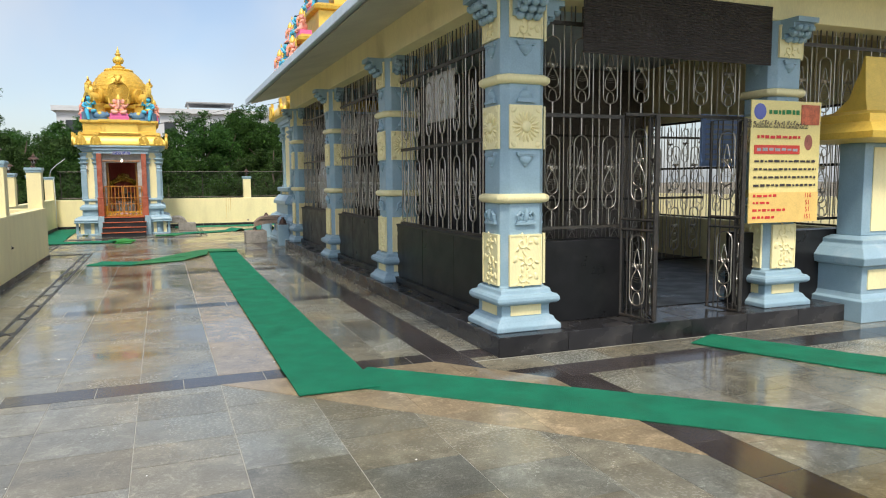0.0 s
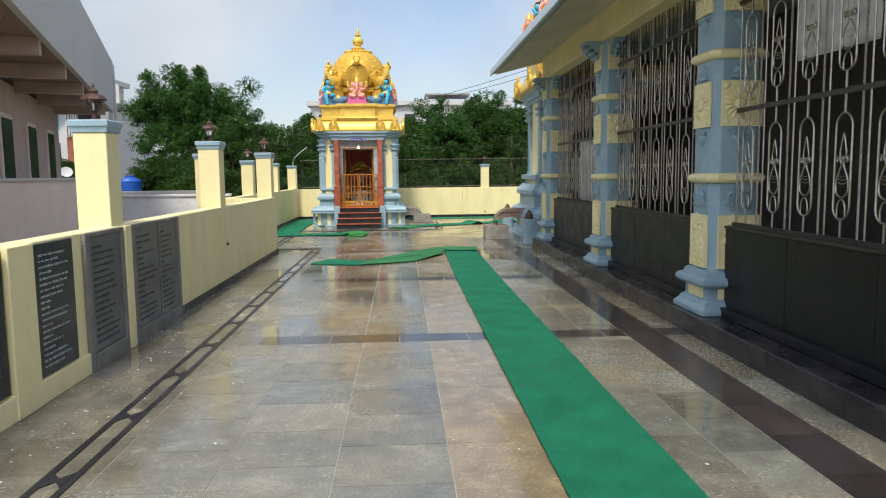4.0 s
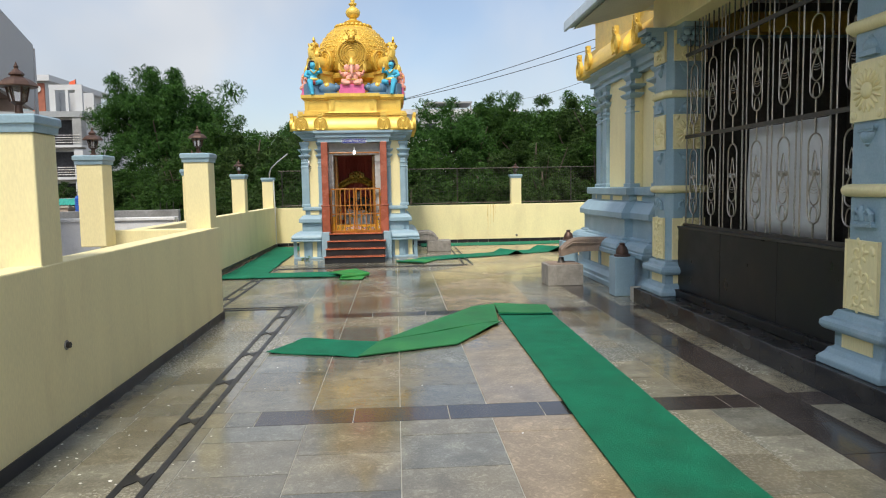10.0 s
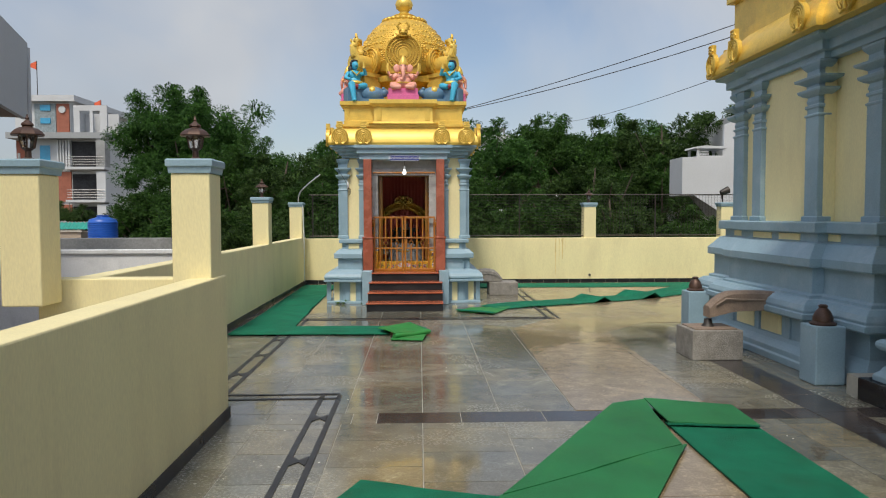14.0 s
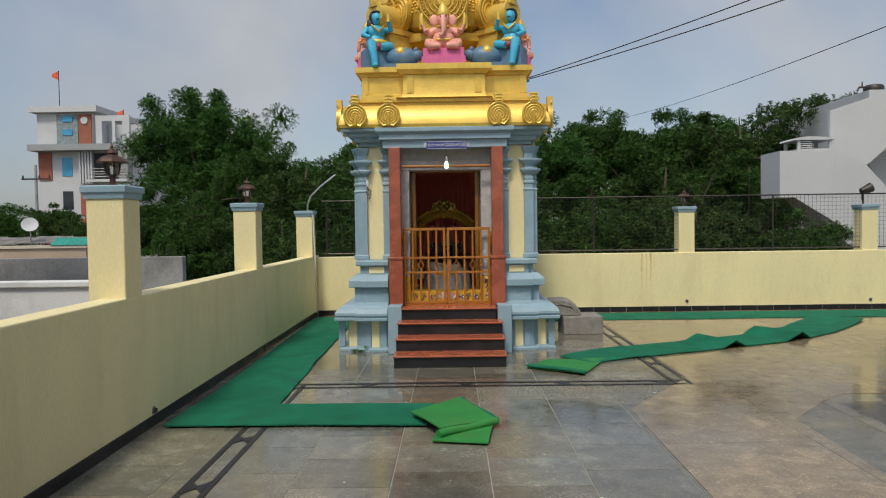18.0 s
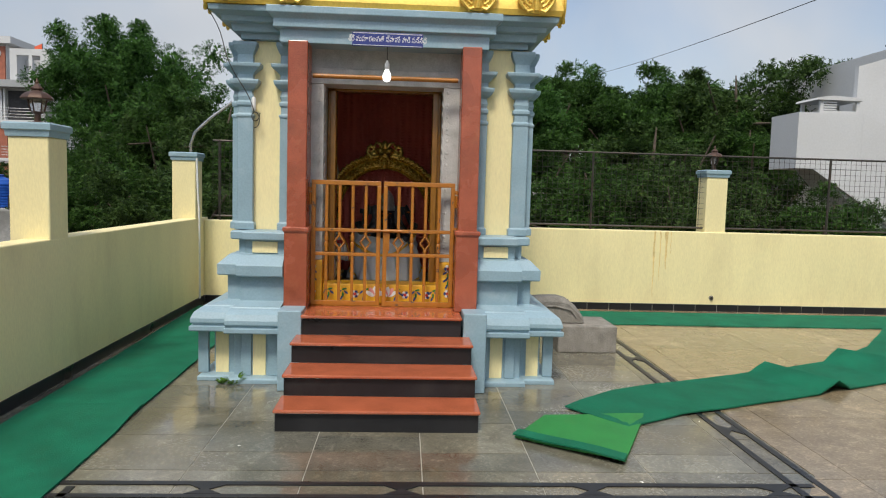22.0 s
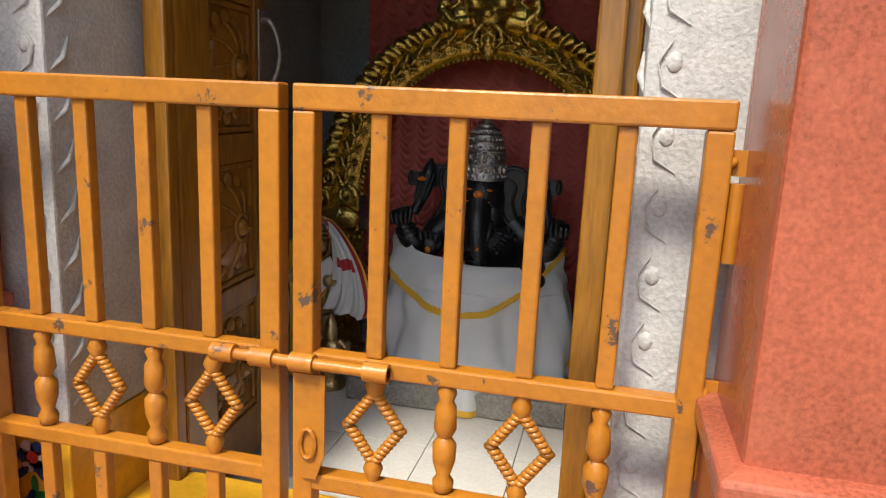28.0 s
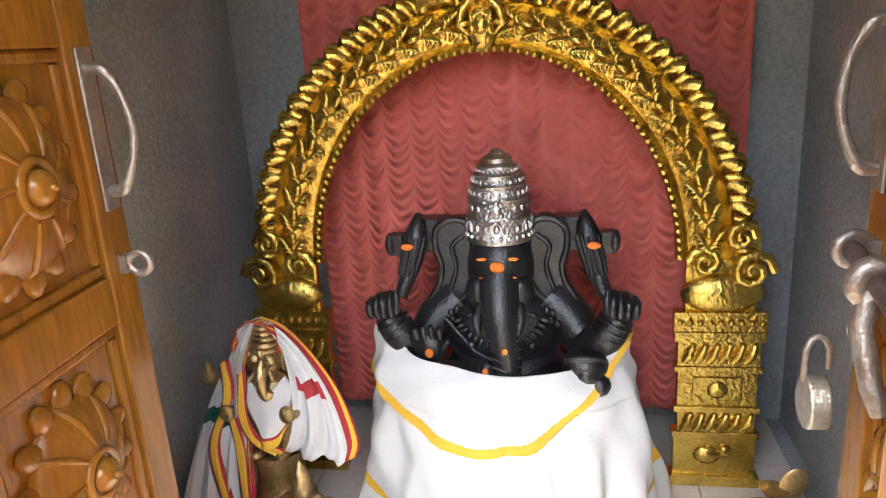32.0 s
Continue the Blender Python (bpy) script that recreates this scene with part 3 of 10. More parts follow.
def relief(kind, w, h, seed):
    """A carved cream panel of w x h facing -y, its back at y = 0."""
    g = Geo().box(-w / 2, w / 2, -0.022, 0, 0, h)
    rnd = random.Random(seed)
    if kind == "sun":
        c = h / 2
        g.ball((0, -0.024, c), (0.062, 0.035, 0.062), seg=14, rows=8)
        for k in range(18):
            a = 2 * math.pi * k / 18
            g.ball((0.118 * math.cos(a), -0.022, c + 0.118 * math.sin(a)), (0.055, 0.022, 0.017), rot=(0, -math.degrees(a), 0), seg=8, rows=6)
        for sx in (-1, 1):
            for sz in (-1, 1):
                g.ball((sx * (w / 2 - 0.05), -0.022, c + sz * (h / 2 - 0.05)), (0.045, 0.016, 0.03), rot=(0, sx * sz * 45, 0), seg=8, rows=6)
    else:
        for (a, b, e, q) in ((-w / 2, w / 2, 0.0, 0.02), (-w / 2, w / 2, h - 0.02, h), (-w / 2, -w / 2 + 0.018, 0.021, h - 0.021), (w / 2 - 0.018, w / 2, 0.021, h - 0.021)):
            g.box(a, b, -0.03, -0.0225, e, q)
        rows = max(2, int(h / 0.17))
        for q in range(rows):
            d = 1 if q % 2 else -1
            cx, cz = d * 0.045, h * (q + 0.5) / rows
            g.tube([(cx + d * (0.075 - 0.0065 * k) * math.cos(k * 0.7 + 2.5), -0.026, cz + (0.075 - 0.0065 * k) * math.sin(k * 0.7 + 2.5)) for k in range(11)], [0.014 - 0.0006 * k for k in range(11)], 6)
            for k in range(6):
                a = 2.2 * d + k * 0.75
                g.ball((cx + 0.10 * math.cos(a), -0.024, cz + 0.085 * math.sin(a)), (0.034, 0.014, 0.016), rot=(0, -math.degrees(a), 0), seg=7, rows=5)
            g.ball((-d * 0.13, -0.024, cz + rnd.uniform(-0.03, 0.03)), (0.03, 0.014, 0.045), rot=(0, d * 25, 0), seg=7, rows=5)
    return g


ME_SUN = mesh_of("panel_sun", relief("sun", 0.40, 0.47, 1), CREAM, smooth=35)
ME_VINE = mesh_of("panel_vine", relief("vine", 0.40, 0.57, 5), CREAM, smooth=35)
ME_TOP = mesh_of("panel_top", relief("vine", 0.40, 0.40, 9), CREAM, smooth=35)


def boss(up=1):
    """A small stepped corbel on a column face, facing -y: shelf slabs over a rounded drop (up = -1 stands it on its head)."""
    g = Geo().box(-0.115, 0.115, -0.042, 0, 0.125, 0.15).box(-0.10, 0.10, -0.034, 0, 0.105, 0.1245)
    g.rings([[(w * math.cos(t), -d * math.sin(t), z) for t in [math.pi * i / 10 for i in range(11)]] for w, d, z in ((0.078, 0.034, 0.1045), (0.082, 0.046, 0.085), (0.07, 0.05, 0.055), (0.045, 0.04, 0.03), (0.03, 0.026, 0.018), (0.032, 0.028, 0.008), (0.008, 0.008, -0.012))])
    return g if up > 0 else g.move(Matrix.Translation((0, 0, 0.14)) @ Matrix.Scale(-1, 4, (0, 0, 1)))


def leaf_crest():
    """A carved crest of curled leaves on a shelf, facing -y."""
    g = Geo().box(-0.125, 0.125, -0.04, 0, 0.0, 0.022).box(-0.11, 0.11, -0.03, 0, 0.0225, 0.045)
    for sx in (-1, 1):
        g.tube([(sx * 0.10, -0.02, 0.05), (sx * 0.105, -0.028, 0.10), (sx * 0.07, -0.032, 0.135), (sx * 0.04, -0.034, 0.115), (sx * 0.055, -0.032, 0.085)], [0.018, 0.022, 0.02, 0.015, 0.008], 7)
        g.ball((sx * 0.055, -0.012, 0.075), (0.045, 0.022, 0.04), seg=8, rows=6)
    g.tube([(0, -0.02, 0.05), (0, -0.04, 0.12), (0, -0.034, 0.17)], [0.026, 0.03, 0.012], 8)
    return g


ME_BOSS = mesh_of("corbel", boss(), BLUE, smooth=40)
ME_STAND = mesh_of("corbel", boss(-1), BLUE, smooth=40)
ME_CREST = mesh_of("leaf_crest", leaf_crest(), BLUE, smooth=45)


def eight(x, y, h, c, z):
    """A square of half width h with its corners cut by c."""
    return [(x - h, y - h + c, z), (x - h + c, y - h, z), (x + h - c, y - h, z), (x + h, y - h + c, z), (x + h, y + h - c, z), (x + h - c, y + h, z), (x - h + c, y + h, z), (x - h, y + h - c, z)]


def make_column(x, y):
    S, C = 0.27, 0.085
    base = Geo().stack(x, y, [(0.40, 0.40, 0.215), (0.40, 0.40, 0.27), (0.385, 0.385, 0.285), (0.355, 0.355, 0.315), (0.345, 0.345, 0.335), (0.335, 0.335, 0.355), (0.30, 0.30, 0.37),
                              (0.30, 0.30, 0.50), (0.36, 0.36, 0.51), (0.385, 0.385, 0.53), (0.39, 0.39, 0.555), (0.385, 0.385, 0.585), (0.36, 0.36, 0.61), (0.32, 0.32, 0.62), (0.31, 0.31, 0.66), (0.285, 0.285, 0.685)])
    base.rings([eight(x, y, h, c, z) for h, c, z in ((0.285, 0.06, 0.6855), (S, C, 0.70), (S, C, 1.62), (S - 0.02, C, 1.64), (S - 0.02, C, 1.68), (S, C, 1.70), (S, C, 2.92), (S - 0.02, C, 2.94), (S - 0.02, C, 3.0), (S, C, 3.02), (S, C, 3.86))])
    c = part("column", base, BLUE, hall, "chamfered blue column with cream carved panels", bevel=0.012)
    for z in (1.68, 2.97):
        part("ring", Geo().rings([eight(x, y, S + o, C, z + dz) for o, dz in ((0.005, -0.055), (0.03, -0.05), (0.05, -0.03), (0.056, 0.0), (0.048, 0.028), (0.025, 0.045), (0.005, 0.048))]), CREAM, c, "cream moulded ring", smooth=40)
    for i, (dx, dy) in enumerate(((0, -1), (-1, 0), (1, 0), (0, 1))):
        rot = (0, -math.pi / 2, math.pi / 2, math.pi)[i]
        px, py = x + dx * S, y + dy * S
        piece("panel", ME_VINE, c, (px, py, 0.69 + 0.02), rot)
        piece("panel", ME_SUN, c, (px, py, 2.22), rot)
        piece("panel", ME_TOP, c, (px, py, 3.40), rot)
        piece("leaf_crest", ME_CREST, c, (px, py, 1.39), rot)
        piece("corbel", ME_BOSS, c, (px, py, 2.03), rot)
        piece("corbel", ME_STAND, c, (px, py, 2.73), rot)
        piece("corbel", ME_BOSS, c, (px, py, 3.22), rot)
        bx, by = x + dx * 0.30, y + dy * 0.30
        part("panel", Geo().box(bx - (0.19 if dy else 0.008), bx + (0.19 if dy else 0.008), by - (0.19 if dx else 0.008), by + (0.19 if dx else 0.008), 0.38, 0.495), CREAM, c)
    # carved brackets under the beam
    for dx, dy in ((0, 1), (0, -1), (-1, 0), (1, 0)):
        g = Geo()
        for k in range(4):
            r = 0.30 + 0.07 * k
            g.box(x + dx * r - (0.035 if dx else 0.17), x + dx * r + (0.035 if dx else 0.17), y + dy * r - (0.035 if dy else 0.17), y + dy * r + (0.035 if dy else 0.17), 3.62 + 0.06 * k, 3.86)
        for k in range(3):
            for q in (-0.1, 0.0, 0.1):
                g.ball((x + dx * (0.34 + 0.07 * k) + (q if dy else 0), y + dy * (0.34 + 0.07 * k) + (q if dx else 0), 3.62 + 0.06 * k), (0.05, 0.05, 0.045), seg=8, rows=6)
        part("bracket", g, BLUE, c, "carved blue bracket", smooth=30)
    return c


COLS_Y = (3.85, 8.07, 12.2, 16.58)
for y in COLS_Y:
    make_column(5.2, y)
make_column(9.0, 3.85)


def ornament():
    """Wrought loop of bent rod, 0.22 wide and 0.84 high, in the xz plane: arch, pear and pointed bud inside a long ring."""
    g = Geo()
    r = 0.0095
    loop = [(0.105 * math.cos(a), 0, 0.105 + 0.105 * math.sin(a)) for a in [math.pi + math.pi * k / 10 for k in range(11)]]
    loop += [(0.105 * math.cos(a), 0, 0.735 + 0.105 * math.sin(a)) for a in [math.pi * k / 10 for k in range(11)]]
    g.tube(loop, r, 6, closed=True)
    g.tube(smooth_path([(-0.052, 0, 0.02), (-0.052, 0, 0.09), (-0.03, 0, 0.145), (0, 0, 0.158), (0.03, 0, 0.145), (0.052, 0, 0.09), (0.052, 0, 0.02)], 3), 0.0075, 6)
    g.tube(smooth_path([(0.028, 0, 0.47), (0.014, 0, 0.43), (0.05, 0, 0.37), (0.08, 0, 0.29), (0.068, 0, 0.21), (0, 0, 0.175), (-0.068, 0, 0.21), (-0.08, 0, 0.29), (-0.05, 0, 0.37), (-0.014, 0, 0.43), (-0.028, 0, 0.47)], 3), 0.0085, 6)
    g.tube(smooth_path([(0.012, 0, 0.45), (0.04, 0, 0.52), (0.03, 0, 0.58), (0, 0, 0.68), (-0.03, 0, 0.58), (-0.04, 0, 0.52), (-0.012, 0, 0.45)], 3), 0.007, 6)
    for z in (0.28, 0.31, 0.335):
        g.tube([(-0.05, 0, z + 0.012), (0, 0, z), (0.05, 0, z + 0.012)], 0.0035, 5)
    for q in (-1, 1):
        g.tube([(0, 0, 0.44), (q * 0.035, 0, 0.485), (q * 0.06, 0, 0.495), (q * 0.068, 0, 0.465), (q * 0.05, 0, 0.455)], [0.012, 0.016, 0.016, 0.013, 0.009], 6)
    g.ball((0, 0, 0.475), (0.026, 0.014, 0.03), seg=8, rows=5)
    return g


ME_ORN = mesh_of("ornament", ornament(), BAR_STEEL, smooth=60)


def make_grille(a, b, z0, zmid, ztop, zend, parent, side=True, plane=5.17, n=7):
    """An iron grille between a and b: along y on the side walls, along x at the front."""
    def at(u, z):
        return (plane, u, z) if side else (u, plane, z)

    def bar_box(u0, u1, z_0, z_1, t=0.012):
        return Geo().box(plane - t, plane + t, u0, u1, z_0, z_1) if side else Geo().box(u0, u1, plane - t, plane + t, z_0, z_1)

    gr = part("grille", bar_box(a, b, z0, z0 + 0.035, 0.02), BAR_IRON, parent, "worn iron window grille with steel loops")
    for z in (zmid, ztop):
        part("rail", bar_box(a, b, z - 0.022, z + 0.022, 0.016), BAR_IRON, gr)
    step = (b - a) / n
    ml = mesh_of("bar_long", Geo().tube([(0, 0, z0), (0, 0, zend)], 0.0085, 6), BAR_STEEL, smooth=60)
    # a square bar twisted along its length
    mt = mesh_of("bar_twisted", Geo().rings([[(0.0105 * math.cos(q + 0.62 * k), 0.0105 * math.sin(q + 0.62 * k), z0 + (zend - z0) * k / 150) for q in (0, math.pi / 2, math.pi, 3 * math.pi / 2)] for k in range(151)]), BAR_STEEL)
    mu = mesh_of("bar_top", Geo().tube([(0, 0, ztop), (0, 0, zend)], 0.008, 6), BAR_IRON, smooth=60)
    ms = mesh_of("bar_stub", Geo().tube([(0, 0, 0), (0, 0, 0.2)], 0.0095, 6), BAR_STEEL, smooth=60)
    for k in range(n + 1):
        for d in (-0.045, 0.045) if 0 < k < n else ((0.05,) if k == 0 else (-0.05,)):
            piece("bar", mt if d > 0 else ml, gr, at(a + step * k + d * min(1, step / 0.4), 0))
    for k in range(n):
        u = a + step * (k + 0.5)
        for e in (-0.25, 0, 0.25):
            piece("bar", mu, gr, at(u + step * e, 0))
        for lo, hi in ((z0 + 0.03, zmid - 0.022), (zmid + 0.022, ztop - 0.022)):
            h = min(0.86, (hi - lo) * 0.74)
            if hi - lo < 0.5:
                continue
            gap = (hi - lo - h) / 2
            o = piece("ornament", ME_ORN, gr, at(u, lo + gap), math.pi / 2 if side else 0)
            o.scale = (min(1, step / 0.42), 1, h / 0.84)
            for zz in (lo, hi - gap):
                st = piece("bar", ms, gr, at(u, zz))
                st.scale = (1, 1, gap / 0.2)
    return gr


SIDE_BAYS = [(COLS_Y[i] + 0.3, COLS_Y[i + 1] - 0.3) for i in range(3)]
for a, b in SIDE_BAYS:
    for k in range(3):
        d = (b - a + 0.04) / 3
        part("dado", Geo().box(5.08 + 0.002 * (k % 2), 5.32, a - 0.02 + d * k + 0.002, a - 0.02 + d * (k + 1) - 0.002, 0.215, 1.145), DADO_GRANITE, hall, "polished black granite dado", bevel=0.006)
    part("dado_foot", Geo().box(5.01, 5.078, a + 0.04, b - 0.04, 0.216, 0.31), DADO_GRANITE, hall, bevel=0.006)
    part("ledge", Geo().box(5.065, 5.33, a - 0.022, b + 0.022, 1.147, 1.175), IRON, hall)
    make_grille(a - 0.02, b + 0.02, 1.175, 2.375, 3.46, 3.86, hall)
# front: dado, grille, open gate
part("dado", Geo().box(5.5, 6.68, 3.78, 4.05, 0.215, 1.17), DADO_GRANITE, hall, "polished black granite dado", bevel=0.008)
part("dado", Geo().box(8.5, 8.72, 3.78, 4.05, 0.215, 1.17), DADO_GRANITE, hall, "polished black granite dado", bevel=0.008)
part("dado", Geo().box(9.3, 11.9, 3.78, 4.05, 0.215, 1.17), DADO_GRANITE, hall, "polished black granite dado", bevel=0.008)
make_grille(5.5, 6.68, 1.3, 2.62, 3.66, 3.86, hall, False, 3.85, 3)
make_grille(6.7, 8.5, 2.64, 3.66, 3.84, 3.86, hall, False, 3.85, 4)
make_grille(9.3, 11.9, 1.3, 2.62, 3.66, 3.86, hall, False, 3.85, 6)
make_grille(4.5, 7.0, 1.06, 2.1, 3.08, 3.1, hall, True, 12.0, 6)
make_grille(7.3, 10.2, 1.06, 2.1, 3.08, 3.1, hall, True, 12.0, 6)
make_grille(8.0, 11.86, 0.24, 1.5, 2.7, 2.9, hall, False, 8.25, 8)


# ---------------------------------------------------------------- sanctum behind the hall
SX, SY0, SY1 = 5.44, 17.32, 21.25
BAY_X, BAY0, BAY1 = 5.3, 18.72, 20.4   # the middle of the side wall stands forward
sanctum = thing("sanctum", (5.3, 17.3, 0), "blue and cream temple sanctum with pilasters and a gilded cornice", "temple")


def moulded(x0, x1, y0, y1, prof):
    """A moulded course round a rectangle: (outset, height)."""
    return Geo().rings([ring_rect(x0 - o, x1 + o, y0 - o, y1 + o, z) for o, z in prof])


BASE_PROF = [(0.47, 0), (0.47, 0.08), (0.45, 0.10), (0.45, 0.16), (0.38, 0.24), (0.35, 0.29), (0.35, 0.575), (0.47, 0.58), (0.50, 0.60), (0.50, 0.66), (0.47, 0.67), (0.48, 0.70), (0.45, 0.76), (0.38, 0.81), (0.32, 0.82),
             (0.32, 0.85), (0.26, 0.87), (0.26, 1.17), (0.33, 1.175), (0.34, 1.19), (0.34, 1.28), (0.20, 1.45), (0.14, 1.46), (0.14, 1.565), (0.21, 1.57), (0.22, 1.58), (0.22, 1.69), (0.20, 1.70), (0.02, 1.705)]
part("base_moulding", moulded(SX, 11.9, SY0 + 0.5, SY1, BASE_PROF), BLUE, sanctum, "blue stepped base mouldings", bevel=0.01)
part("base_moulding", moulded(BAY_X, 7.0, BAY0, BAY1, BASE_PROF), BLUE, sanctum, "blue stepped base mouldings", bevel=0.01)
part("wall", Geo().box(SX, 11.9, SY0, SY1, 0.3, 3.65), CREAM, sanctum)
part("wall", Geo().box(BAY_X, SX - 0.002, BAY0, BAY1, 1.6, 3.65), CREAM, sanctum)
for y0, y1, xx in ((18.35, 18.62, SX), (18.95, 19.45, BAY_X), (19.65, 20.15, BAY_X), (20.75, 21.05, SX)):
    part("panel", Geo().box(xx - 0.362, xx - 0.345, y0, y1, 0.31, 0.56), CREAM, sanctum)
    part("panel", Geo().box(xx - 0.152, xx - 0.136, y0, y1, 1.475, 1.555), CREAM, sanctum)
for y, xx in ((18.78, BAY_X), (19.55, BAY_X), (20.3, BAY_X), (20.62, SX), (21.15, SX)):
    part("baluster", Geo().box(xx - 0.375, xx - 0.345, y - 0.06, y + 0.06, 0.295, 0.573), BLUE, sanctum, bevel=0.006)


def pilaster(x, y, w, parent, z0=1.53, z1=3.62, d=0.07, face="x"):
    """A pilaster with a turned neck and spread capital."""
    prof = [(1.25, z0), (1.25, z0 + 0.06), (1, z0 + 0.07), (1, z1 - 0.66), (1.14, z1 - 0.65), (1.14, z1 - 0.63), (0.9, z1 - 0.62), (0.9, z1 - 0.56), (1.1, z1 - 0.55), (1.1, z1 - 0.52), (0.86, z1 - 0.51), (0.98, z1 - 0.47), (0.84, z1 - 0.42),
            (1.3, z1 - 0.40), (1.72, z1 - 0.365), (1.8, z1 - 0.345), (1.8, z1 - 0.33), (1.0, z1 - 0.325), (1.0, z1 - 0.28), (1.5, z1 - 0.25), (2.05, z1 - 0.22), (2.1, z1 - 0.19), (1.0, z1 - 0.185), (0.95, z1 - 0.11), (1.35, z1 - 0.06), (1.5, z1 - 0.03), (1.5, z1)]
    rings = []
    for k, z in prof:
        p, f = w * k, d * k
        rings.append(ring_rect(x - (f if face == "x" else p), x + (f if face == "x" else p), y - (p if face == "x" else f), y + (p if face == "x" else f), z))
    g = Geo().rings(rings)
    return part("pilaster", g, BLUE, parent, "blue pilaster with moulded capital", bevel=0.006)


for y, w in ((18.875, 0.14), (20.26, 0.12)):
    pilaster(BAY_X, y, w, sanctum, 1.70)
for y, w in ((17.92, 0.13), (21.1, 0.13)):
    pilaster(SX, y, w, sanctum, 1.70)
for x in (5.5, 6.6, 8.0, 9.4):
    pilaster(x, SY1, 0.12, sanctum, 1.70, face="y")
ENT_PROF = [(0.06, 3.62), (0.06, 3.70), (0.12, 3.71), (0.12, 3.82), (0.24, 3.86), (0.24, 3.9)]
part("entablature", moulded(BAY_X, 7.0, BAY0, BAY1, ENT_PROF), BLUE, sanctum, "blue entablature", bevel=0.008)
part("entablature", moulded(SX - 0.06, 11.9, SY0, SY1, ENT_PROF), BLUE, sanctum, "blue entablature", bevel=0.008)
CORN_PROF = [(0.26, 3.9), (0.35, 3.92), (0.36, 3.98), (0.32, 4.12), (0.2, 4.26), (0.12, 4.34), (0.12, 4.46), (0.05, 4.5), (0.05, 5.0), (0.14, 5.02), (0.14, 5.12)]
part("cornice", moulded(BAY_X + 0.02, 7.0, BAY0, BAY1, CORN_PROF), GOLD_PAINT, sanctum, "rounded gilded cornice", smooth=30)
part("cornice", moulded(SX - 0.04, 11.9, SY0, SY1, CORN_PROF), GOLD_PAINT, sanctum, "rounded gilded cornice", smooth=30)


def horseshoe():
    """A kudu: horseshoe medallion of nested rolls with a crest block, facing -y, 0.46 high."""
    g = Geo()
    g.rings([[(r * math.cos(a), y, 0.17 + r * math.sin(a)) for a in [2 * math.pi * k / 24 for k in range(24)]] for r, y in ((0.165, 0.03), (0.165, -0.015), (0.155, -0.022), (0.03, -0.024))], caps=True)
    for r, q in ((0.158, 0.015), (0.118, 0.012), (0.082, 0.011), (0.048, 0.011)):
        g.tube([(r * math.cos(radians(a)), -0.028, 0.165 + r * math.sin(radians(a))) for a in range(-62, 243, 16)], q, 6)
    for k in range(22):
        a = radians(-60 + 300 * k / 21)
        g.ball((0.138 * math.cos(a), -0.028, 0.165 + 0.138 * math.sin(a)), 0.0095, seg=5, rows=4)
        g.ball((0.101 * math.cos(a), -0.028, 0.165 + 0.101 * math.sin(a)), 0.0075, seg=5, rows=4)
    g.tube([(0, -0.03, 0.03), (0, -0.04, 0.11), (0, -0.04, 0.17)], [0.024, 0.017, 0.02], 8)
    for q in (-1, 1):
        g.tube([(q * 0.035, -0.03, 0.03), (q * 0.075, -0.036, 0.015), (q * 0.095, -0.034, 0.04), (q * 0.075, -0.034, 0.055)], [0.016, 0.018, 0.015, 0.009], 6)
        g.tube([(q * 0.05, -0.02, 0.345), (q * 0.07, -0.03, 0.37), (q * 0.06, -0.03, 0.40)], [0.012, 0.014, 0.008], 6)
    g.box(-0.058, 0.058, -0.045, 0.03, 0.325, 0.46)
    for z in (0.345, 0.39, 0.435):
        g.tube([(-0.05, -0.048, z), (0, -0.052, z + 0.012), (0.05, -0.048, z)], 0.008, 5)
    return g


ME_KUDU = mesh_of("kudu", horseshoe(), GOLD_PAINT, smooth=40)
for y, xx in ((17.9, SX - 0.04), (18.7, BAY_X + 0.02), (20.4, BAY_X + 0.02), (21.35, SX - 0.04)):
    piece("kudu", ME_KUDU, sanctum, (xx - 0.36, y, 3.93), -math.pi / 2)
for x in (5.4, 6.6, 8.0):
    piece("kudu", ME_KUDU, sanctum, (x, SY1 + 0.375, 3.93), math.pi)


# ---------------------------------------------------------------- the small shrine
CX, CY = 0.18, 26.42
shrine = thing("shrine", (CX, CY, 0), "small blue and cream shrine with a gold domed roof", "shrine")
HW, HD = 1.30, 1.30   # half width and half depth of the wall
FRONT = 25.2          # wall front


def shrine_course(prof, name, material, label="", x0=CX - HW, x1=CX + HW, y0=FRONT, y1=CY + HD, **kw):
    return part(name, Geo().rings([ring_rect(x0 - o + 0.09, x1 + o - 0.09, y0 - o, y1 + o - 0.09, z) for o, z in prof]), material, shrine, label, **kw)


S_BASE = [(0.34, 0), (0.34, 0.035), (0.325, 0.045), (0.22, 0.05), (0.22, 0.438), (0.385, 0.443), (0.395, 0.452), (0.395, 0.487), (0.366, 0.492), (0.366, 0.502), (0.388, 0.52), (0.386, 0.555), (0.362, 0.605),
          (0.315, 0.64), (0.29, 0.648), (0.28, 0.66), (0.24, 0.665), (0.20, 0.675), (0.13, 0.69), (0.13, 0.905), (0.195, 0.91), (0.205, 0.92), (0.205, 1.008), (0.12, 1.09), (0.05, 1.10), (0.05, 1.218),
          (0.10, 1.222), (0.112, 1.232), (0.112, 1.288), (0.10, 1.30), (0.02, 1.31)]
DOOR_W0, DOOR_W1 = -0.62, 0.98
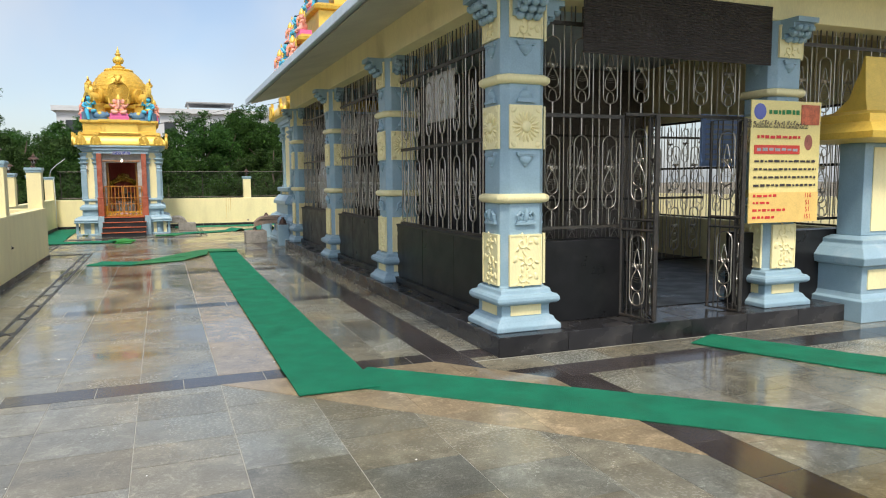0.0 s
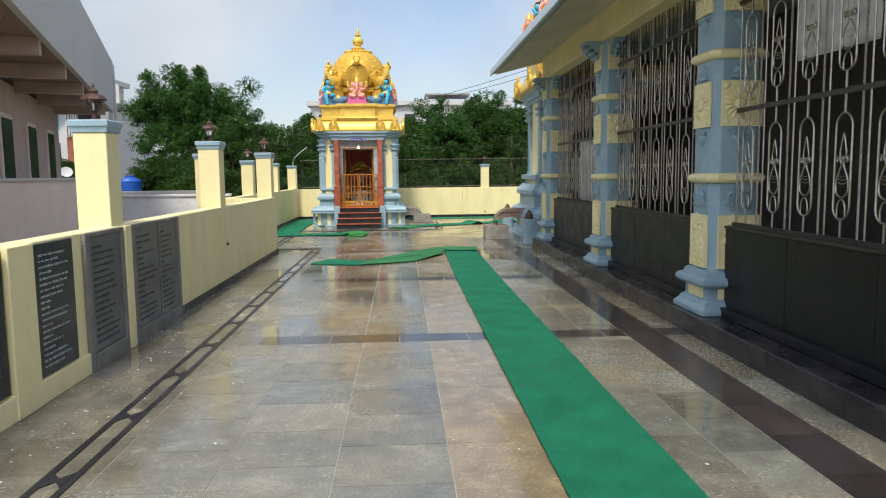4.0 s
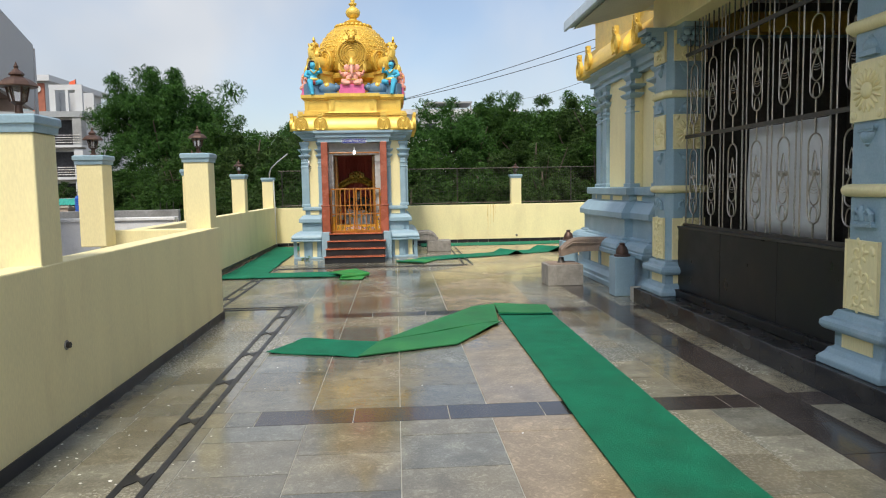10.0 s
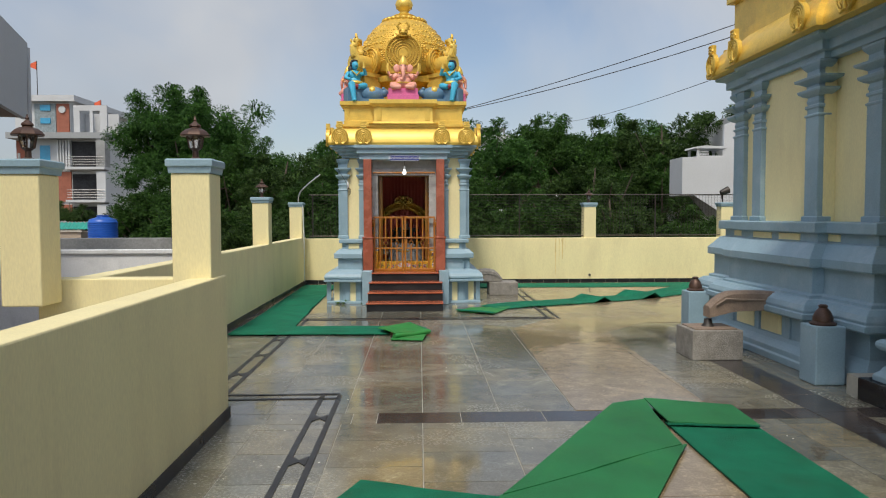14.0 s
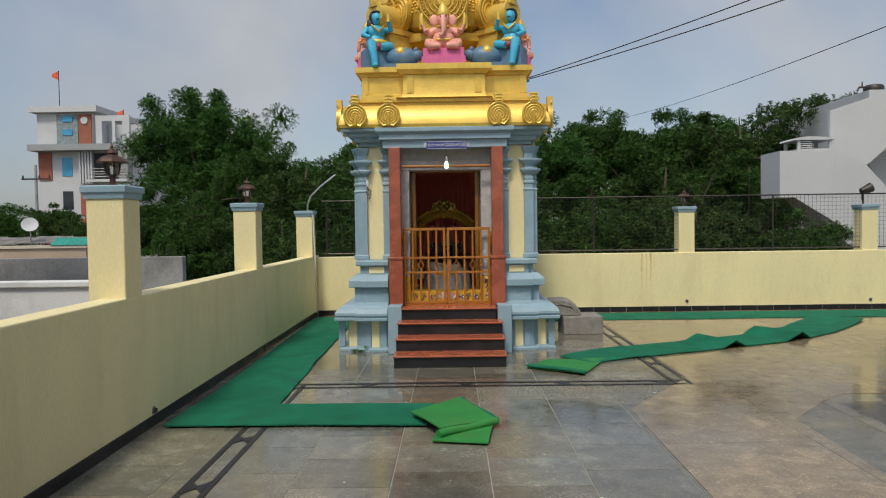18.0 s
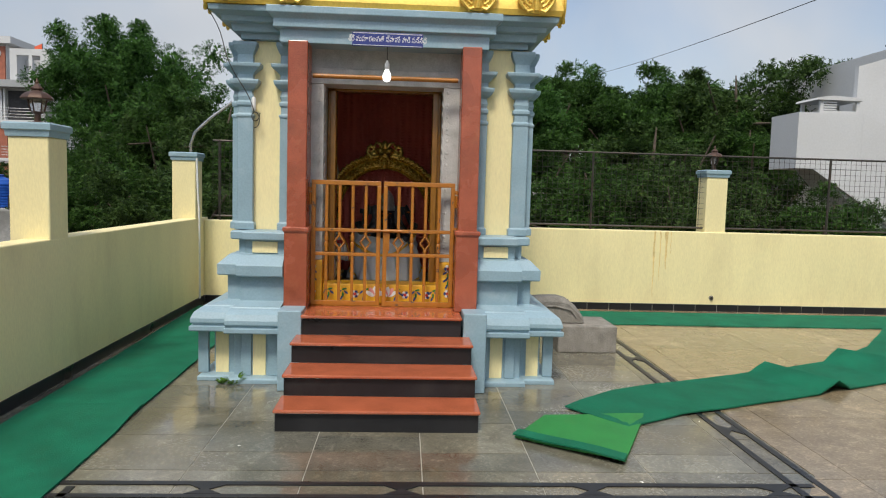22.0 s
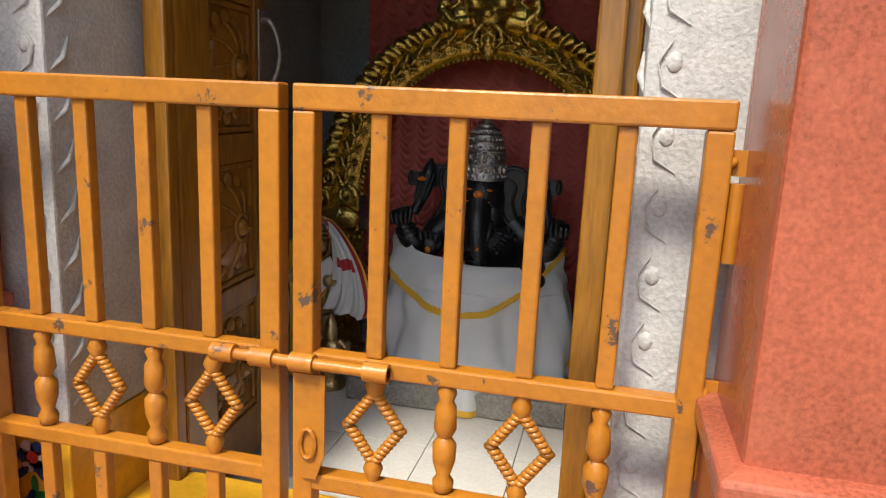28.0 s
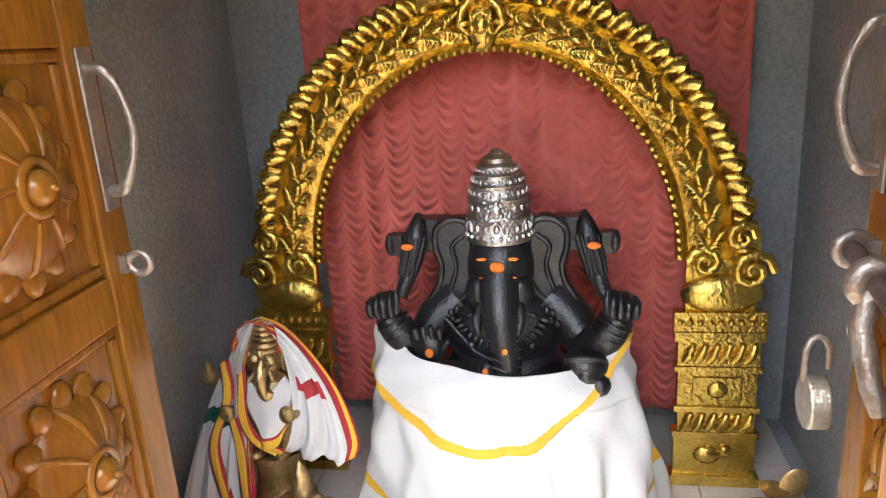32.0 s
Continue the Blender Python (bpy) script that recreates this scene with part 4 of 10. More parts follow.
# base split by the doorway, with a small projection next to the steps
for x0, x1 in ((CX - HW, DOOR_W0 - 0.05), (DOOR_W1 + 0.05, CX + HW)):
    g = Geo().rings([[(x0 - (o - 0.07 if x0 < 0 else 0.0), FRONT - o, z), (x1 + (o - 0.07 if x1 > 1.2 else 0.0), FRONT - o, z), (x1 + (o - 0.07 if x1 > 1.2 else 0.0), FRONT + 0.3, z), (x0 - (o - 0.07 if x0 < 0 else 0.0), FRONT + 0.3, z)] for o, z in S_BASE])
    part("base_moulding", g, BLUE, shrine, "blue stepped base mouldings with chipped paint", bevel=0.003)
    xa, xb = (x1 - 0.34, x1) if x0 < 0 else (x0, x0 + 0.34)
    g = Geo().rings([[(xa - (o * 0.3 if x0 < 0 else 0), FRONT - o - 0.09, z), (xb + (o * 0.3 if x0 > 0 else 0), FRONT - o - 0.09, z), (xb + (o * 0.3 if x0 > 0 else 0), FRONT - 0.002, z), (xa - (o * 0.3 if x0 < 0 else 0), FRONT - 0.002, z)] for o, z in S_BASE])
    part("base_moulding", g, BLUE, shrine, "blue stepped base mouldings with chipped paint", bevel=0.003)
for nm in ("west", "east", "north"):
    g = Geo().rings([ring_rect(*{"west": (CX - HW - o + 0.07, -0.805, FRONT + 0.302, CY + HD + o - 0.07), "east": (1.115, CX + HW + o - 0.07, FRONT + 0.302, CY + HD + o - 0.07), "north": (-0.803, 1.113, 27.405, CY + HD + o - 0.07)}[nm], z) for o, z in S_BASE])
    part("base_moulding", g, BLUE, shrine, "blue stepped base mouldings", bevel=0.008)
# little pilasters and cream panels in the foot of the base
for x in (-1.20, -0.86, 1.22, 1.56):
    fy = FRONT - (0.31 if -1 < x < 1.4 else 0.22)
    part("panel", Geo().box(x - 0.055, x + 0.055, fy - 0.012, fy + 0.02, 0.05, 0.437), CREAM, shrine)
for x in (-0.85, 1.21):
    part("panel", Geo().box(x - 0.11, x + 0.11, FRONT - 0.155, FRONT - 0.1, 1.112, 1.21), CREAM, shrine)
for x in (-1.36, -1.05, -0.97, -0.74, 1.10, 1.34, 1.41, 1.70):
    fy = FRONT - (0.31 if -1 < x < 1.38 else 0.22)
    part("baluster", Geo().box(x - 0.045, x + 0.045, fy - 0.03, fy + 0.02, 0.05, 0.442), BLUE, shrine, bevel=0.006)
# walls, hollow
WT, ZW = 0.22, 2.98
for x0, x1 in ((CX - HW, -0.60), (0.96, CX + HW)):
    part("wall", Geo().box(x0, x1, FRONT, FRONT + WT, 1.3, ZW), CREAM, shrine, bevel=0.006)
part("wall", Geo().box(CX - HW, CX - HW + WT, FRONT + WT + 0.002, CY + HD, 0.6, ZW), CREAM, shrine, bevel=0.006)
part("wall", Geo().box(CX + HW - WT, CX + HW, FRONT + WT + 0.002, CY + HD, 0.6, ZW), CREAM, shrine, bevel=0.006)
part("wall", Geo().box(CX - HW + WT, CX + HW - WT, CY + HD - 0.2, CY + HD, 0.6, ZW), CREAM, shrine)
part("lintel", Geo().box(-0.598, 0.958, FRONT, FRONT + WT, 2.76, ZW), STONE, shrine, "rough grey lintel")
part("floor_slab", Geo().box(-0.80, 1.11, FRONT + 0.22, 27.4, 0.05, 0.598), CONCRETE, shrine)
for x, w in ((CX - HW + 0.07, 0.07), (-0.68, 0.065), (1.04, 0.065), (CX + HW - 0.07, 0.07)):
    pilaster(x, FRONT, w, shrine, 1.31, 2.96, 0.06, "y")
for x in (CX - HW, CX + HW):
    for y in (FRONT + 0.1, CY, CY + HD - 0.1):
        pilaster(x, y, 0.07, shrine, 1.31, 2.96, 0.06, "x")
shrine_course([(0.06, 2.98), (0.06, 3.03), (0.12, 3.035), (0.13, 3.10), (0.19, 3.105), (0.20, 3.15), (0.28, 3.175), (0.29, 3.221)], "entablature", BLUE, "blue entablature", bevel=0.006)
part("entablature", Geo().rings([ring_rect(-0.72 - o, 1.08 + o, FRONT - 0.25 - o, FRONT + 0.1, z) for o, z in ((0.0, 2.93), (0.0, 3.04), (0.05, 3.05), (0.05, 3.12), (0.1, 3.16), (0.1, 3.218))]), BLUE, shrine, "blue entablature over the doorway", bevel=0.006)
shrine_course([(0.22, 3.222), (0.30, 3.225), (0.315, 3.27), (0.31, 3.30), (0.285, 3.39), (0.21, 3.50), (0.15, 3.56), (0.12, 3.57), (0.12, 3.60), (0.16, 3.61), (0.16, 3.66), (0.02, 3.67), (0.02, 3.74), (0.0, 3.75), (0.0, 4.0), (0.04, 4.01), (0.05, 4.05), (0.09, 4.06), (0.09, 4.135)], "cornice", GOLD_PAINT, "gold painted rounded cornice and parapet", smooth=25)


def roof_part(name, g, *rest, **kw):
    """A part of the shrine's roof, which stands on the raised cornice."""
    return part(name, g.move(Matrix.Translation((0, 0, ROOF_LIFT))), *rest, **kw)


ROOF_LIFT = 0.045
roof_part("cornice_bay", Geo().rings([ring_rect(-0.42 - o, 0.78 + o, FRONT - 0.12 - o, FRONT + 0.2, z) for o, z in ((0.1, 3.62), (0.02, 3.64), (0.0, 3.71), (0.0, 3.96), (0.04, 3.97), (0.09, 4.03), (0.09, 4.11))]), GOLD_PAINT, shrine, smooth=25)
for x, yy in ((-0.315, FRONT - 0.14), (0.675, FRONT - 0.14), (CX - HW + 0.13, FRONT - 0.02), (CX + HW - 0.13, FRONT - 0.02)):
    roof_part("cornice_pier", Geo().box(x - 0.045, x + 0.045, yy, yy + 0.14, 3.70, 3.96), GOLD_PAINT, shrine)
for x in (-1.10, -0.62, 0.96, 1.46):
    piece("kudu", ME_KUDU, shrine, (x, FRONT - 0.325, 3.225))
for y in (25.25, 25.9, 26.9, 27.6):
    piece("kudu", ME_KUDU, shrine, (CX + HW + 0.25, y, 3.225), math.pi / 2)
    piece("kudu", ME_KUDU, shrine, (CX - HW - 0.25, y, 3.225), -math.pi / 2)

# dome: an eight-sided drum, a ribbed bell and a finial
roof_part("drum", Geo().lathe(CX, CY, [(1.0, 4.09), (1.0, 4.16), (0.78, 4.18), (0.78, 4.5), (0.86, 4.52), (0.98, 4.58), (0.98, 4.70), (0.80, 4.76)], 8), DEEP_GOLD, shrine, "gold painted octagonal drum", bevel=0.01)
dome = [(0.78, 4.72), (0.93, 4.80), (0.99, 4.95), (1.0, 5.12), (0.97, 5.32), (0.90, 5.52), (0.78, 5.72), (0.62, 5.90), (0.42, 6.04), (0.2, 6.12), (0.10, 6.14)]
roof_part("dome", Geo().lathe(CX, CY, dome, 48), DEEP_GOLD, shrine, "gold bell-shaped dome with studded ribs", smooth=40)
LINE = ((0.99, 4.98), (1.0, 5.12), (0.98, 5.26), (0.94, 5.40), (0.88, 5.54), (0.79, 5.68), (0.69, 5.80), (0.57, 5.91))
g = Geo()
for k in range(16):
    for q in (-0.055, 0.055):
        a = 2 * math.pi * (k + 0.5) / 16 + q
        for r, z in LINE:
            g.ball((CX + r * math.cos(a), CY + r * math.sin(a), z), 0.034, seg=7, rows=5)
roof_part("stud", g, DEEP_GOLD, shrine, "rows of gold studs", smooth=60, kind="stuff")
# raised fields of fine relief between the stud rows
g = Geo()
rd = random.Random(6)
for k in range(16):
    for i in range(len(LINE) - 1):
        (r0, z0), (r1, z1) = LINE[i], LINE[i + 1]
        for u in (0.15, 0.5, 0.85):
            r, z = r0 + (r1 - r0) * u, z0 + (z1 - z0) * u
            for q in (-0.085, -0.03, 0.03, 0.085):
                a = 2 * math.pi * k / 16 + q + rd.uniform(-0.012, 0.012)
                g.ball((CX + r * math.cos(a), CY + r * math.sin(a), z + rd.uniform(-0.01, 0.01)), (0.024, 0.024, 0.022), seg=5, rows=4)
roof_part("net_relief", g, DEEP_GOLD, shrine, "fine net relief on the dome", smooth=60, kind="stuff")
g = Geo()
for k in range(24):
    a = 2 * math.pi * k / 24
    g.ball((CX + 0.44 * math.cos(a), CY + 0.44 * math.sin(a), 6.02), (0.075, 0.075, 0.06), seg=7, rows=5)
roof_part("lotus_rim", g, DEEP_GOLD, shrine, smooth=60)
roof_part("finial", Geo().lathe(CX, CY, [(0.22, 6.12), (0.24, 6.17), (0.12, 6.22), (0.09, 6.27), (0.17, 6.33), (0.2, 6.42), (0.17, 6.5), (0.09, 6.56), (0.07, 6.6), (0.11, 6.63), (0.11, 6.66), (0.05, 6.69), (0.06, 6.74), (0.02, 6.84), (0.006, 6.93)], 20), GOLD_PAINT, shrine, "turned gold finial", smooth=40)
# four dormer arches with rayed plaques and four corner blocks
for k in range(4):
    a = math.pi / 2 * k
    m = Matrix.Translation((CX, CY, 0)) @ Matrix.Rotation(a, 4, "Z")
    g = Geo()
    for r, y in ((0.37, -1.0), (0.31, -1.02), (0.09, -1.045)):
        g.rings([[(r * math.cos(t), yy, 5.14 + r * math.sin(t)) for t in [2 * math.pi * i / 32 for i in range(32)]] for yy in (y + 0.14, y)])
    for r, q in ((0.36, 0.022), (0.285, 0.017), (0.225, 0.015), (0.165, 0.014), (0.11, 0.013)):
        g.tube([(r * math.cos(radians(t)), -1.035, 5.14 + r * math.sin(radians(t))) for t in range(-60, 241, 12)], q, 6)
    for i in range(34):
        t = radians(-60 + 300 * i / 33)
        g.ball((0.322 * math.cos(t), -1.03, 5.14 + 0.322 * math.sin(t)), 0.016, seg=5, rows=4)
        g.ball((0.255 * math.cos(t), -1.035, 5.14 + 0.255 * math.sin(t)), 0.011, seg=5, rows=4)
        g.ball((0.195 * math.cos(t), -1.035, 5.14 + 0.195 * math.sin(t)), 0.010, seg=5, rows=4)
    g.box(-0.36, 0.36, -1.0, -0.75, 4.72, 5.0)
    g.ball((0, -1.03, 5.56), (0.10, 0.10, 0.09), seg=10, rows=8).ball((0, -1.12, 5.53), (0.07, 0.06, 0.045), seg=8, rows=5).ball((0, -1.1, 5.47), (0.085, 0.05, 0.03), seg=8, rows=5)
    for q in (-1, 1):
        g.ball((q * 0.06, -1.10, 5.595), (0.035, 0.03, 0.035), seg=8, rows=6)
        g.tube([(q * 0.07, -1.05, 5.62), (q * 0.12, -1.06, 5.68), (q * 0.08, -1.06, 5.75), (q * 0.03, -1.06, 5.72)], [0.032, 0.032, 0.026, 0.012], 7)
        g.tube([(q * 0.08, -1.08, 5.50), (q * 0.13, -1.08, 5.47), (q * 0.15, -1.07, 5.53)], [0.025, 0.025, 0.012], 7)
    roof_part("dormer_arch", g.move(m), DEEP_GOLD, shrine, "round rayed gold plaque with a lion mask", smooth=45)
    for s in (-1, 1):
        g = Geo()
        g.rings([[(r * math.cos(t), y, 1.35 * r * math.sin(t)) for t in [2 * math.pi * i / 22 for i in range(22)]] for r, y in ((0.2, 0.06), (0.2, -0.03), (0.18, -0.05), (0.03, -0.06))])
        for r, q in ((0.19, 0.018), (0.14, 0.015), (0.09, 0.014), (0.045, 0.012)):
            g.tube([(r * math.cos(radians(t)), -0.06, 1.35 * r * math.sin(radians(t))) for t in range(-60, 241, 15)], q, 6)
        g.move(Matrix.Translation((s * 0.66, -0.80, 5.0)) @ Matrix.Rotation(radians(38 * s), 4, "Z"))
        roof_part("side_plaque", g.move(m), DEEP_GOLD, shrine, smooth=45)
    m2 = Matrix.Translation((CX, CY, 0)) @ Matrix.Rotation(a + math.pi / 4, 4, "Z")
    # barrel arm running out to each corner, with a curled crest standing on its end
    g = Geo().box(-0.15, 0.15, -1.30, -0.85, 4.09, 4.66).box(-0.18, 0.18, -1.36, -0.8, 4.6605, 4.74)
    g.rings([[(0.17 * math.cos(t), y, 4.92 + 0.19 * math.sin(t)) for t in [2 * math.pi * i / 16 for i in range(16)]] for y in (-0.7, -1.44)])
    g.rings([[(0.19 * math.cos(t), y, 4.92 + 0.21 * math.sin(t)) for t in [2 * math.pi * i / 16 for i in range(16)]] for y in (-1.4405, -1.47)])
    g.tube([(0, -1.41, 5.08), (0, -1.46, 5.2), (0, -1.44, 5.33), (0, -1.36, 5.41), (0, -1.27, 5.4), (0, -1.25, 5.34)], [0.11, 0.085, 0.07, 0.055, 0.04, 0.02], 8)
    for q in (-1, 1):
        g.ball((q * 0.06, -1.47, 5.27), (0.03, 0.045, 0.05), seg=7, rows=5).ball((q * 0.05, -1.48, 5.38), (0.022, 0.03, 0.05), seg=7, rows=5)
    g.tube([(0, -1.38, 5.09), (0, -1.28, 5.13), (0, -1.2, 5.2)], [0.08, 0.06, 0.02], 8)
    roof_part("corner_block", g.move(m2), GOLD_PAINT, shrine, "gold barrel arm with a curled crest", smooth=40)

# steps with red treads and black risers
TREAD_STONE = mat("red_glazed_tread", (0.40, 0.105, 0.045), 0.13, var=0.2, scale=5, fine=120, rough_var=0.06, stain=(0.3, 0.08, 0.04), stain_amount=0.4, stain_scale=6)
STEP = [(23.555, 0.16), (23.885, 0.322), (24.235, 0.485), (24.53, 0.648)]
part("step_core", Geo().box(-0.46, 0.90, 23.64, 25.0, 0, 0.12).box(-0.45, 0.89, 23.97, 25.0, 0.12, 0.29).box(-0.43, 0.87, 24.32, 25.0, 0.29, 0.45).box(-0.41, 0.85, 24.61, 25.4, 0.45, 0.62), CONCRETE, shrine)
for i, (y, z) in enumerate(STEP):
    w0, w1 = (-0.503, 0.946) if i < 1 else (-0.498, 0.95) if i < 3 else (-0.458, 0.882)
    back = STEP[i + 1][0] + 0.03 if i < 3 else 25.42
    part("riser", Geo().box(w0 + 0.012, w1 - 0.012, y + 0.03, y + 0.055, z - 0.163 if i else 0, z - 0.026), BLACK_GRANITE, shrine, "black stone riser")
    part("tread", Geo().box(w0, w1, y, back, z - 0.025, z), TREAD_STONE, shrine, "polished red stone tread", bevel=0.009)
for x0, x1 in ((-0.65, -0.453), (0.893, 1.09)):
    part("cheek_wall", Geo().box(x0, x1, 24.56, 24.84, 0, 0.68), BLUE, shrine, "blue cheek block beside the steps", bevel=0.01)
# doorway: red stone jambs, grey carved inner frame, timber frame
for s, (x0, x1) in ((-1, (-0.63, -0.465)), (1, (0.845, 1.01))):
    part("jamb", Geo().box(x0, x1, 24.84, 25.11, 0.65, 2.93), RED_STONE, shrine, "red granite door jamb", bevel=0.008)
    part("jamb_base", Geo().stack((x0 + x1) / 2, 24.965, [(0.098, 0.15, 0.651), (0.098, 0.15, 1.31), (0.112, 0.165, 1.325), (0.112, 0.165, 1.355), (0.09, 0.14, 1.36)]), RED_STONE, shrine, "red granite jamb base", bevel=0.006)
part("jamb_side", Geo().box(-0.605, -0.49, 25.11, 25.36, 0.65, 2.75).box(0.87, 0.965, 25.11, 25.36, 0.65, 2.75), RED_STONE, shrine)


# ---------------------------------------------------------------- carpets
def carpet(name, pts, label, material=CARPET, thick=0.012, z=0.006, waves=0.0, seed=0, w=0.35):
    """A strip of matting along a centre line: (x, y, width, lift), with slight lifts and uneven edges."""
    rnd = random.Random(seed)
    line = []
    for i in range(len(pts) - 1):
        n = max(2, int(math.dist(pts[i][:2], pts[i + 1][:2]) / 0.18))
        for k in range(n):
            t = k / n
            line.append([a + (b - a) * t for a, b in zip(pts[i], pts[i + 1])])
    line.append(list(pts[-1]))
    rings = []
    for i, (x, y, wd, lift) in enumerate(line):
        a, b = line[max(0, i - 1)], line[min(len(line) - 1, i + 1)]
        d = Vector((b[0] - a[0], b[1] - a[1], 0)).normalized()
        s = Vector((d.y, -d.x, 0))
        ring_top, ring_bot = [], []
        j = rnd.uniform(-0.006, 0.006)
        for k in range(7):
            u = k / 6 - 0.5
            p = Vector((x, y, 0)) + s * (u * (wd + j))
            h = z + lift + waves * max(0, noise.noise(Vector((p.x * 1.7, p.y * 1.7, seed)))) + 0.002 * rnd.random()
            ring_top.append((p.x, p.y, h + thick))
            ring_bot.append((p.x, p.y, h))
        rings.append(ring_top + ring_bot[::-1])
    return solo(name, Geo().rings(rings), material, label, "carpet", "green carpet runners", smooth=50, at=(pts[0][0], pts[0][1], 0))


carpet("carpet_runner", [(2.89, 2.72, 0.74, 0), (2.89, 8, 0.73, 0), (2.9, 12, 0.73, 0), (2.95, 16.35, 0.72, 0)], "long dark green carpet runner on the stone floor", waves=0.006, seed=1, z=0.011)
carpet("carpet_runner", [(3.12, 3.2, 0.66, 0.0), (6.37, 0.165, 0.72, 0), (8.9, -2.2, 0.74, 0)], "dark green carpet runner lying askew", seed=2, z=0.002, thick=0.007)
carpet("carpet_runner", [(7.3, 3.12, 0.6, 0), (8.0, 1.65, 0.7, 0), (9.8, -1.2, 0.74, 0)], "dark green carpet runner leading from the open gate", seed=3)
carpet("carpet_runner", [(-2.03, 28.6, 0.84, 0), (-1.97, 23.95, 0.80, 0)], "dark green carpet runner along the parapet", seed=4, waves=0.004)
carpet("carpet_runner", [(-1.965, 24.08, 0.79, 0.014), (-1.962, 23.8, 0.80, 0.006), (-1.95, 23.5, 0.82, 0.0), (-1.92, 21.2, 0.86, 0)], "dark green carpet runner overlapping another along the parapet", seed=14, waves=0.004)
carpet("carpet_runner", [(-2.36, 21.35, 0.74, 0.013), (-0.9, 21.34, 0.74, 0.013), (0.05, 21.3, 0.74, 0.013)], "dark green carpet runner across the floor", seed=5)
carpet("carpet_runner", [(1.95, 28.26, 0.98, 0), (8, 28.27, 0.96, 0), (14, 28.28, 0.96, 0)], "dark green carpet runner along the far wall", seed=6)
carpet("carpet_runner", [(1.87, 23.93, 0.6, 0.0), (2.4, 24.33, 0.74, 0.0), (3.1, 24.62, 0.76, 0.0), (3.9, 24.95, 0.76, 0.0), (4.12, 25.05, 0.76, 0.09), (4.28, 25.13, 0.76, 0.0), (5.0, 25.47, 0.78, 0.0), (5.3, 25.66, 0.8, 0.11), (5.46, 25.78, 0.8, 0.0), (6.1, 26.3, 0.82, 0.0), (6.7, 26.95, 0.85, 0.0), (7.3, 27.65, 0.85, 0.012)], "rumpled dark green carpet runner", seed=7, waves=0.02, z=0.012)


def folded(name, polys, label, at):
    """A turned-over end of matting: flat flaps, pile or backing up, one over the other."""
    t = thing(name, at, label, "carpet", "green carpet runners")
    for nm, poly, z, material in polys:
        n = 10
        (ax, ay), (bx, by), (cx, cy), (dx, dy) = poly
        top = []
        for i in range(n + 1):
            row = []
            for k in range(n + 1):
                u, v = i / n, k / n
                x = (ax * (1 - u) + bx * u) * (1 - v) + (dx * (1 - u) + cx * u) * v
                y = (ay * (1 - u) + by * u) * (1 - v) + (dy * (1 - u) + cy * u) * v
                row.append((x, y, z + 0.03 * max(0, noise.noise(Vector((x * 1.6, y * 1.6, z * 30)))) + 0.012))
            top.append(row)
        g = Geo()
        vs = [p for r in top for p in r] + [(p[0], p[1], p[2] - 0.011) for r in top for p in r]
        o = (n + 1) ** 2
        fs = []
        for i in range(n):
            for k in range(n):
                q = (i * (n + 1) + k, (i + 1) * (n + 1) + k, (i + 1) * (n + 1) + k + 1, i * (n + 1) + k + 1)
                fs.append(q)
                fs.append(tuple(a + o for a in reversed(q)))
        rim = [k for k in range(n + 1)] + [(i + 1) * (n + 1) + n for i in range(n)] + [n * (n + 1) + n - 1 - k for k in range(n)] + [(n - 1 - i) * (n + 1) for i in range(n - 1)]
        for i in range(len(rim)):
            a, b = rim[i], rim[(i + 1) % len(rim)]
            fs.append((a, b, b + o, a + o))
        part(nm, g.add(vs, fs), material, t, smooth=50)
    return t


folded("carpet_fold", [("backing_flap", ((1.0, 14.82), (0.80, 14.13), (1.87, 14.55), (2.55, 15.75)), 0.014, CARPET_FOLD),
                       ("pile_flap", ((-0.21, 14.46), (0.79, 14.12), (1.06, 14.80), (0.1, 15.11)), 0.004, CARPET),
                       ("backing_flap", ((1.02, 14.82), (2.50, 15.72), (2.62, 17.0), (2.30, 16.94)), 0.02, CARPET_FOLD),
                       ("top_flap", ((2.58, 16.22), (3.30, 16.12), (3.34, 16.74), (2.62, 17.02)), 0.045, CARPET_FOLD),
                       ("pile_lip", ((2.56, 16.20), (3.29, 16.09), (3.30, 16.17), (2.60, 16.29)), 0.034, CARPET)],
       "carpet runner end folded over, showing its bright green backing", (1.2, 14.8, 0))
bundle = folded("carpet_bundle", [("lower_flap", ((0.08, 20.47), (0.54, 20.38), (0.62, 20.98), (0.16, 21.1)), 0.018, CARPET_BACK),
                                  ("upper_flap", ((-0.14, 21.17), (0.15, 20.56), (0.63, 20.93), (0.33, 21.70)), 0.075, CARPET_BACK)],
                "bundle of folded carpet with bright green backing up", (0.2, 21, 0))
roll = []
for k in range(13):
    u = k / 12
    cx, cy = 0.13 + 0.51 * u, 20.545 + 0.375 * u
    roll.append([(cx + 0.036 * math.cos(w) * 0.6, cy - 0.036 * math.cos(w) * 0.8, 0.056 + 0.006 * math.sin(9 * u) + 0.036 * math.sin(w)) for w in [2 * math.pi * i / 12 for i in range(12)]])
part("rolled_edge", Geo().rings(roll), CARPET_BACK, bundle, smooth=60)
side_roll = []
for k in range(13):
    u = k / 12
    cx, cy = 0.64 - 0.30 * u, 20.93 + 0.75 * u
    side_roll.append([(cx + 0.03 * math.cos(w) * 0.93, cy + 0.03 * math.cos(w) * 0.37, 0.06 + 0.005 * math.sin(7 * u) + 0.03 * math.sin(w)) for w in [2 * math.pi * i / 12 for i in range(12)]])
part("rolled_edge", Geo().rings(side_roll), CARPET, bundle, smooth=60)
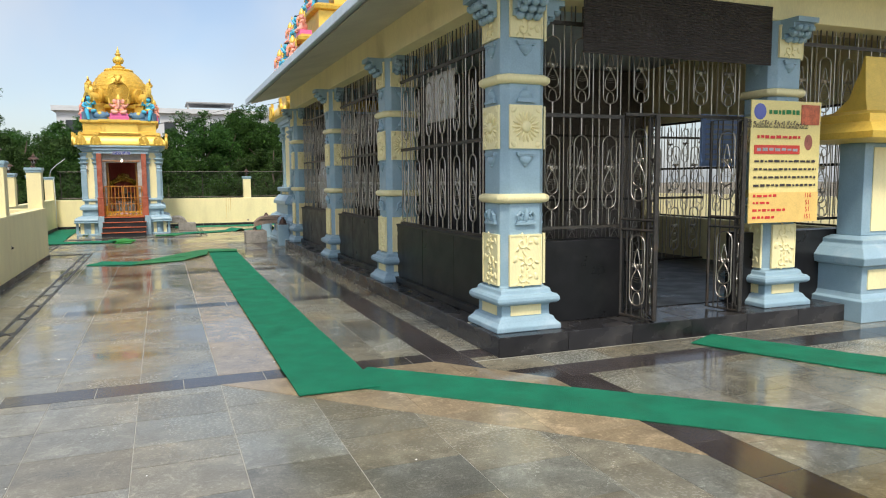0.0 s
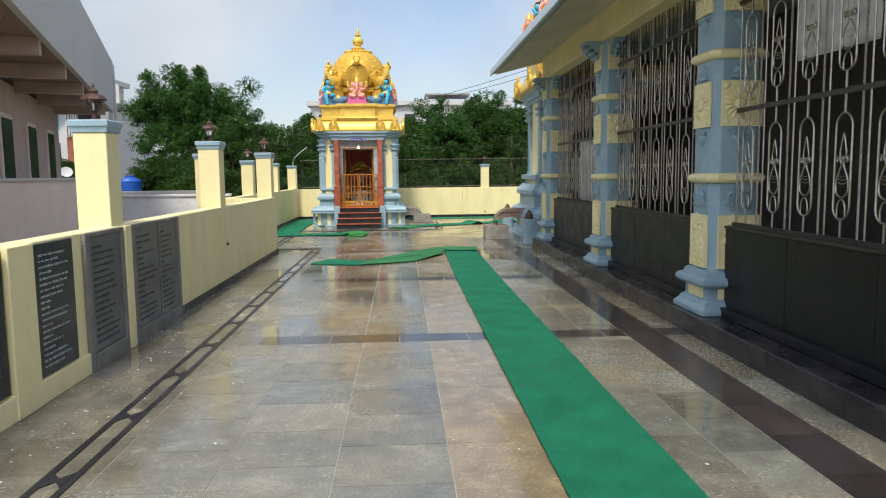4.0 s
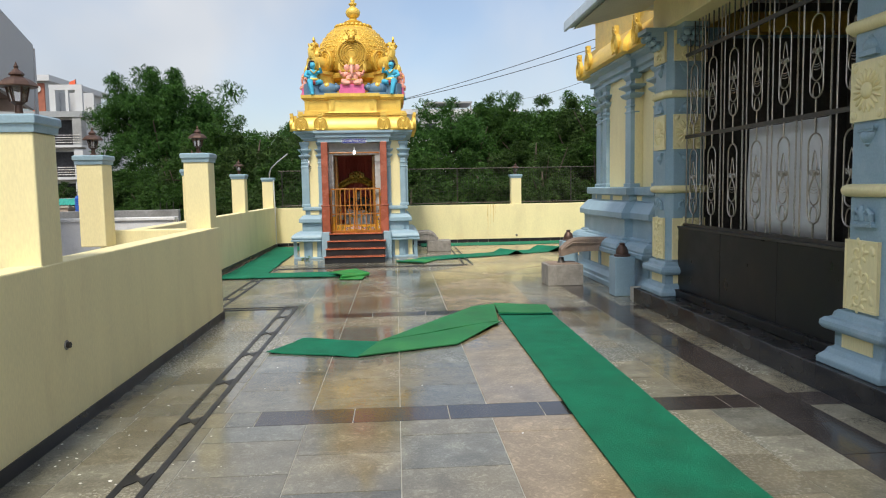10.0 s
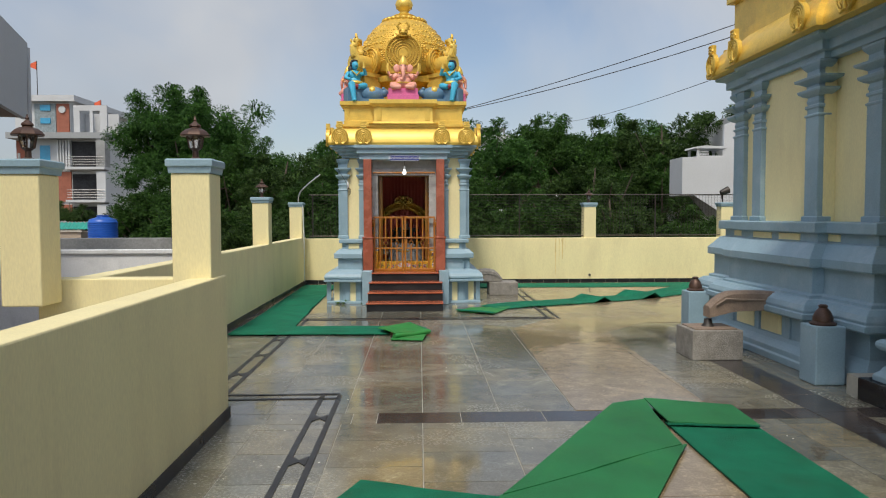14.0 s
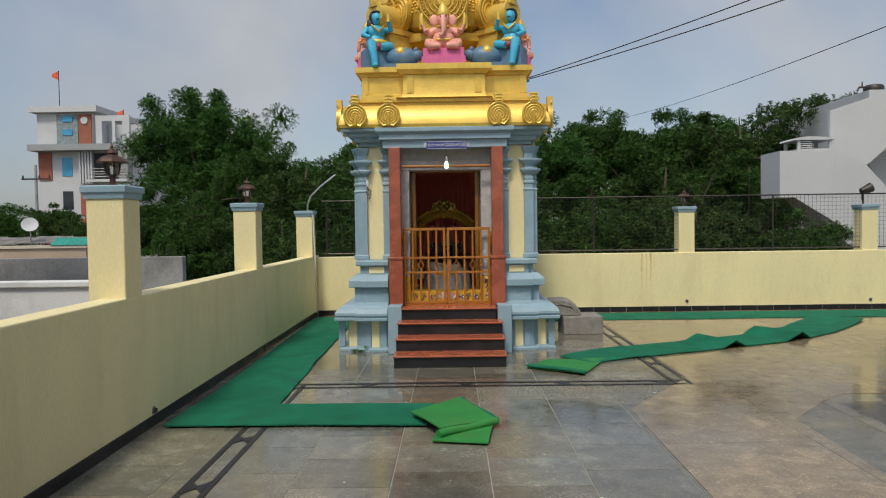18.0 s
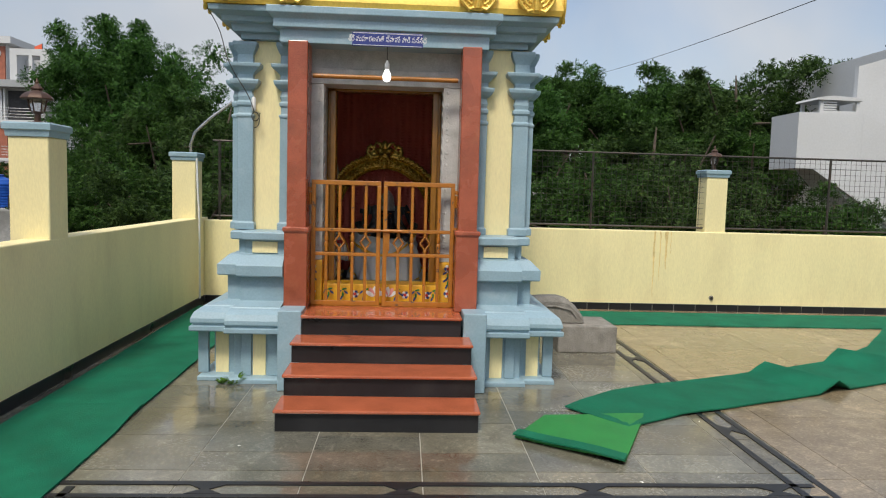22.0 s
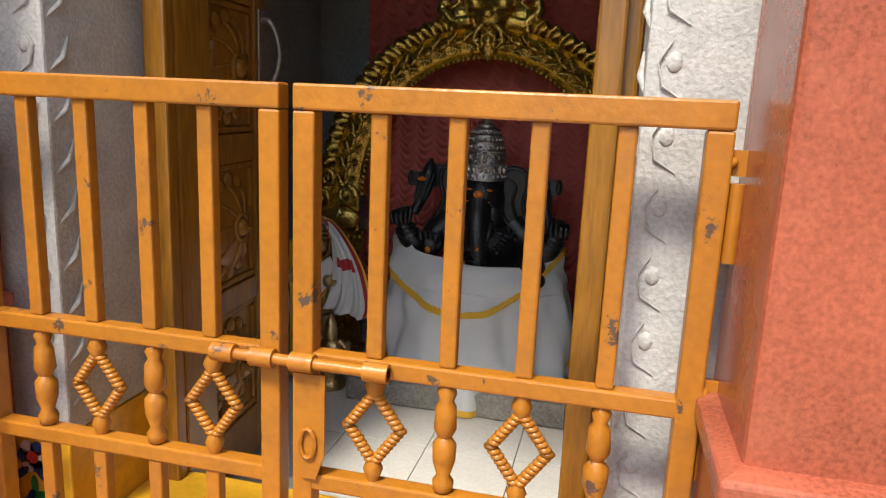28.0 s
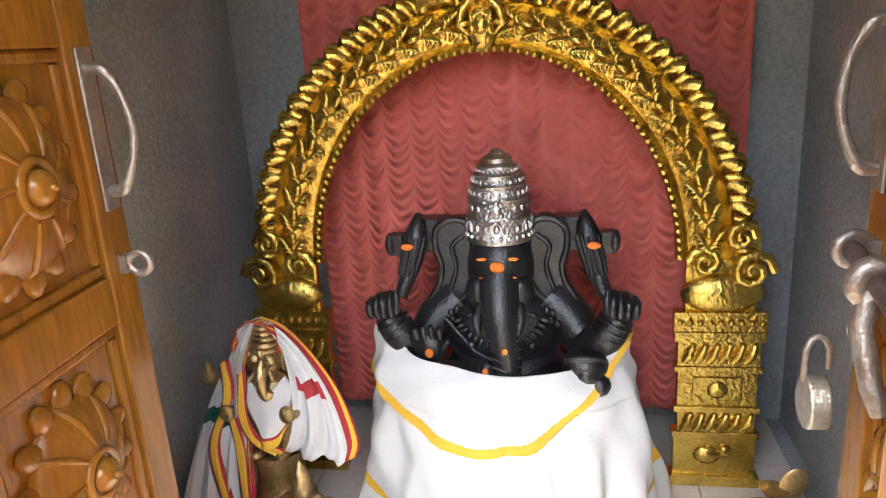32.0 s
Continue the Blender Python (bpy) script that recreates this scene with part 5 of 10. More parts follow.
folded("carpet_flap", [("flap", ((1.18, 23.48), (1.82, 23.03), (2.28, 24.0), (1.48, 23.95)), 0.008, CARPET_BACK), ("pile_lip", ((1.16, 23.46), (1.80, 22.99), (1.85, 23.09), (1.22, 23.56)), 0.035, CARPET)], "turned-up carpet corner with bright green backing", (1.6, 23.3, 0))


# ---------------------------------------------------------------- floor pieces
def in_poly(x, y, poly):
    c = False
    for i in range(len(poly)):
        (x0, y0), (x1, y1) = poly[i], poly[i - 1]
        if (y0 > y) != (y1 > y) and x < (x1 - x0) * (y - y0) / (y1 - y0) + x0:
            c = not c
    return c


TW, TL = 0.70, 0.60
JX0 = 1.92 - 5 * TW
rnd = random.Random(4)


def tile_mesh(name, w, l, material, g=0.0035):
    return mesh_of(name, Geo().rings([ring_rect(g, w - g, g, l - g, -0.004), ring_rect(g, w - g, g, l - g, -0.0006), ring_rect(g + 0.002, w - g - 0.002, g + 0.002, l - g - 0.002, 0.0)]), material)


CROSS = ((3.40, 3.74), (7.80, 8.15), (12.08, 12.42), (16.48, 16.80))
LONG = (4.05, 4.45)
FRONT_BAND = (2.40, 2.80)
SOUTH_X = (4.87, 5.28)
grey, beige, dark, border = {}, {}, {}, {}


def lay(store, key, material, x, y, w, l):
    k = (round(w, 3), round(l, 3))
    if k not in store:
        store[k] = tile_mesh("tile", w, l, material)
    if store.setdefault("n", 0) < 300 or key:
        store["n"] += 1
        return piece("tile", store[k], floor, (x, y, 0))
    return None


def cut(y0, y1, cuts):
    """The stretches of y0..y1 left between the cuts."""
    out, y = [], y0
    for a, b in sorted(cuts):
        if b <= y or a >= y1:
            continue
        if a > y:
            out.append((y, a))
        y = max(y, b)
    if y < y1:
        out.append((y, y1))
    return out


rest = {}


def put_tile(kind, material, x, y, w, l, near):
    if near:
        lay({"grey": grey, "beige": beige, "dark": dark}[kind], True, material, x, y, w, l)
    else:
        rest.setdefault(kind, Geo()).rings([ring_rect(x + 0.0035, x + w - 0.0035, y + 0.0035, y + l - 0.0035, z) for z in (-0.004, 0.0)])


BEIGE_SOUTH = [(1.92, 3.4), (4.87, 0.33), (4.87, 2.4), (4.05, 3.4)]
BEIGE_NORTH = [(1.92, 16.8), (3.2, 16.8), (3.36, 21.08), (3.95, 21.72), (4.28, 22.0), (9.0, 22.0), (9.0, 24.0), (23.9, 24.0), (23.9, 29.0), (2.96, 29.0), (2.96, 22.85), (1.97, 21.47)]


def is_beige(x, y):
    return 3.4 < y < 16.8 and 1.92 < x < 3.2


def clip(poly, axis, limit, keep_less):
    """The part of a polygon on one side of a line x = limit or y = limit."""
    out = []
    for i in range(len(poly)):
        p, q = poly[i - 1], poly[i]
        pin, qin = (p[axis] <= limit) == keep_less, (q[axis] <= limit) == keep_less
        if pin != qin:
            t = (limit - p[axis]) / (q[axis] - p[axis])
            out.append((p[0] + (q[0] - p[0]) * t, p[1] + (q[1] - p[1]) * t))
        if qin:
            out.append(q)
    return out


def lay_cut(poly, x0, y0, w, l, near):
    """Cuts a floor field into slabs along a grid and lays each, shrunk by half a joint."""
    xs, ys = [p[0] for p in poly], [p[1] for p in poly]
    i0, i1 = int((min(xs) - x0) // w), int((max(xs) - x0) // w)
    k0, k1 = int((min(ys) - y0) // l), int((max(ys) - y0) // l)
    far_g = Geo()
    for i in range(i0, i1 + 1):
        for k in range(k0, k1 + 1):
            c = poly
            for axis, limit, less in ((0, x0 + w * i + 0.0025, False), (0, x0 + w * (i + 1) - 0.0025, True), (1, y0 + l * k + 0.0025, False), (1, y0 + l * (k + 1) - 0.0025, True)):
                c = clip(c, axis, limit, less) if len(c) > 2 else []
            if len(c) < 3:
                continue
            area = sum(c[j - 1][0] * c[j][1] - c[j][0] * c[j - 1][1] for j in range(len(c))) / 2
            if abs(area) < 0.004:
                continue
            if area < 0:
                c = c[::-1]
            if near(x0 + w * (i + 0.5), y0 + l * (k + 0.5)):
                part("cut_slab", Geo().prism(c, -0.003, 0.0042), BEIGE_TILE, floor)
            else:
                far_g.prism(c, -0.003, 0.0042)
    if far_g.v:
        part("cut_slabs", far_g, BEIGE_TILE, floor, "further beige stone slabs", kind="stuff")


def tile_run(x0, x1, y0, y1, cuts, wide, long, phase=0.0):
    x, i = x0, 0
    while x < x1 - 0.01:
        w = min(wide, x1 - x)
        for a, b in cut(y0, y1, cuts):
            y = a
            first = True
            while y < b - 0.02:
                l = long * (0.5 if first and i % 2 and b - a > 2 else 1.0)
                l = min(l, b - y)
                if b - y - l < 0.12:
                    l = b - y
                first = False
                mx, my = x + w / 2, y + l / 2
                kind = "beige" if is_beige(mx, my) else "grey"
                near = -1.3 < mx < 2.7 and 2.2 < my < 22.8 and not (3.26 < mx)
                put_tile(kind, BEIGE_TILE if kind == "beige" else GREY_TILE, x, y, w, l, near and (len(grey) + len(beige) > -1) and COUNT[kind] < 300)
                COUNT[kind] += 1 if near else 0
                y += l
        x += w
        i += 1


COUNT = {"grey": 0, "beige": 0, "dark": 0}
tile_run(JX0, 1.92, 2.0, 22.9, [(a, b) for a, b in CROSS], TW, TL)
tile_run(1.92, 3.2, 3.4, 22.9, [(a, b) for a, b in CROSS], 1.28, 1.2)
tile_run(3.2, 4.05, 3.4, 17.2, [(a, b) for a, b in CROSS], 0.425, TL)
tile_run(4.45, 4.735, 3.27, 17.2, [(a, b) for a, b in CROSS], 0.285, TL)
tile_run(3.2, 5.3, 17.2, 22.9, [], TW, TL)
tile_run(JX0, 4.05, -14, 2.0, [], TW, TL)
tile_run(1.92, 4.05, 2.0, 3.4, [], 0.71, 0.7)
tile_run(4.05, 4.87, -14, 2.4, [], 0.41, TL)
tile_run(5.28, 24, -14, 2.4, [], TW, TL)
tile_run(4.45, 24, 2.8, 3.24, [], TW, 0.44)
tile_run(-2.5, JX0, 16.4, 29.05, [], 0.70, TL)
tile_run(JX0, 5.3, 22.9, 29.05, [], TW, TL)
tile_run(5.3, 24, 21.7, 29.05, [], 0.9, 0.9)
# dark bands
for a, b in CROSS:
    x = 0.12
    while x < LONG[0] - 0.05:
        w = min(0.74, LONG[0] - x)
        o = piece("band_slab", dark.setdefault((round(w, 3), a), tile_mesh("band_slab", w, b - a, BAND_GRANITE)), floor, (x, a, 0.0))
        x += w
    x = JX0
    tile_run(JX0, 0.12, a, b, [], 0.74, 0.6)
    piece("band_slab", dark.setdefault(("e", a), tile_mesh("band_slab", 4.735 - LONG[1], b - a, BAND_GRANITE)), floor, (LONG[1], a, 0.0))
y = 2.4
while y < 21.6:
    piece("band_slab", dark.setdefault("long", tile_mesh("band_slab", LONG[1] - LONG[0], 0.62, BAND_GRANITE)), floor, (LONG[0], y, 0.0008))
    y += 0.62
x = 4.47
while x < 20:
    piece("band_slab", dark.setdefault("front", tile_mesh("band_slab", 0.62, 0.40, BAND_GRANITE)), floor, (x, 2.4, 0.0008))
    x += 0.62
y = 1.78
while y > -12:
    piece("band_slab", dark.setdefault("south", tile_mesh("band_slab", 0.41, 0.62, BAND_GRANITE)), floor, (4.87, y, 0.0004))
    y -= 0.62
lay_cut(BEIGE_SOUTH, 1.92, 0.2, 0.74, 0.8, lambda x, y: True)
lay_cut(BEIGE_NORTH, 1.92, 16.8, 1.28, 1.2, lambda x, y: x < 8 and y < 26)
for kind, material in (("grey", GREY_TILE), ("beige", BEIGE_TILE)):
    if kind in rest:
        part("tiling", rest[kind], material, floor, "further %s stone tiles" % kind, kind="stuff")


# thin black inlay: double line with small lozenges
def inlay(a, b, nodes):
    g = Geo()
    d = Vector((b[0] - a[0], b[1] - a[1], 0)).normalized()
    s = Vector((d.y, -d.x, 0))
    L = math.dist(a, b)
    for k in (-1, 1):
        p, q = Vector((*a, 0)) + s * (0.085 * k - 0.02) - d * 0.1 * 0, Vector((*b, 0)) + s * (0.085 * k - 0.02)
        g.prism([(p.x, p.y), (q.x, q.y), (q.x + s.x * 0.045, q.y + s.y * 0.045), (p.x + s.x * 0.045, p.y + s.y * 0.045)], -0.003, 0.0075)
    part("inlay", g, BLACK_GRANITE, floor, "black stone inlay line")
    for t in nodes:
        c = Vector((*a, 0)) + d * t
        part("lozenge", Geo().prism([(c.x + d.x * u + s.x * v, c.y + d.y * u + s.y * v) for u, v in ((0.10, -0.06), (0.02, 0.0), (0.10, 0.06), (-0.10, 0.06), (-0.02, 0.0), (-0.10, -0.06))], -0.003, 0.0072), BLACK_GRANITE, floor)


inlay((-0.385, -14), (-0.385, 17.45), [3.45 + 14 + 1.1 * k for k in range(-8, 13)])
inlay((-0.3, 17.40), (-1.5, 17.40), [])
inlay((-1.53, 17.32), (-1.53, 22.65), [1.1, 2.2, 3.3, 4.4])
inlay((-1.6, 22.62), (2.86, 22.62), [0.9, 2.0, 3.1, 4.2])
inlay((2.82, 22.5), (2.82, 27.3), [1.2, 2.3, 3.4])


# dried paint drops and grit scattered over the tiles
rs = random.Random(21)
g = Geo()
for k in range(420):
    if k < 280:
        x, y = -1.18 + abs(rs.gauss(0, 0.55)), rs.uniform(-1, 16.5)
    else:
        x, y = rs.uniform(-1.1, 4.0), rs.uniform(0, 24)
    r0 = rs.uniform(0.003, 0.011) * (1.6 if rs.random() < 0.08 else 1)
    ph = rs.uniform(0, 6)
    g.rings([[(x + r0 * q * (1 + 0.35 * math.sin(2 * w + ph)) * math.cos(w), y + r0 * q * (1 + 0.35 * math.sin(2 * w + ph)) * math.sin(w), z) for w in [2 * math.pi * i / 7 for i in range(7)]] for q, z in ((1, 0.0), (0.7, 0.0022))])
part("paint_drops", g, mat("dried_paint", (0.62, 0.60, 0.54), 0.7, var=0.2), floor, "dried pale paint drops and grit", kind="stuff")


# ---------------------------------------------------------------- doorway of the shrine: frame, gate, doors
GY = 25.06
BRASS = mat("embossed_brass", (0.66, 0.47, 0.11), 0.24, metal=1.0, var=0.25, scale=16, fine=90, bump=0.4, stain=(0.26, 0.16, 0.04), stain_amount=0.6, stain_scale=18)
OLD_BRASS = mat("aged_brass", (0.50, 0.36, 0.17), 0.36, metal=0.95, var=0.3, scale=14, fine=80, bump=0.4, stain=(0.12, 0.08, 0.04), stain_amount=0.6, stain_scale=10)
SILVER = mat("worn_silver", (0.46, 0.44, 0.42), 0.36, metal=1.0, var=0.25, scale=18, fine=110, bump=0.5, stain=(0.2, 0.18, 0.16), stain_amount=0.6, stain_scale=20)
IDOL_STONE = mat("oiled_black_stone", (0.012, 0.012, 0.014), 0.34, var=0.4, scale=10, fine=140, bump=0.25)
SANDAL = mat("orange_paste", (0.65, 0.17, 0.02), 0.8, var=0.2)
WHITE_CLOTH = mat("white_cotton", (0.64, 0.64, 0.635), 0.85, var=0.06, scale=5, fine=300, bump=0.2, spec=0.2)
YELLOW_CLOTH = mat("yellow_border_cloth", (0.72, 0.43, 0.05), 0.8, var=0.1, fine=200, bump=0.2, spec=0.2)
RED_CLOTH = mat("red_border_cloth", (0.40, 0.04, 0.05), 0.8, var=0.1, fine=200, bump=0.2, spec=0.2)
GREEN_CLOTH = mat("dark_green_cloth", (0.02, 0.12, 0.09), 0.8, var=0.1, fine=200, bump=0.2, spec=0.2)
YELLOW_GLOSS = mat("yellow_enamel", (0.78, 0.42, 0.025), 0.35, var=0.12, scale=5, fine=60, stain=(0.2, 0.1, 0.04), stain_amount=0.6, stain_scale=5)
MARBLE = mat("white_floor_tile", (0.60, 0.58, 0.54), 0.25, var=0.1, scale=3, fine=90, random_tint=0.05, stain=(0.3, 0.28, 0.25), stain_amount=0.5, stain_scale=3)
WHITE_PAINT = mat("white_paint", (0.8, 0.78, 0.75), 0.5, var=0.05)
PINK_PAINT = mat("pink_paint", (0.75, 0.32, 0.30), 0.5, var=0.1)
GREEN_PAINT = mat("leaf_green_paint", (0.02, 0.18, 0.04), 0.45, var=0.1)
NAVY_PAINT = mat("navy_paint", (0.03, 0.06, 0.2), 0.45, var=0.1)
RED_PAINT = mat("red_paint", (0.6, 0.05, 0.03), 0.45, var=0.1)

for x0, x1 in ((-0.535, -0.36), (0.705, 0.875)):
    part("stone_frame", Geo().box(x0, x1, 25.16, 25.5, 1.05, 2.62), STONE, shrine, "grey granite inner door frame carved with a vine", bevel=0.006)
    part("stone_frame_foot", Geo().box(x0 - 0.002, x1 + 0.002, 25.155, 25.5, 0.65, 1.048), YELLOW_GLOSS, shrine, "yellow painted foot with flowers", bevel=0.005)
    cx = (x0 + x1) / 2
    s = 1 if x0 < 0 else -1
    g = Geo()
    for k in range(14):
        z = 1.12 + 0.108 * k
        g.tube([(cx + s * 0.028, 25.159, z), (cx + s * 0.06, 25.157, z + 0.02), (cx + s * 0.068, 25.157, z + 0.055), (cx + s * 0.05, 25.158, z + 0.085)], [0.0015, 0.003, 0.0025, 0.001], 6)
        g.ball((cx + s * 0.045, 25.16, z + 0.055), (0.012, 0.004, 0.016), seg=8, rows=5)
    part("vine", g, STONE, shrine, smooth=60)
    g = Geo()
    for k in range(16):
        z = 1.10 + 0.096 * k
        g.tube([(x1 - 0.005 if s > 0 else x0 + 0.005, 25.17, z), ((x1 + 0.006) if s > 0 else x0 - 0.006, 25.2, z + 0.03), ((x1 + 0.003) if s > 0 else x0 - 0.003, 25.22, z + 0.07)], [0.003, 0.006, 0.002], 6)
    part("leaf_edge", g, STONE, shrine, smooth=60)
part("stone_lintel", Geo().box(-0.535, 0.875, 25.16, 25.5, 2.622, 2.76), STONE, shrine, "grey granite door lintel", bevel=0.006)
for x0, x1 in ((-0.358, -0.275), (0.62, 0.703)):
    part("timber_frame", Geo().box(x0, x1, 25.44, 25.58, 0.62, 2.60), WOOD, shrine, "varnished timber door frame", bevel=0.008)
    part("timber_stop", Geo().box(x0 + (0.03 if x0 < 0 else 0.0), x1 - (0.0 if x0 < 0 else 0.03), 25.40, 25.438, 0.62, 2.60), WOOD, shrine, bevel=0.006)
part("timber_frame", Geo().box(-0.358, 0.703, 25.44, 25.58, 2.602, 2.66), WOOD, shrine, bevel=0.008)
sill = part("threshold", Geo().box(-0.357, 0.702, 25.2, 25.46, 0.648, 0.83), YELLOW_GLOSS, shrine, "yellow painted threshold with flower designs", bevel=0.012)


def flower(x, z, y, kind, parent, r=0.024):
    """A painted flower on the sill: petals, centre and leaves as thin discs."""
    if kind == "rose":
        for k in range(6):
            a = math.pi / 3 * k
            part("petal", Geo().rings([[(x + 0.9 * r * math.cos(a) + 0.62 * r * math.cos(t), yy, z + 0.9 * r * math.sin(a) + 0.62 * r * math.sin(t)) for t in [2 * math.pi * i / 10 for i in range(10)]] for yy in (y, y - 0.0016)]), NAVY_PAINT if k % 2 else WHITE_PAINT, parent)
        part("flower_centre", Geo().rings([[(x + 0.55 * r * math.cos(t), yy, z + 0.55 * r * math.sin(t)) for t in [2 * math.pi * i / 10 for i in range(10)]] for yy in (y, y - 0.003)]), RED_PAINT, parent)
    elif kind == "lotus":
        for k in range(5):
            a = radians(30 + 30 * k)
            part("petal", Geo().rings([[(x + 0.05 * math.cos(a) + 0.045 * math.cos(t) * math.cos(a) - 0.02 * math.sin(t) * math.sin(a), yy - 0.0003 * k, z - 0.02 + 0.05 * math.sin(a) + 0.045 * math.cos(t) * math.sin(a) + 0.02 * math.sin(t) * math.cos(a)) for t in [2 * math.pi * i / 14 for i in range(14)]] for yy in (y, y - 0.0018)]), PINK_PAINT if k % 2 else WHITE_PAINT, parent)
    else:
        for k, (dx, dz) in enumerate(((-0.03, 0.02), (0.0, -0.005), (0.028, 0.015), (0.012, 0.045), (-0.012, -0.035))):
            a = 0.7 + 0.9 * k
            part("painted_leaf", Geo().rings([[(x + dx + 0.024 * math.cos(t) * math.cos(a) - 0.009 * math.sin(t) * math.sin(a), yy, z + dz + 0.024 * math.cos(t) * math.sin(a) + 0.009 * math.sin(t) * math.cos(a)) for t in [2 * math.pi * i / 10 for i in range(10)]] for yy in (y, y - 0.0016)]), GREEN_PAINT if k % 2 else NAVY_PAINT, parent)


for x, kind in ((-0.30, "leaf"), (-0.17, "leaf"), (-0.06, "rose"), (0.03, "leaf"), (0.12, "lotus"), (0.24, "lotus"), (0.32, "leaf"), (0.40, "rose"), (0.50, "leaf"), (0.60, "rose"), (0.66, "leaf")):
    flower(x, 0.735, 25.199, kind, sill)
for x in (-0.45, 0.79):
    for z, kind in ((0.76, "rose"), (0.86, "leaf"), (0.93, "leaf"), (0.99, "rose")):
        flower(x, z, 25.1545, kind, sill, 0.026)

gate = thing("metal_gate", (0.18, GY, 0.65), "closed low orange-brown iron gate with turned bars", "gate")


def spindle(x, z0, z1):
    h = z1 - z0
    return Geo().lathe(x, GY, [(0.010, z0), (0.016, z0 + 0.02 * h), (0.018, z0 + 0.1 * h), (0.011, z0 + 0.16 * h), (0.019, z0 + 0.3 * h), (0.020, z0 + 0.45 * h), (0.011, z0 + 0.52 * h), (0.019, z0 + 0.6 * h), (0.017, z0 + 0.8 * h), (0.011, z0 + 0.86 * h), (0.016, z0 + 0.94 * h), (0.010, z1)], 12)


def diamond(x, z0, z1):
    """A twisted lozenge of rod."""
    g = Geo().lathe(x, GY, [(0.01, z0), (0.017, z0 + 0.02), (0.011, z0 + 0.035)], 10).lathe(x, GY, [(0.011, z1 - 0.035), (0.017, z1 - 0.02), (0.01, z1)], 10)
    zc, hh = (z0 + z1) / 2, (z1 - z0) / 2 - 0.03
    for s in (-1, 1):
        for t in (-1, 1):
            n = 9
            for k in range(n):
                u = k / (n - 1)
                g.ball((x + s * 0.045 * u, GY, zc + t * hh * (1 - u)), (0.012, 0.012, 0.0065), seg=8, rows=5)
            g.tube([(x, GY, zc + t * hh), (x + s * 0.045, GY, zc)], 0.0075, 6)
    return g


for side, (x0, x1) in (("l", (-0.445, 0.168)), ("r", (0.190, 0.825))):
    leaf = part("gate_leaf", Geo().box(x0, x1, GY - 0.019, GY + 0.019, 1.73, 1.77), GATE_PAINT, gate, "orange-brown gate leaf", bevel=0.004)
    for z0, z1 in ((0.655, 0.695), (1.315, 1.345), (1.10, 1.13)):
        part("rail", Geo().box(x0 + 0.03, x1 - 0.03, GY - 0.016, GY + 0.016, z0, z1), GATE_PAINT, leaf, bevel=0.004)
    for xs in (x0, x1 - 0.036):
        part("stile", Geo().box(xs, xs + 0.036, GY - 0.018, GY + 0.018, 0.655, 1.7295), GATE_PAINT, leaf, bevel=0.004)
    n = 5
    for k in range(1, n):
        x = x0 + 0.018 + (x1 - x0 - 0.036) * k / n
        part("bar", Geo().box(x - 0.0135, x + 0.0135, GY - 0.012, GY + 0.012, 1.345, 1.731), GATE_PAINT, leaf, bevel=0.004)
        part("bar", Geo().box(x - 0.0135, x + 0.0135, GY - 0.012, GY + 0.012, 0.694, 1.101), GATE_PAINT, leaf, bevel=0.004)
        odd = (k % 2 == 1) if side == "l" else (k % 2 == 0)
        part("spindle" if odd else "lozenge", spindle(x, 1.13, 1.315) if odd else diamond(x, 1.13, 1.315), GATE_PAINT, leaf, smooth=60)
    for z in (0.80, 1.22, 1.55):
        hx = x0 - 0.012 if side == "l" else x1 + 0.012
        part("hinge", Geo().lathe(hx, GY, [(0.011, z), (0.011, z + 0.11)], 10).box(hx - 0.03, hx + 0.03, GY - 0.004, GY + 0.004, z + 0.12, z + 0.155).ball((hx - 0.012, GY - 0.006, z + 0.138), 0.009, seg=8, rows=5), GATE_PAINT, leaf, smooth=50)
bolt = part("bolt", Geo().tube([(0.06, GY - 0.032, 1.332), (0.36, GY - 0.032, 1.332)], 0.0095, 10), GATE_PAINT, gate, "sliding bolt", smooth=60)
for x in (0.075, 0.145, 0.215, 0.34):
    part("bolt_sleeve", Geo().tube([(x - 0.02, GY - 0.032, 1.332), (x + 0.02, GY - 0.032, 1.332)], 0.016, 10), GATE_PAINT, bolt, smooth=60)
part("hasp", Geo().plate([(0.195, 1.31), (0.25, 1.31), (0.25, 1.17), (0.235, 1.125), (0.21, 1.125), (0.195, 1.17)], GY - 0.024, GY - 0.019), GATE_PAINT, gate)
part("hasp_ring", Geo().tube([(0.222 + 0.013 * math.cos(a), GY - 0.028, 1.19 + 0.026 * math.sin(a)) for a in [2 * math.pi * k / 12 for k in range(12)]], 0.004, 6, closed=True), GATE_PAINT, gate)


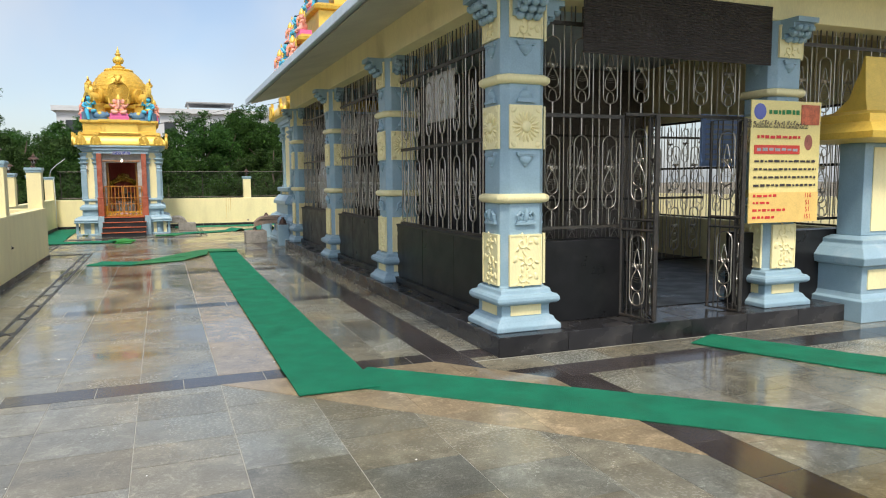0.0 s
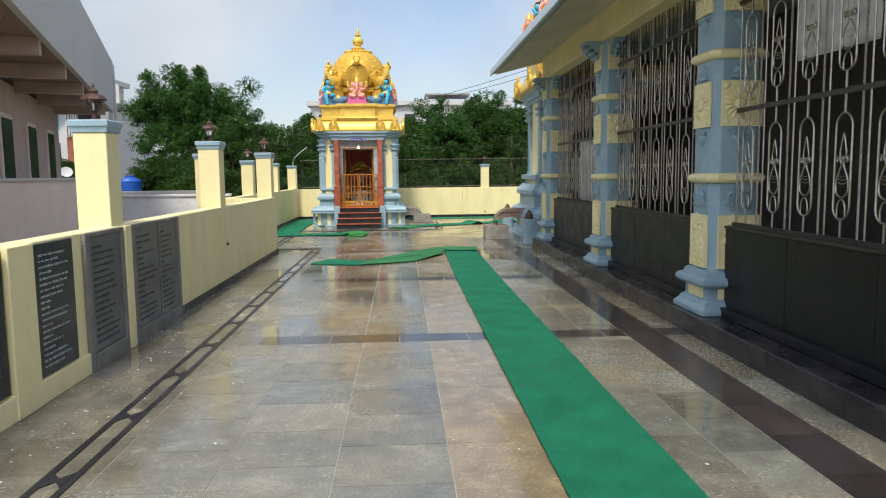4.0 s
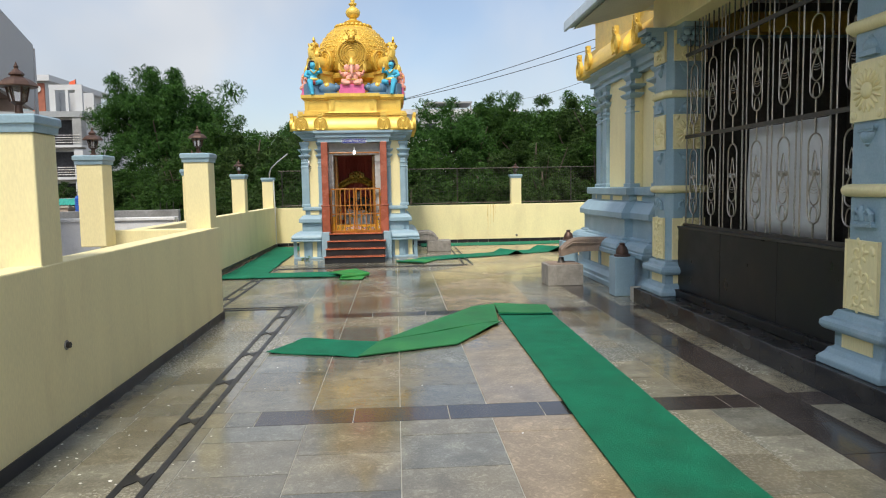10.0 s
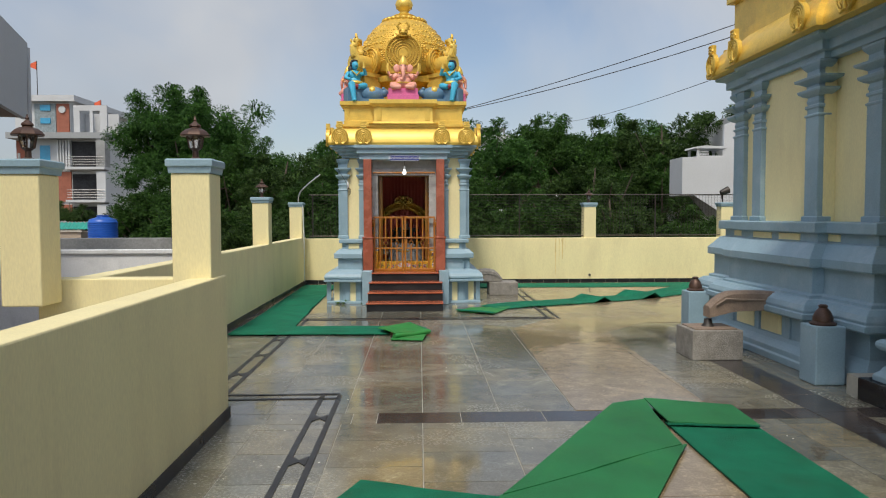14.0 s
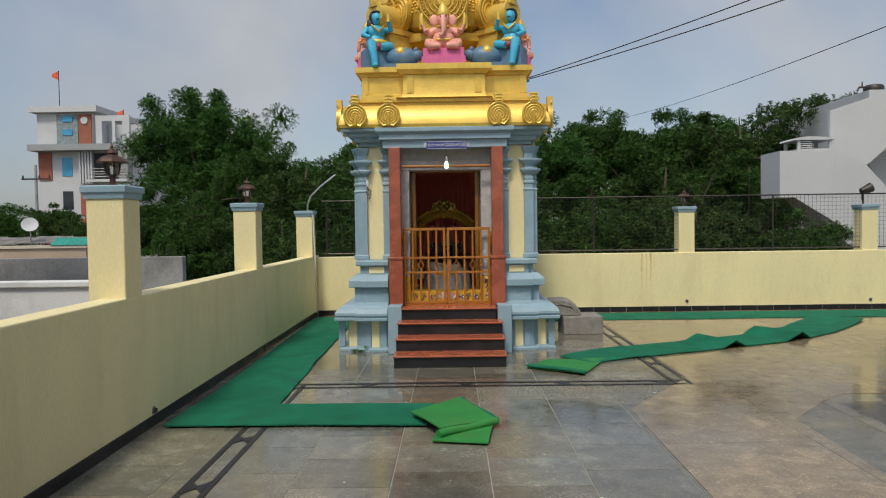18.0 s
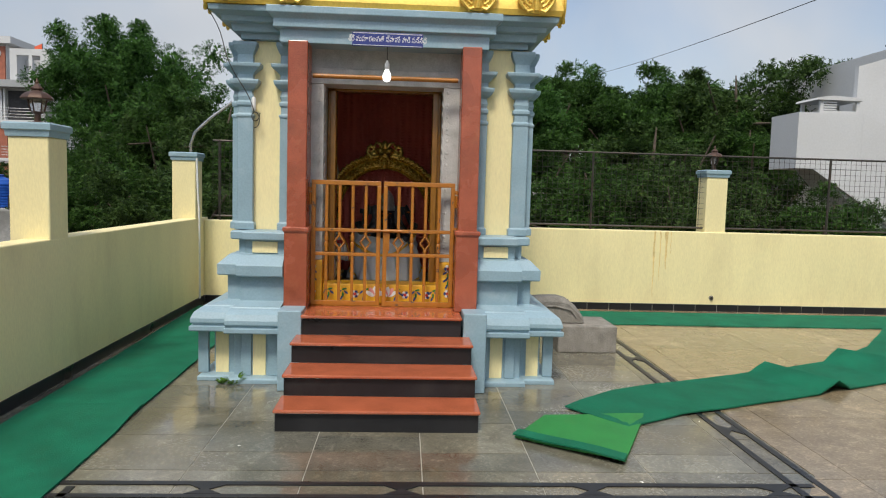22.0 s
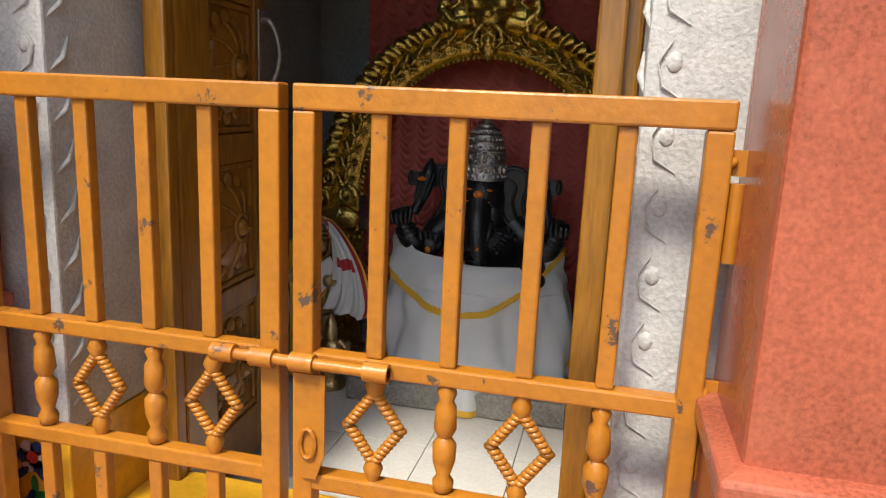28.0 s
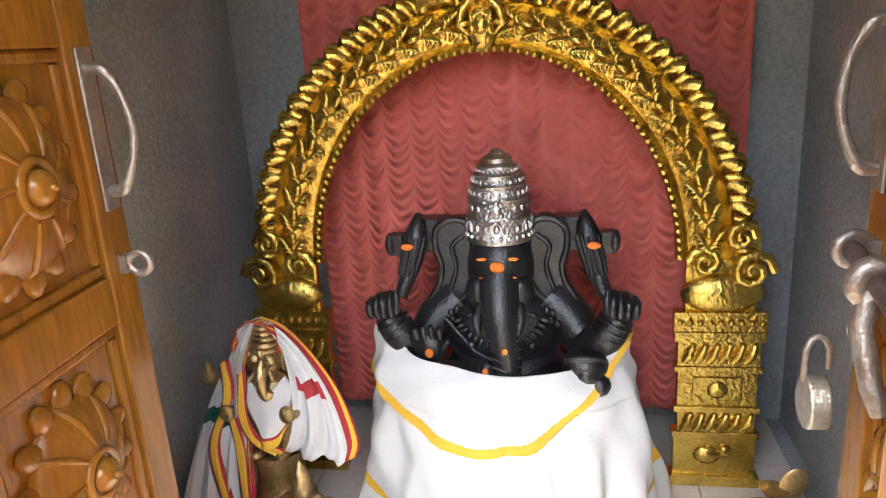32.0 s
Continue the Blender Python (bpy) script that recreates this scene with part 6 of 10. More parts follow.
def lotus_boss():
    """Carved oval lotus standing proud of a door panel, facing +x: a ridged dome on a leafy rim with a ringed knob."""
    g = Geo().ball((0.0, 0, 0), (0.044, 0.085, 0.118), seg=28, rows=16)
    for k in range(14):
        a = 2 * math.pi * (k + 0.5) / 14
        g.ball((0.004, 0.085 * math.cos(a), 0.12 * math.sin(a)), (0.012, 0.018, 0.026), rot=(math.degrees(a) - 90, 0, 0), seg=8, rows=6)
    for k in range(9):
        a = 2 * math.pi * k / 9 + 0.2
        pts = []
        for u in (0.38, 0.55, 0.72, 0.88, 1.0):
            t = a + 0.35 * (u - 0.38)
            pts.append((0.044 * math.sqrt(max(0.0, 1 - u * u)) + 0.001, 0.085 * u * math.cos(t), 0.118 * u * math.sin(t)))
        g.tube(pts, [0.003, 0.0045, 0.005, 0.005, 0.004], 6)
    g.tube([(0.042, 0.028 * math.cos(2 * math.pi * i / 18), 0.034 * math.sin(2 * math.pi * i / 18)) for i in range(18)], 0.0065, 8, closed=True)
    g.ball((0.044, 0, 0), (0.02, 0.021, 0.024), seg=14, rows=9).ball((0.064, 0, 0), (0.008, 0.006, 0.006), seg=8, rows=6)
    return g


ME_LOTUS = mesh_of("lotus", lotus_boss(), WOOD, smooth=60)


def door_leaf(name, x, y0, y1, face, angle):
    """A panelled door leaf standing open into the room; face +1 shows its carved side to +x."""
    d = thing(name, (x, y0, 0.63), "carved varnished wooden door leaf standing open", "door")
    T = 0.022
    L = y1 - y0
    for a, b in ((0, 0.075), (L - 0.075, L)):
        part("stile", Geo().box(x - T, x + T, y0 + a, y0 + b, 0.63, 2.55), WOOD, d, bevel=0.004)
    zs = [0.63, 0.79, 1.14, 1.21, 1.56, 1.64, 1.99, 2.07, 2.42, 2.55]
    for k in range(0, len(zs), 2):
        part("rail", Geo().box(x - T + 0.001, x + T - 0.001, y0 + 0.0755, y1 - 0.0755, zs[k], zs[k + 1]), WOOD, d, bevel=0.004)
    for k in range(1, len(zs) - 1, 2):
        part("panel", Geo().box(x - 0.005, x + 0.005, y0 + 0.075, y1 - 0.075, zs[k], zs[k + 1]), WOOD, d, "recessed carved panel")
        for a, b, c, e in ((y0 + 0.075, y1 - 0.075, zs[k], zs[k] + 0.02), (y0 + 0.075, y1 - 0.075, zs[k + 1] - 0.02, zs[k + 1]), (y0 + 0.075, y0 + 0.095, zs[k] + 0.021, zs[k + 1] - 0.021), (y1 - 0.095, y1 - 0.075, zs[k] + 0.021, zs[k + 1] - 0.021)):
            part("bead", Geo().box(x - 0.014, x + 0.014, a, b, c, e), WOOD, d, bevel=0.006)
        o = piece("lotus", ME_LOTUS, d, (x + face * 0.006, (y0 + y1) / 2, (zs[k] + zs[k + 1]) / 2), 0 if face > 0 else math.pi)
        o.scale = (1, 1.25, 1.05)
    hy = y1 - 0.035
    fx = x + face * T
    pl = part("handle_plate", Geo().box(min(fx, fx + face * 0.006), max(fx, fx + face * 0.006), hy - 0.02, hy + 0.02, 1.74, 1.99), CAST_STEEL, d, "steel handle plate", bevel=0.003)
    part("handle", Geo().tube(smooth_path([(fx + face * 0.006, hy, 1.77), (fx + face * 0.03, hy, 1.775), (fx + face * 0.05, hy + 0.004, 1.82), (fx + face * 0.056, hy + 0.008, 1.865), (fx + face * 0.048, hy + 0.004, 1.92), (fx + face * 0.03, hy, 1.955), (fx + face * 0.006, hy, 1.96)], 5), [0.0098 - 0.003 * math.sin(math.pi * i / 30) + 0.0018 * math.sin(3 * math.pi * i / 30) ** 2 for i in range(31)], 10), CAST_STEEL, d, "curved steel pull handle", smooth=60)
    d.rotation_euler = (0, 0, angle)
    return d, fx, hy


dl, fx, hy = door_leaf("door_leaf", -0.355, 25.56, 26.02, 1, radians(4))
part("bolt_staple", Geo().box(fx, fx + 0.012, hy - 0.01, hy + 0.01, 1.635, 1.665).tube([(fx + 0.012 + 0.018 * (1 - math.cos(a)), hy, 1.65 + 0.018 * math.sin(a)) for a in [2 * math.pi * k / 12 for k in range(12)]], 0.0065, 8, closed=True), CAST_STEEL, dl, "steel staple", smooth=60)
dr, fx, hy = door_leaf("door_leaf", 0.755, 25.56, 26.02, -1, radians(-4))
part("tower_bolt", Geo().tube([(fx - 0.03, hy - 0.02, 1.665), (fx - 0.022, hy - 0.24, 1.62)], 0.0125, 12), RUSTY_ROD, dr, "steel sliding bolt", smooth=60)
part("bolt_bracket", Geo().tube([(fx - 0.03 + 0.021 * math.cos(a), hy - 0.02, 1.665 + 0.021 * math.sin(a)) for a in [2 * math.pi * k / 14 for k in range(14)]], 0.008, 8, closed=True).box(fx - 0.02, fx, hy - 0.03, hy - 0.01, 1.65, 1.68), CAST_STEEL, dr, smooth=60)
part("bolt_bracket", Geo().tube([(fx - 0.026 + 0.023 * math.cos(a), hy - 0.10, 1.645 + 0.023 * math.sin(a)) for a in [2 * math.pi * k / 14 for k in range(14)]], 0.0145, 10, closed=True), CAST_STEEL, dr, smooth=60)
part("bolt_arm", Geo().tube([(fx - 0.03, hy - 0.10, 1.635), (fx - 0.04, hy - 0.11, 1.59), (fx - 0.03, hy - 0.14, 1.52), (fx - 0.02, hy - 0.15, 1.49)], [0.017, 0.015, 0.014, 0.012], 10), CAST_STEEL, dr, smooth=60)
part("hasp", Geo().box(fx - 0.02, fx, hy - 0.03, hy + 0.0, 1.53, 1.56).tube([(fx - 0.02, hy - 0.015 + 0.013 * math.cos(a), 1.545 + 0.013 * math.sin(a)) for a in [2 * math.pi * k / 12 for k in range(12)]], 0.005, 6, closed=True), CAST_STEEL, dr, smooth=60)
pad = thing("padlock", (0.706, 25.99, 1.40), "round steel padlock hanging open on the door", "padlock")
part("body", Geo().rings([[(xx, 25.988 + 0.038 * math.cos(t), 1.425 + 0.040 * math.sin(t)) for t in [2 * math.pi * i / 28 for i in range(28)]] for xx in (0.692, 0.722)]), CAST_STEEL, pad, bevel=0.004)
part("shackle", Geo().tube([(0.690, 25.988, 1.46), (0.690, 25.988, 1.51), (0.697, 25.988, 1.525), (0.706, 25.988, 1.53), (0.715, 25.988, 1.525), (0.722, 25.988, 1.51), (0.722, 25.988, 1.48)], 0.005, 8), CAST_STEEL, pad, smooth=60)

# rod, bulb, name board over the doorway
part("door_rod", Geo().tube([(-0.44, 25.0, 2.665), (0.82, 25.0, 2.665)], 0.02, 10), GATE_PAINT, shrine, "orange-brown rod across the doorway", smooth=60)
GLOW = bpy.data.materials.new("bulb_glow")
GLOW.use_nodes = True
gb = GLOW.node_tree.nodes["Principled BSDF"]
gb.inputs["Base Color"].default_value = (0.9, 0.9, 0.88, 1)
gb.inputs["Emission Color"].default_value = (1, 0.97, 0.9, 1)
gb.inputs["Emission Strength"].default_value = 3.0
bulb = thing("light_bulb", (0.2, 24.9, 2.62), "lit white bulb hanging before the doorway", "light bulb")
part("glass", Geo().lathe(0.2, 24.9, [(0.004, 2.62), (0.026, 2.628), (0.036, 2.655), (0.034, 2.68), (0.02, 2.71), (0.016, 2.725)], 16), GLOW, bulb, "glowing bulb", smooth=60)
part("holder", Geo().lathe(0.2, 24.9, [(0.018, 2.722), (0.021, 2.73), (0.021, 2.77), (0.012, 2.785), (0.005, 2.80)], 14), WHITE_PAINT, bulb, "white holder", smooth=40)
part("cord", Geo().tube([(0.2, 24.9, 2.80), (0.2, 24.9, 2.93)], 0.004, 6), IRON, bulb)
SIGN_BLUE = mat("sign_blue", (0.025, 0.04, 0.22), 0.4, var=0.06)
sign = thing("name_board", (0.2, 24.76, 2.88), "small blue name board with white lettering", "sign")
part("board", Geo().box(-0.09, 0.50, 24.755, 24.768, 2.885, 3.0), SIGN_BLUE, sign, bevel=0.003)
part("border", Geo().box(-0.082, 0.492, 24.7525, 24.7545, 2.892, 2.896).box(-0.082, 0.492, 24.7525, 24.7545, 2.989, 2.993), WHITE_PAINT, sign)


def lettering(text, size, at, parent, material, rot=(90, 0, 0), align="CENTER", name="lettering", squeeze=1.0):
    """Writing as a thin mesh in the built-in font."""
    cu = bpy.data.curves.new(name, "FONT")
    cu.body, cu.size, cu.align_x, cu.extrude = text, size, align, 0.0008
    cu.resolution_u = 2
    tmp = bpy.data.objects.new(name, cu)
    scene.collection.objects.link(tmp)
    me = bpy.data.meshes.new_from_object(tmp.evaluated_get(bpy.context.evaluated_depsgraph_get()))
    bpy.data.objects.remove(tmp)
    me.materials.append(material)
    ob = new(name, me)
    org = ORIGIN.get(parent.name, (0, 0, 0))
    ob.parent = parent
    ob.matrix_basis = Matrix.Translation(Vector(at) - Vector(org)) @ Euler([radians(a) for a in rot]).to_matrix().to_4x4() @ Matrix.Diagonal((squeeze, 1, 1, 1))
    return ob


lettering("శ్రీ మహాగణపతి స్వామి వారి సన్నిధి", 0.062, (0.205, 24.7535, 2.925), sign, WHITE_PAINT, squeeze=0.72)


# ---------------------------------------------------------------- inside the shrine
RX0, RX1, RY0, RY1, RZ0, RZ1 = -0.78, 1.09, 25.52, 27.38, 0.60, 2.9
part("room_wall", Geo().box(RX0 - 0.02, RX0, RY0, RY1, RZ0, RZ1), CONCRETE, shrine, "rough grey plaster wall")
part("room_wall", Geo().box(RX1, RX1 + 0.02, RY0, RY1, RZ0, RZ1), CONCRETE, shrine, "rough grey plaster wall")
part("room_wall", Geo().box(RX0, RX1, RY1, RY1 + 0.02, RZ0, RZ1), CONCRETE, shrine, "rough grey plaster wall")
part("room_wall", Geo().box(RX0, -0.535, RY0 - 0.02, RY0, RZ0, RZ1).box(0.875, RX1, RY0 - 0.02, RY0, RZ0, RZ1), CONCRETE, shrine, "rough grey plaster wall")
part("room_ceiling", Geo().box(RX0, RX1, RY0, RY1, RZ1, RZ1 + 0.05), CONCRETE, shrine)
mt = mesh_of("floor_tile", Geo().rings([ring_rect(0.0015, 0.2985, 0.0015, 0.2985, 0.598), ring_rect(0.0015, 0.2985, 0.0015, 0.2985, 0.6055), ring_rect(0.004, 0.296, 0.004, 0.296, 0.607)]), MARBLE)
for i in range(6):
    for k in range(6):
        piece("floor_tile", mt, shrine, (RX0 + 0.02 + 0.3 * i, RY0 + 0.06 + 0.3 * k, 0))

# red curtain with rows of ruched scallops
CURTAIN = bpy.data.materials.new("red_ruched_curtain")
CURTAIN.use_nodes = True
n, l = CURTAIN.node_tree.nodes, CURTAIN.node_tree.links
cb = n["Principled BSDF"]
cb.inputs["Roughness"].default_value, cb.inputs["Sheen Weight"].default_value = 0.6, 0.1
cb.inputs["Base Color"].default_value = (0.58, 0.115, 0.09, 1)
tc, sep = n.new("ShaderNodeTexCoord"), n.new("ShaderNodeSeparateXYZ")
l.new(tc.outputs["Object"], sep.inputs[0])


def math_node(op, a, b=0.0):
    m = n.new("ShaderNodeMath")
    m.operation = op
    for i, v in enumerate((a, b)):
        if isinstance(v, (int, float)):
            m.inputs[i].default_value = v
        else:
            l.new(v, m.inputs[i])
    return m.outputs[0]


cu_u = math_node("SUBTRACT", math_node("FRACT", math_node("DIVIDE", sep.outputs[0], 0.085)), 0.5)
cu_n = n.new("ShaderNodeTexNoise")
cu_n.inputs["Scale"].default_value = 14
l.new(tc.outputs["Object"], cu_n.inputs["Vector"])
cu_v = math_node("ADD", math_node("SUBTRACT", math_node("DIVIDE", sep.outputs[2], 0.036), math_node("MULTIPLY", math_node("MULTIPLY", cu_u, cu_u), 4.4)), math_node("MULTIPLY", cu_n.outputs["Fac"], 1.0))
cu_h = math_node("MULTIPLY", math_node("SINE", math_node("MULTIPLY", cu_v, 6.283)), math_node("SUBTRACT", 0.5, math_node("ABSOLUTE", cu_u)))
bmp = n.new("ShaderNodeBump")
bmp.inputs["Strength"].default_value, bmp.inputs["Distance"].default_value = 0.9, 0.012
l.new(cu_h, bmp.inputs["Height"])
l.new(bmp.outputs[0], cb.inputs["Normal"])
rows = []
for k in range(61):
    z = 0.72 + 2.1 * k / 60
    rows.append([(-0.47 + 1.36 * i / 140, 27.22 + 0.006 * math.sin(2 * math.pi * i / 8.0) + 0.012 * math.sin(i * 0.19 + 0.2 * math.sin(k * 0.2)), z) for i in range(141)])
g = Geo()
g.rings(rows, caps=False, closed=False)
cur = solo("curtain", g, CURTAIN, "red ruched curtain hanging behind the idol", "curtain", smooth=80, at=(0.2, 27.3, 0.7))
md = cur.modifiers.new("thickness", "SOLIDIFY")
md.thickness = 0.004

# gilt arch
AX, AY = 0.135, 27.0
arch = thing("ornate_arch", (AX, AY, 0.607), "tall embossed gilt arch with scrolls and flame border", "arch")


def el(a, b, t):
    return AX + a * math.cos(t), 1.33 + b * math.sin(t)


def band(prof, n=72):
    """Sweeps (share across the band, forward) from one spring to the other."""
    rings = []
    for i in range(n + 1):
        t = math.pi * i / n
        ring = []
        for u, f in prof:
            x, z = el(0.52 + 0.16 * u, 0.60 + 0.135 * u, t)
            ring.append((x, AY - f, z))
        rings.append(ring)
    return Geo().rings(rings)


part("arch_band", band([(0, 0), (0, 0.03), (0.1, 0.045), (0.2, 0.03), (0.3, 0.038), (0.55, 0.055), (0.8, 0.038), (0.86, 0.03), (0.93, 0.045), (1.0, 0.03), (1.0, 0)]), BRASS, arch, "embossed brass arch band", smooth=40)
mb = mesh_of("bead", Geo().ball((0, 0, 0), (0.013, 0.013, 0.010), seg=8, rows=6), BRASS, smooth=60)
for i in range(76):
    t = math.pi * (i + 0.5) / 76
    x, z = el(0.528, 0.607, t)
    b = piece("bead", mb, arch, (x, AY - 0.042, z))
    b.rotation_euler = (0, -t + 0.5, 0)
lg = Geo()
for s in (-1, 1):
    for k in range(4):
        lg.tube([(0.0, -0.0, 0.0), (s * (0.012 + 0.006 * k), -0.014, 0.012 + 0.012 * k), (s * (0.026 + 0.004 * k), -0.012, 0.008 + 0.014 * k), (s * (0.03 + 0.005 * k), -0.006, -0.004 + 0.012 * k)], [0.006, 0.006, 0.005, 0.003], 6)
lg.ball((0, -0.006, 0.05), (0.012, 0.012, 0.022), seg=8, rows=6)
ml = mesh_of("leaf_scroll", lg, BRASS, smooth=60)
for i in range(28):
    t = math.pi * (i + 0.5) / 28
    x, z = el(0.52 + 0.085, 0.60 + 0.075, t)
    b = piece("leaf_scroll", ml, arch, (x, AY - 0.05, z))
    b.rotation_euler = (0, -t + (0 if i < 14 else math.pi), 0)
fg = Geo()
fg.tube([(0, 0, -0.005), (0.005, -0.008, 0.02), (0.022, -0.014, 0.038), (0.034, -0.012, 0.03), (0.03, -0.01, 0.018)], [0.016, 0.021, 0.019, 0.013, 0.008], 8)
fg.tube([(-0.018, 0, -0.005), (-0.014, -0.006, 0.022), (0.0, -0.01, 0.048), (0.012, -0.008, 0.056)], [0.012, 0.014, 0.012, 0.006], 8)
mf = mesh_of("flame", fg, BRASS, smooth=60)
for i in range(38):
    t = math.pi * (i + 0.5) / 38
    x, z = el(0.685, 0.737, t)
    b = piece("flame", mf, arch, (x, AY - 0.012, z))
    b.rotation_euler = (0, math.pi / 2 - t, 0)
    b.scale = (1.15 if i < 19 else -1.15, 1.15, 1.0)
for s in (-1, 1):
    px = AX + s * 0.648
    courses = ((0.607, 0.64, 0.132, 0.05), (0.642, 0.77, 0.118, 0.035), (0.772, 0.79, 0.125, 0.045), (0.792, 0.855, 0.11, 0.04), (0.857, 0.875, 0.122, 0.045), (0.877, 0.985, 0.112, 0.035), (0.987, 1.005, 0.124, 0.045), (1.007, 1.085, 0.115, 0.04), (1.087, 1.115, 0.126, 0.048), (1.117, 1.175, 0.128, 0.042))
    shaft = Geo().rings([[(px - w, AY - d, z), (px + w, AY - d, z), (px + w, AY, z), (px - w, AY, z)] for z0, z1, w, d in courses for z in (z0, z1)])
    pil = part("pillar", shaft, BRASS, arch, "embossed brass pillar", bevel=0.004)
    for row, (z, nn) in enumerate(((0.823, 6), (1.046, 6))):
        for k in range(nn):
            x = px - 0.085 + 0.034 * k
            part("gadroon", Geo().tube([(x - 0.012, AY - 0.042, z - 0.025), (x + 0.002, AY - 0.05, z), (x + 0.014, AY - 0.042, z + 0.027)], [0.01, 0.014, 0.01], 8), BRASS, pil, smooth=60)
    part("relief_panel", Geo().box(px - 0.07, px + 0.07, AY - 0.042, AY - 0.034, 0.895, 0.97), BRASS, pil, bevel=0.004)
    part("relief_boss", Geo().ball((px, AY - 0.042, 0.932), (0.03, 0.012, 0.028), seg=10, rows=6), BRASS, pil, smooth=45)
    part("relief_beast", Geo().ball((px - 0.02, AY - 0.038, 0.71), (0.04, 0.014, 0.03), seg=10, rows=6).ball((px + 0.03, AY - 0.038, 0.725), (0.02, 0.014, 0.02), seg=8, rows=6), BRASS, pil, smooth=45)
    for k in range(9):
        part("stud", Geo().ball((px - 0.112 + 0.028 * k, AY - 0.046, 1.145), (0.009, 0.009, 0.009), seg=8, rows=5), BRASS, pil, smooth=60)
    cap = part("scroll_capital", Geo().ball((px, AY - 0.03, 1.23), (0.115, 0.035, 0.06), seg=14, rows=8), BRASS, arch, "scrolled capital", smooth=50)
    for (cx, cz, r0, turn) in ((px + s * 0.075, 1.30, 0.058, s), (px - s * 0.05, 1.33, 0.045, -s), (px + s * 0.04, 1.40, 0.04, s)):
        part("scroll", Geo().tube([(cx + turn * (r0 * (1 - k / 16)) * math.cos(k * 0.75), AY - 0.045 - 0.001 * k, cz + (r0 * (1 - k / 16)) * math.sin(k * 0.75)) for k in range(15)], [0.016 * (1 - k / 26) for k in range(15)], 8), BRASS, cap, smooth=60)
    part("capital_block", Geo().box(px - 0.1, px + 0.1, AY - 0.03, AY, 1.17, 1.42), BRASS, cap, bevel=0.01)
mask = part("lion_mask", Geo().ball((AX, AY - 0.05, 2.11), (0.075, 0.05, 0.06), seg=16, rows=9), BRASS, arch, "lion mask crest", smooth=60)
for s in (-1, 1):
    part("eye", Geo().ball((AX + s * 0.055, AY - 0.08, 2.145), (0.042, 0.03, 0.032), seg=12, rows=8), BRASS, mask, smooth=60)
    for k in range(6):
        a = radians(-70 + 45 * k)
        part("curl", Geo().ball((AX + s * (0.135 + 0.055 * math.cos(a)), AY - 0.05, 2.125 + 0.07 * math.sin(a)), (0.021, 0.018, 0.028), rot=(0, s * (90 - math.degrees(a)), 0), seg=10, rows=7), BRASS, mask, smooth=60)
    part("cheek", Geo().ball((AX + s * 0.125, AY - 0.04, 2.10), (0.055, 0.03, 0.055), seg=14, rows=8), BRASS, mask, smooth=60)
    part("horn", Geo().tube([(AX + s * 0.08, AY - 0.05, 2.08), (AX + s * 0.15, AY - 0.05, 2.07), (AX + s * 0.2, AY - 0.045, 2.12), (AX + s * 0.185, AY - 0.045, 2.18), (AX + s * 0.14, AY - 0.05, 2.185), (AX + s * 0.125, AY - 0.05, 2.145), (AX + s * 0.15, AY - 0.055, 2.125)], [0.026, 0.026, 0.024, 0.021, 0.018, 0.014, 0.008], 8), BRASS, mask, smooth=60)
    part("crest_curl", Geo().tube([(AX + s * 0.03, AY - 0.05, 2.17), (AX + s * 0.06, AY - 0.05, 2.22), (AX + s * 0.1, AY - 0.05, 2.235), (AX + s * 0.11, AY - 0.05, 2.205)], [0.026, 0.024, 0.018, 0.008], 8), BRASS, mask, smooth=60)
    part("whisker", Geo().tube([(AX + s * 0.02, AY - 0.06, 2.07), (AX + s * 0.05, AY - 0.06, 2.04), (AX + s * 0.06, AY - 0.058, 2.0), (AX + s * 0.035, AY - 0.055, 1.975)], [0.014, 0.014, 0.011, 0.006], 8), BRASS, mask, smooth=60)
part("topknot", Geo().ball((AX, AY - 0.05, 2.2), (0.045, 0.035, 0.06), seg=12, rows=8), BRASS, mask, smooth=60)
part("nose", Geo().ball((AX, AY - 0.09, 2.105), (0.03, 0.03, 0.022), seg=10, rows=7), BRASS, mask, smooth=60)
part("pendant", Geo().ball((AX, AY - 0.04, 2.0), (0.045, 0.03, 0.075), seg=14, rows=8).ball((AX, AY - 0.068, 2.0), (0.022, 0.014, 0.026), seg=10, rows=6).tube([(AX, AY - 0.04, 1.95), (AX, AY - 0.035, 1.915)], [0.02, 0.004], 8), BRASS, arch, "shield pendant", smooth=60)

# pedestal
solo("pedestal", Geo().box(-0.26, 0.58, 26.45, 26.95, 0.607, 0.70), ROUGH_STONE, "low grey stone plinth under the idol", "plinth", bevel=0.01)

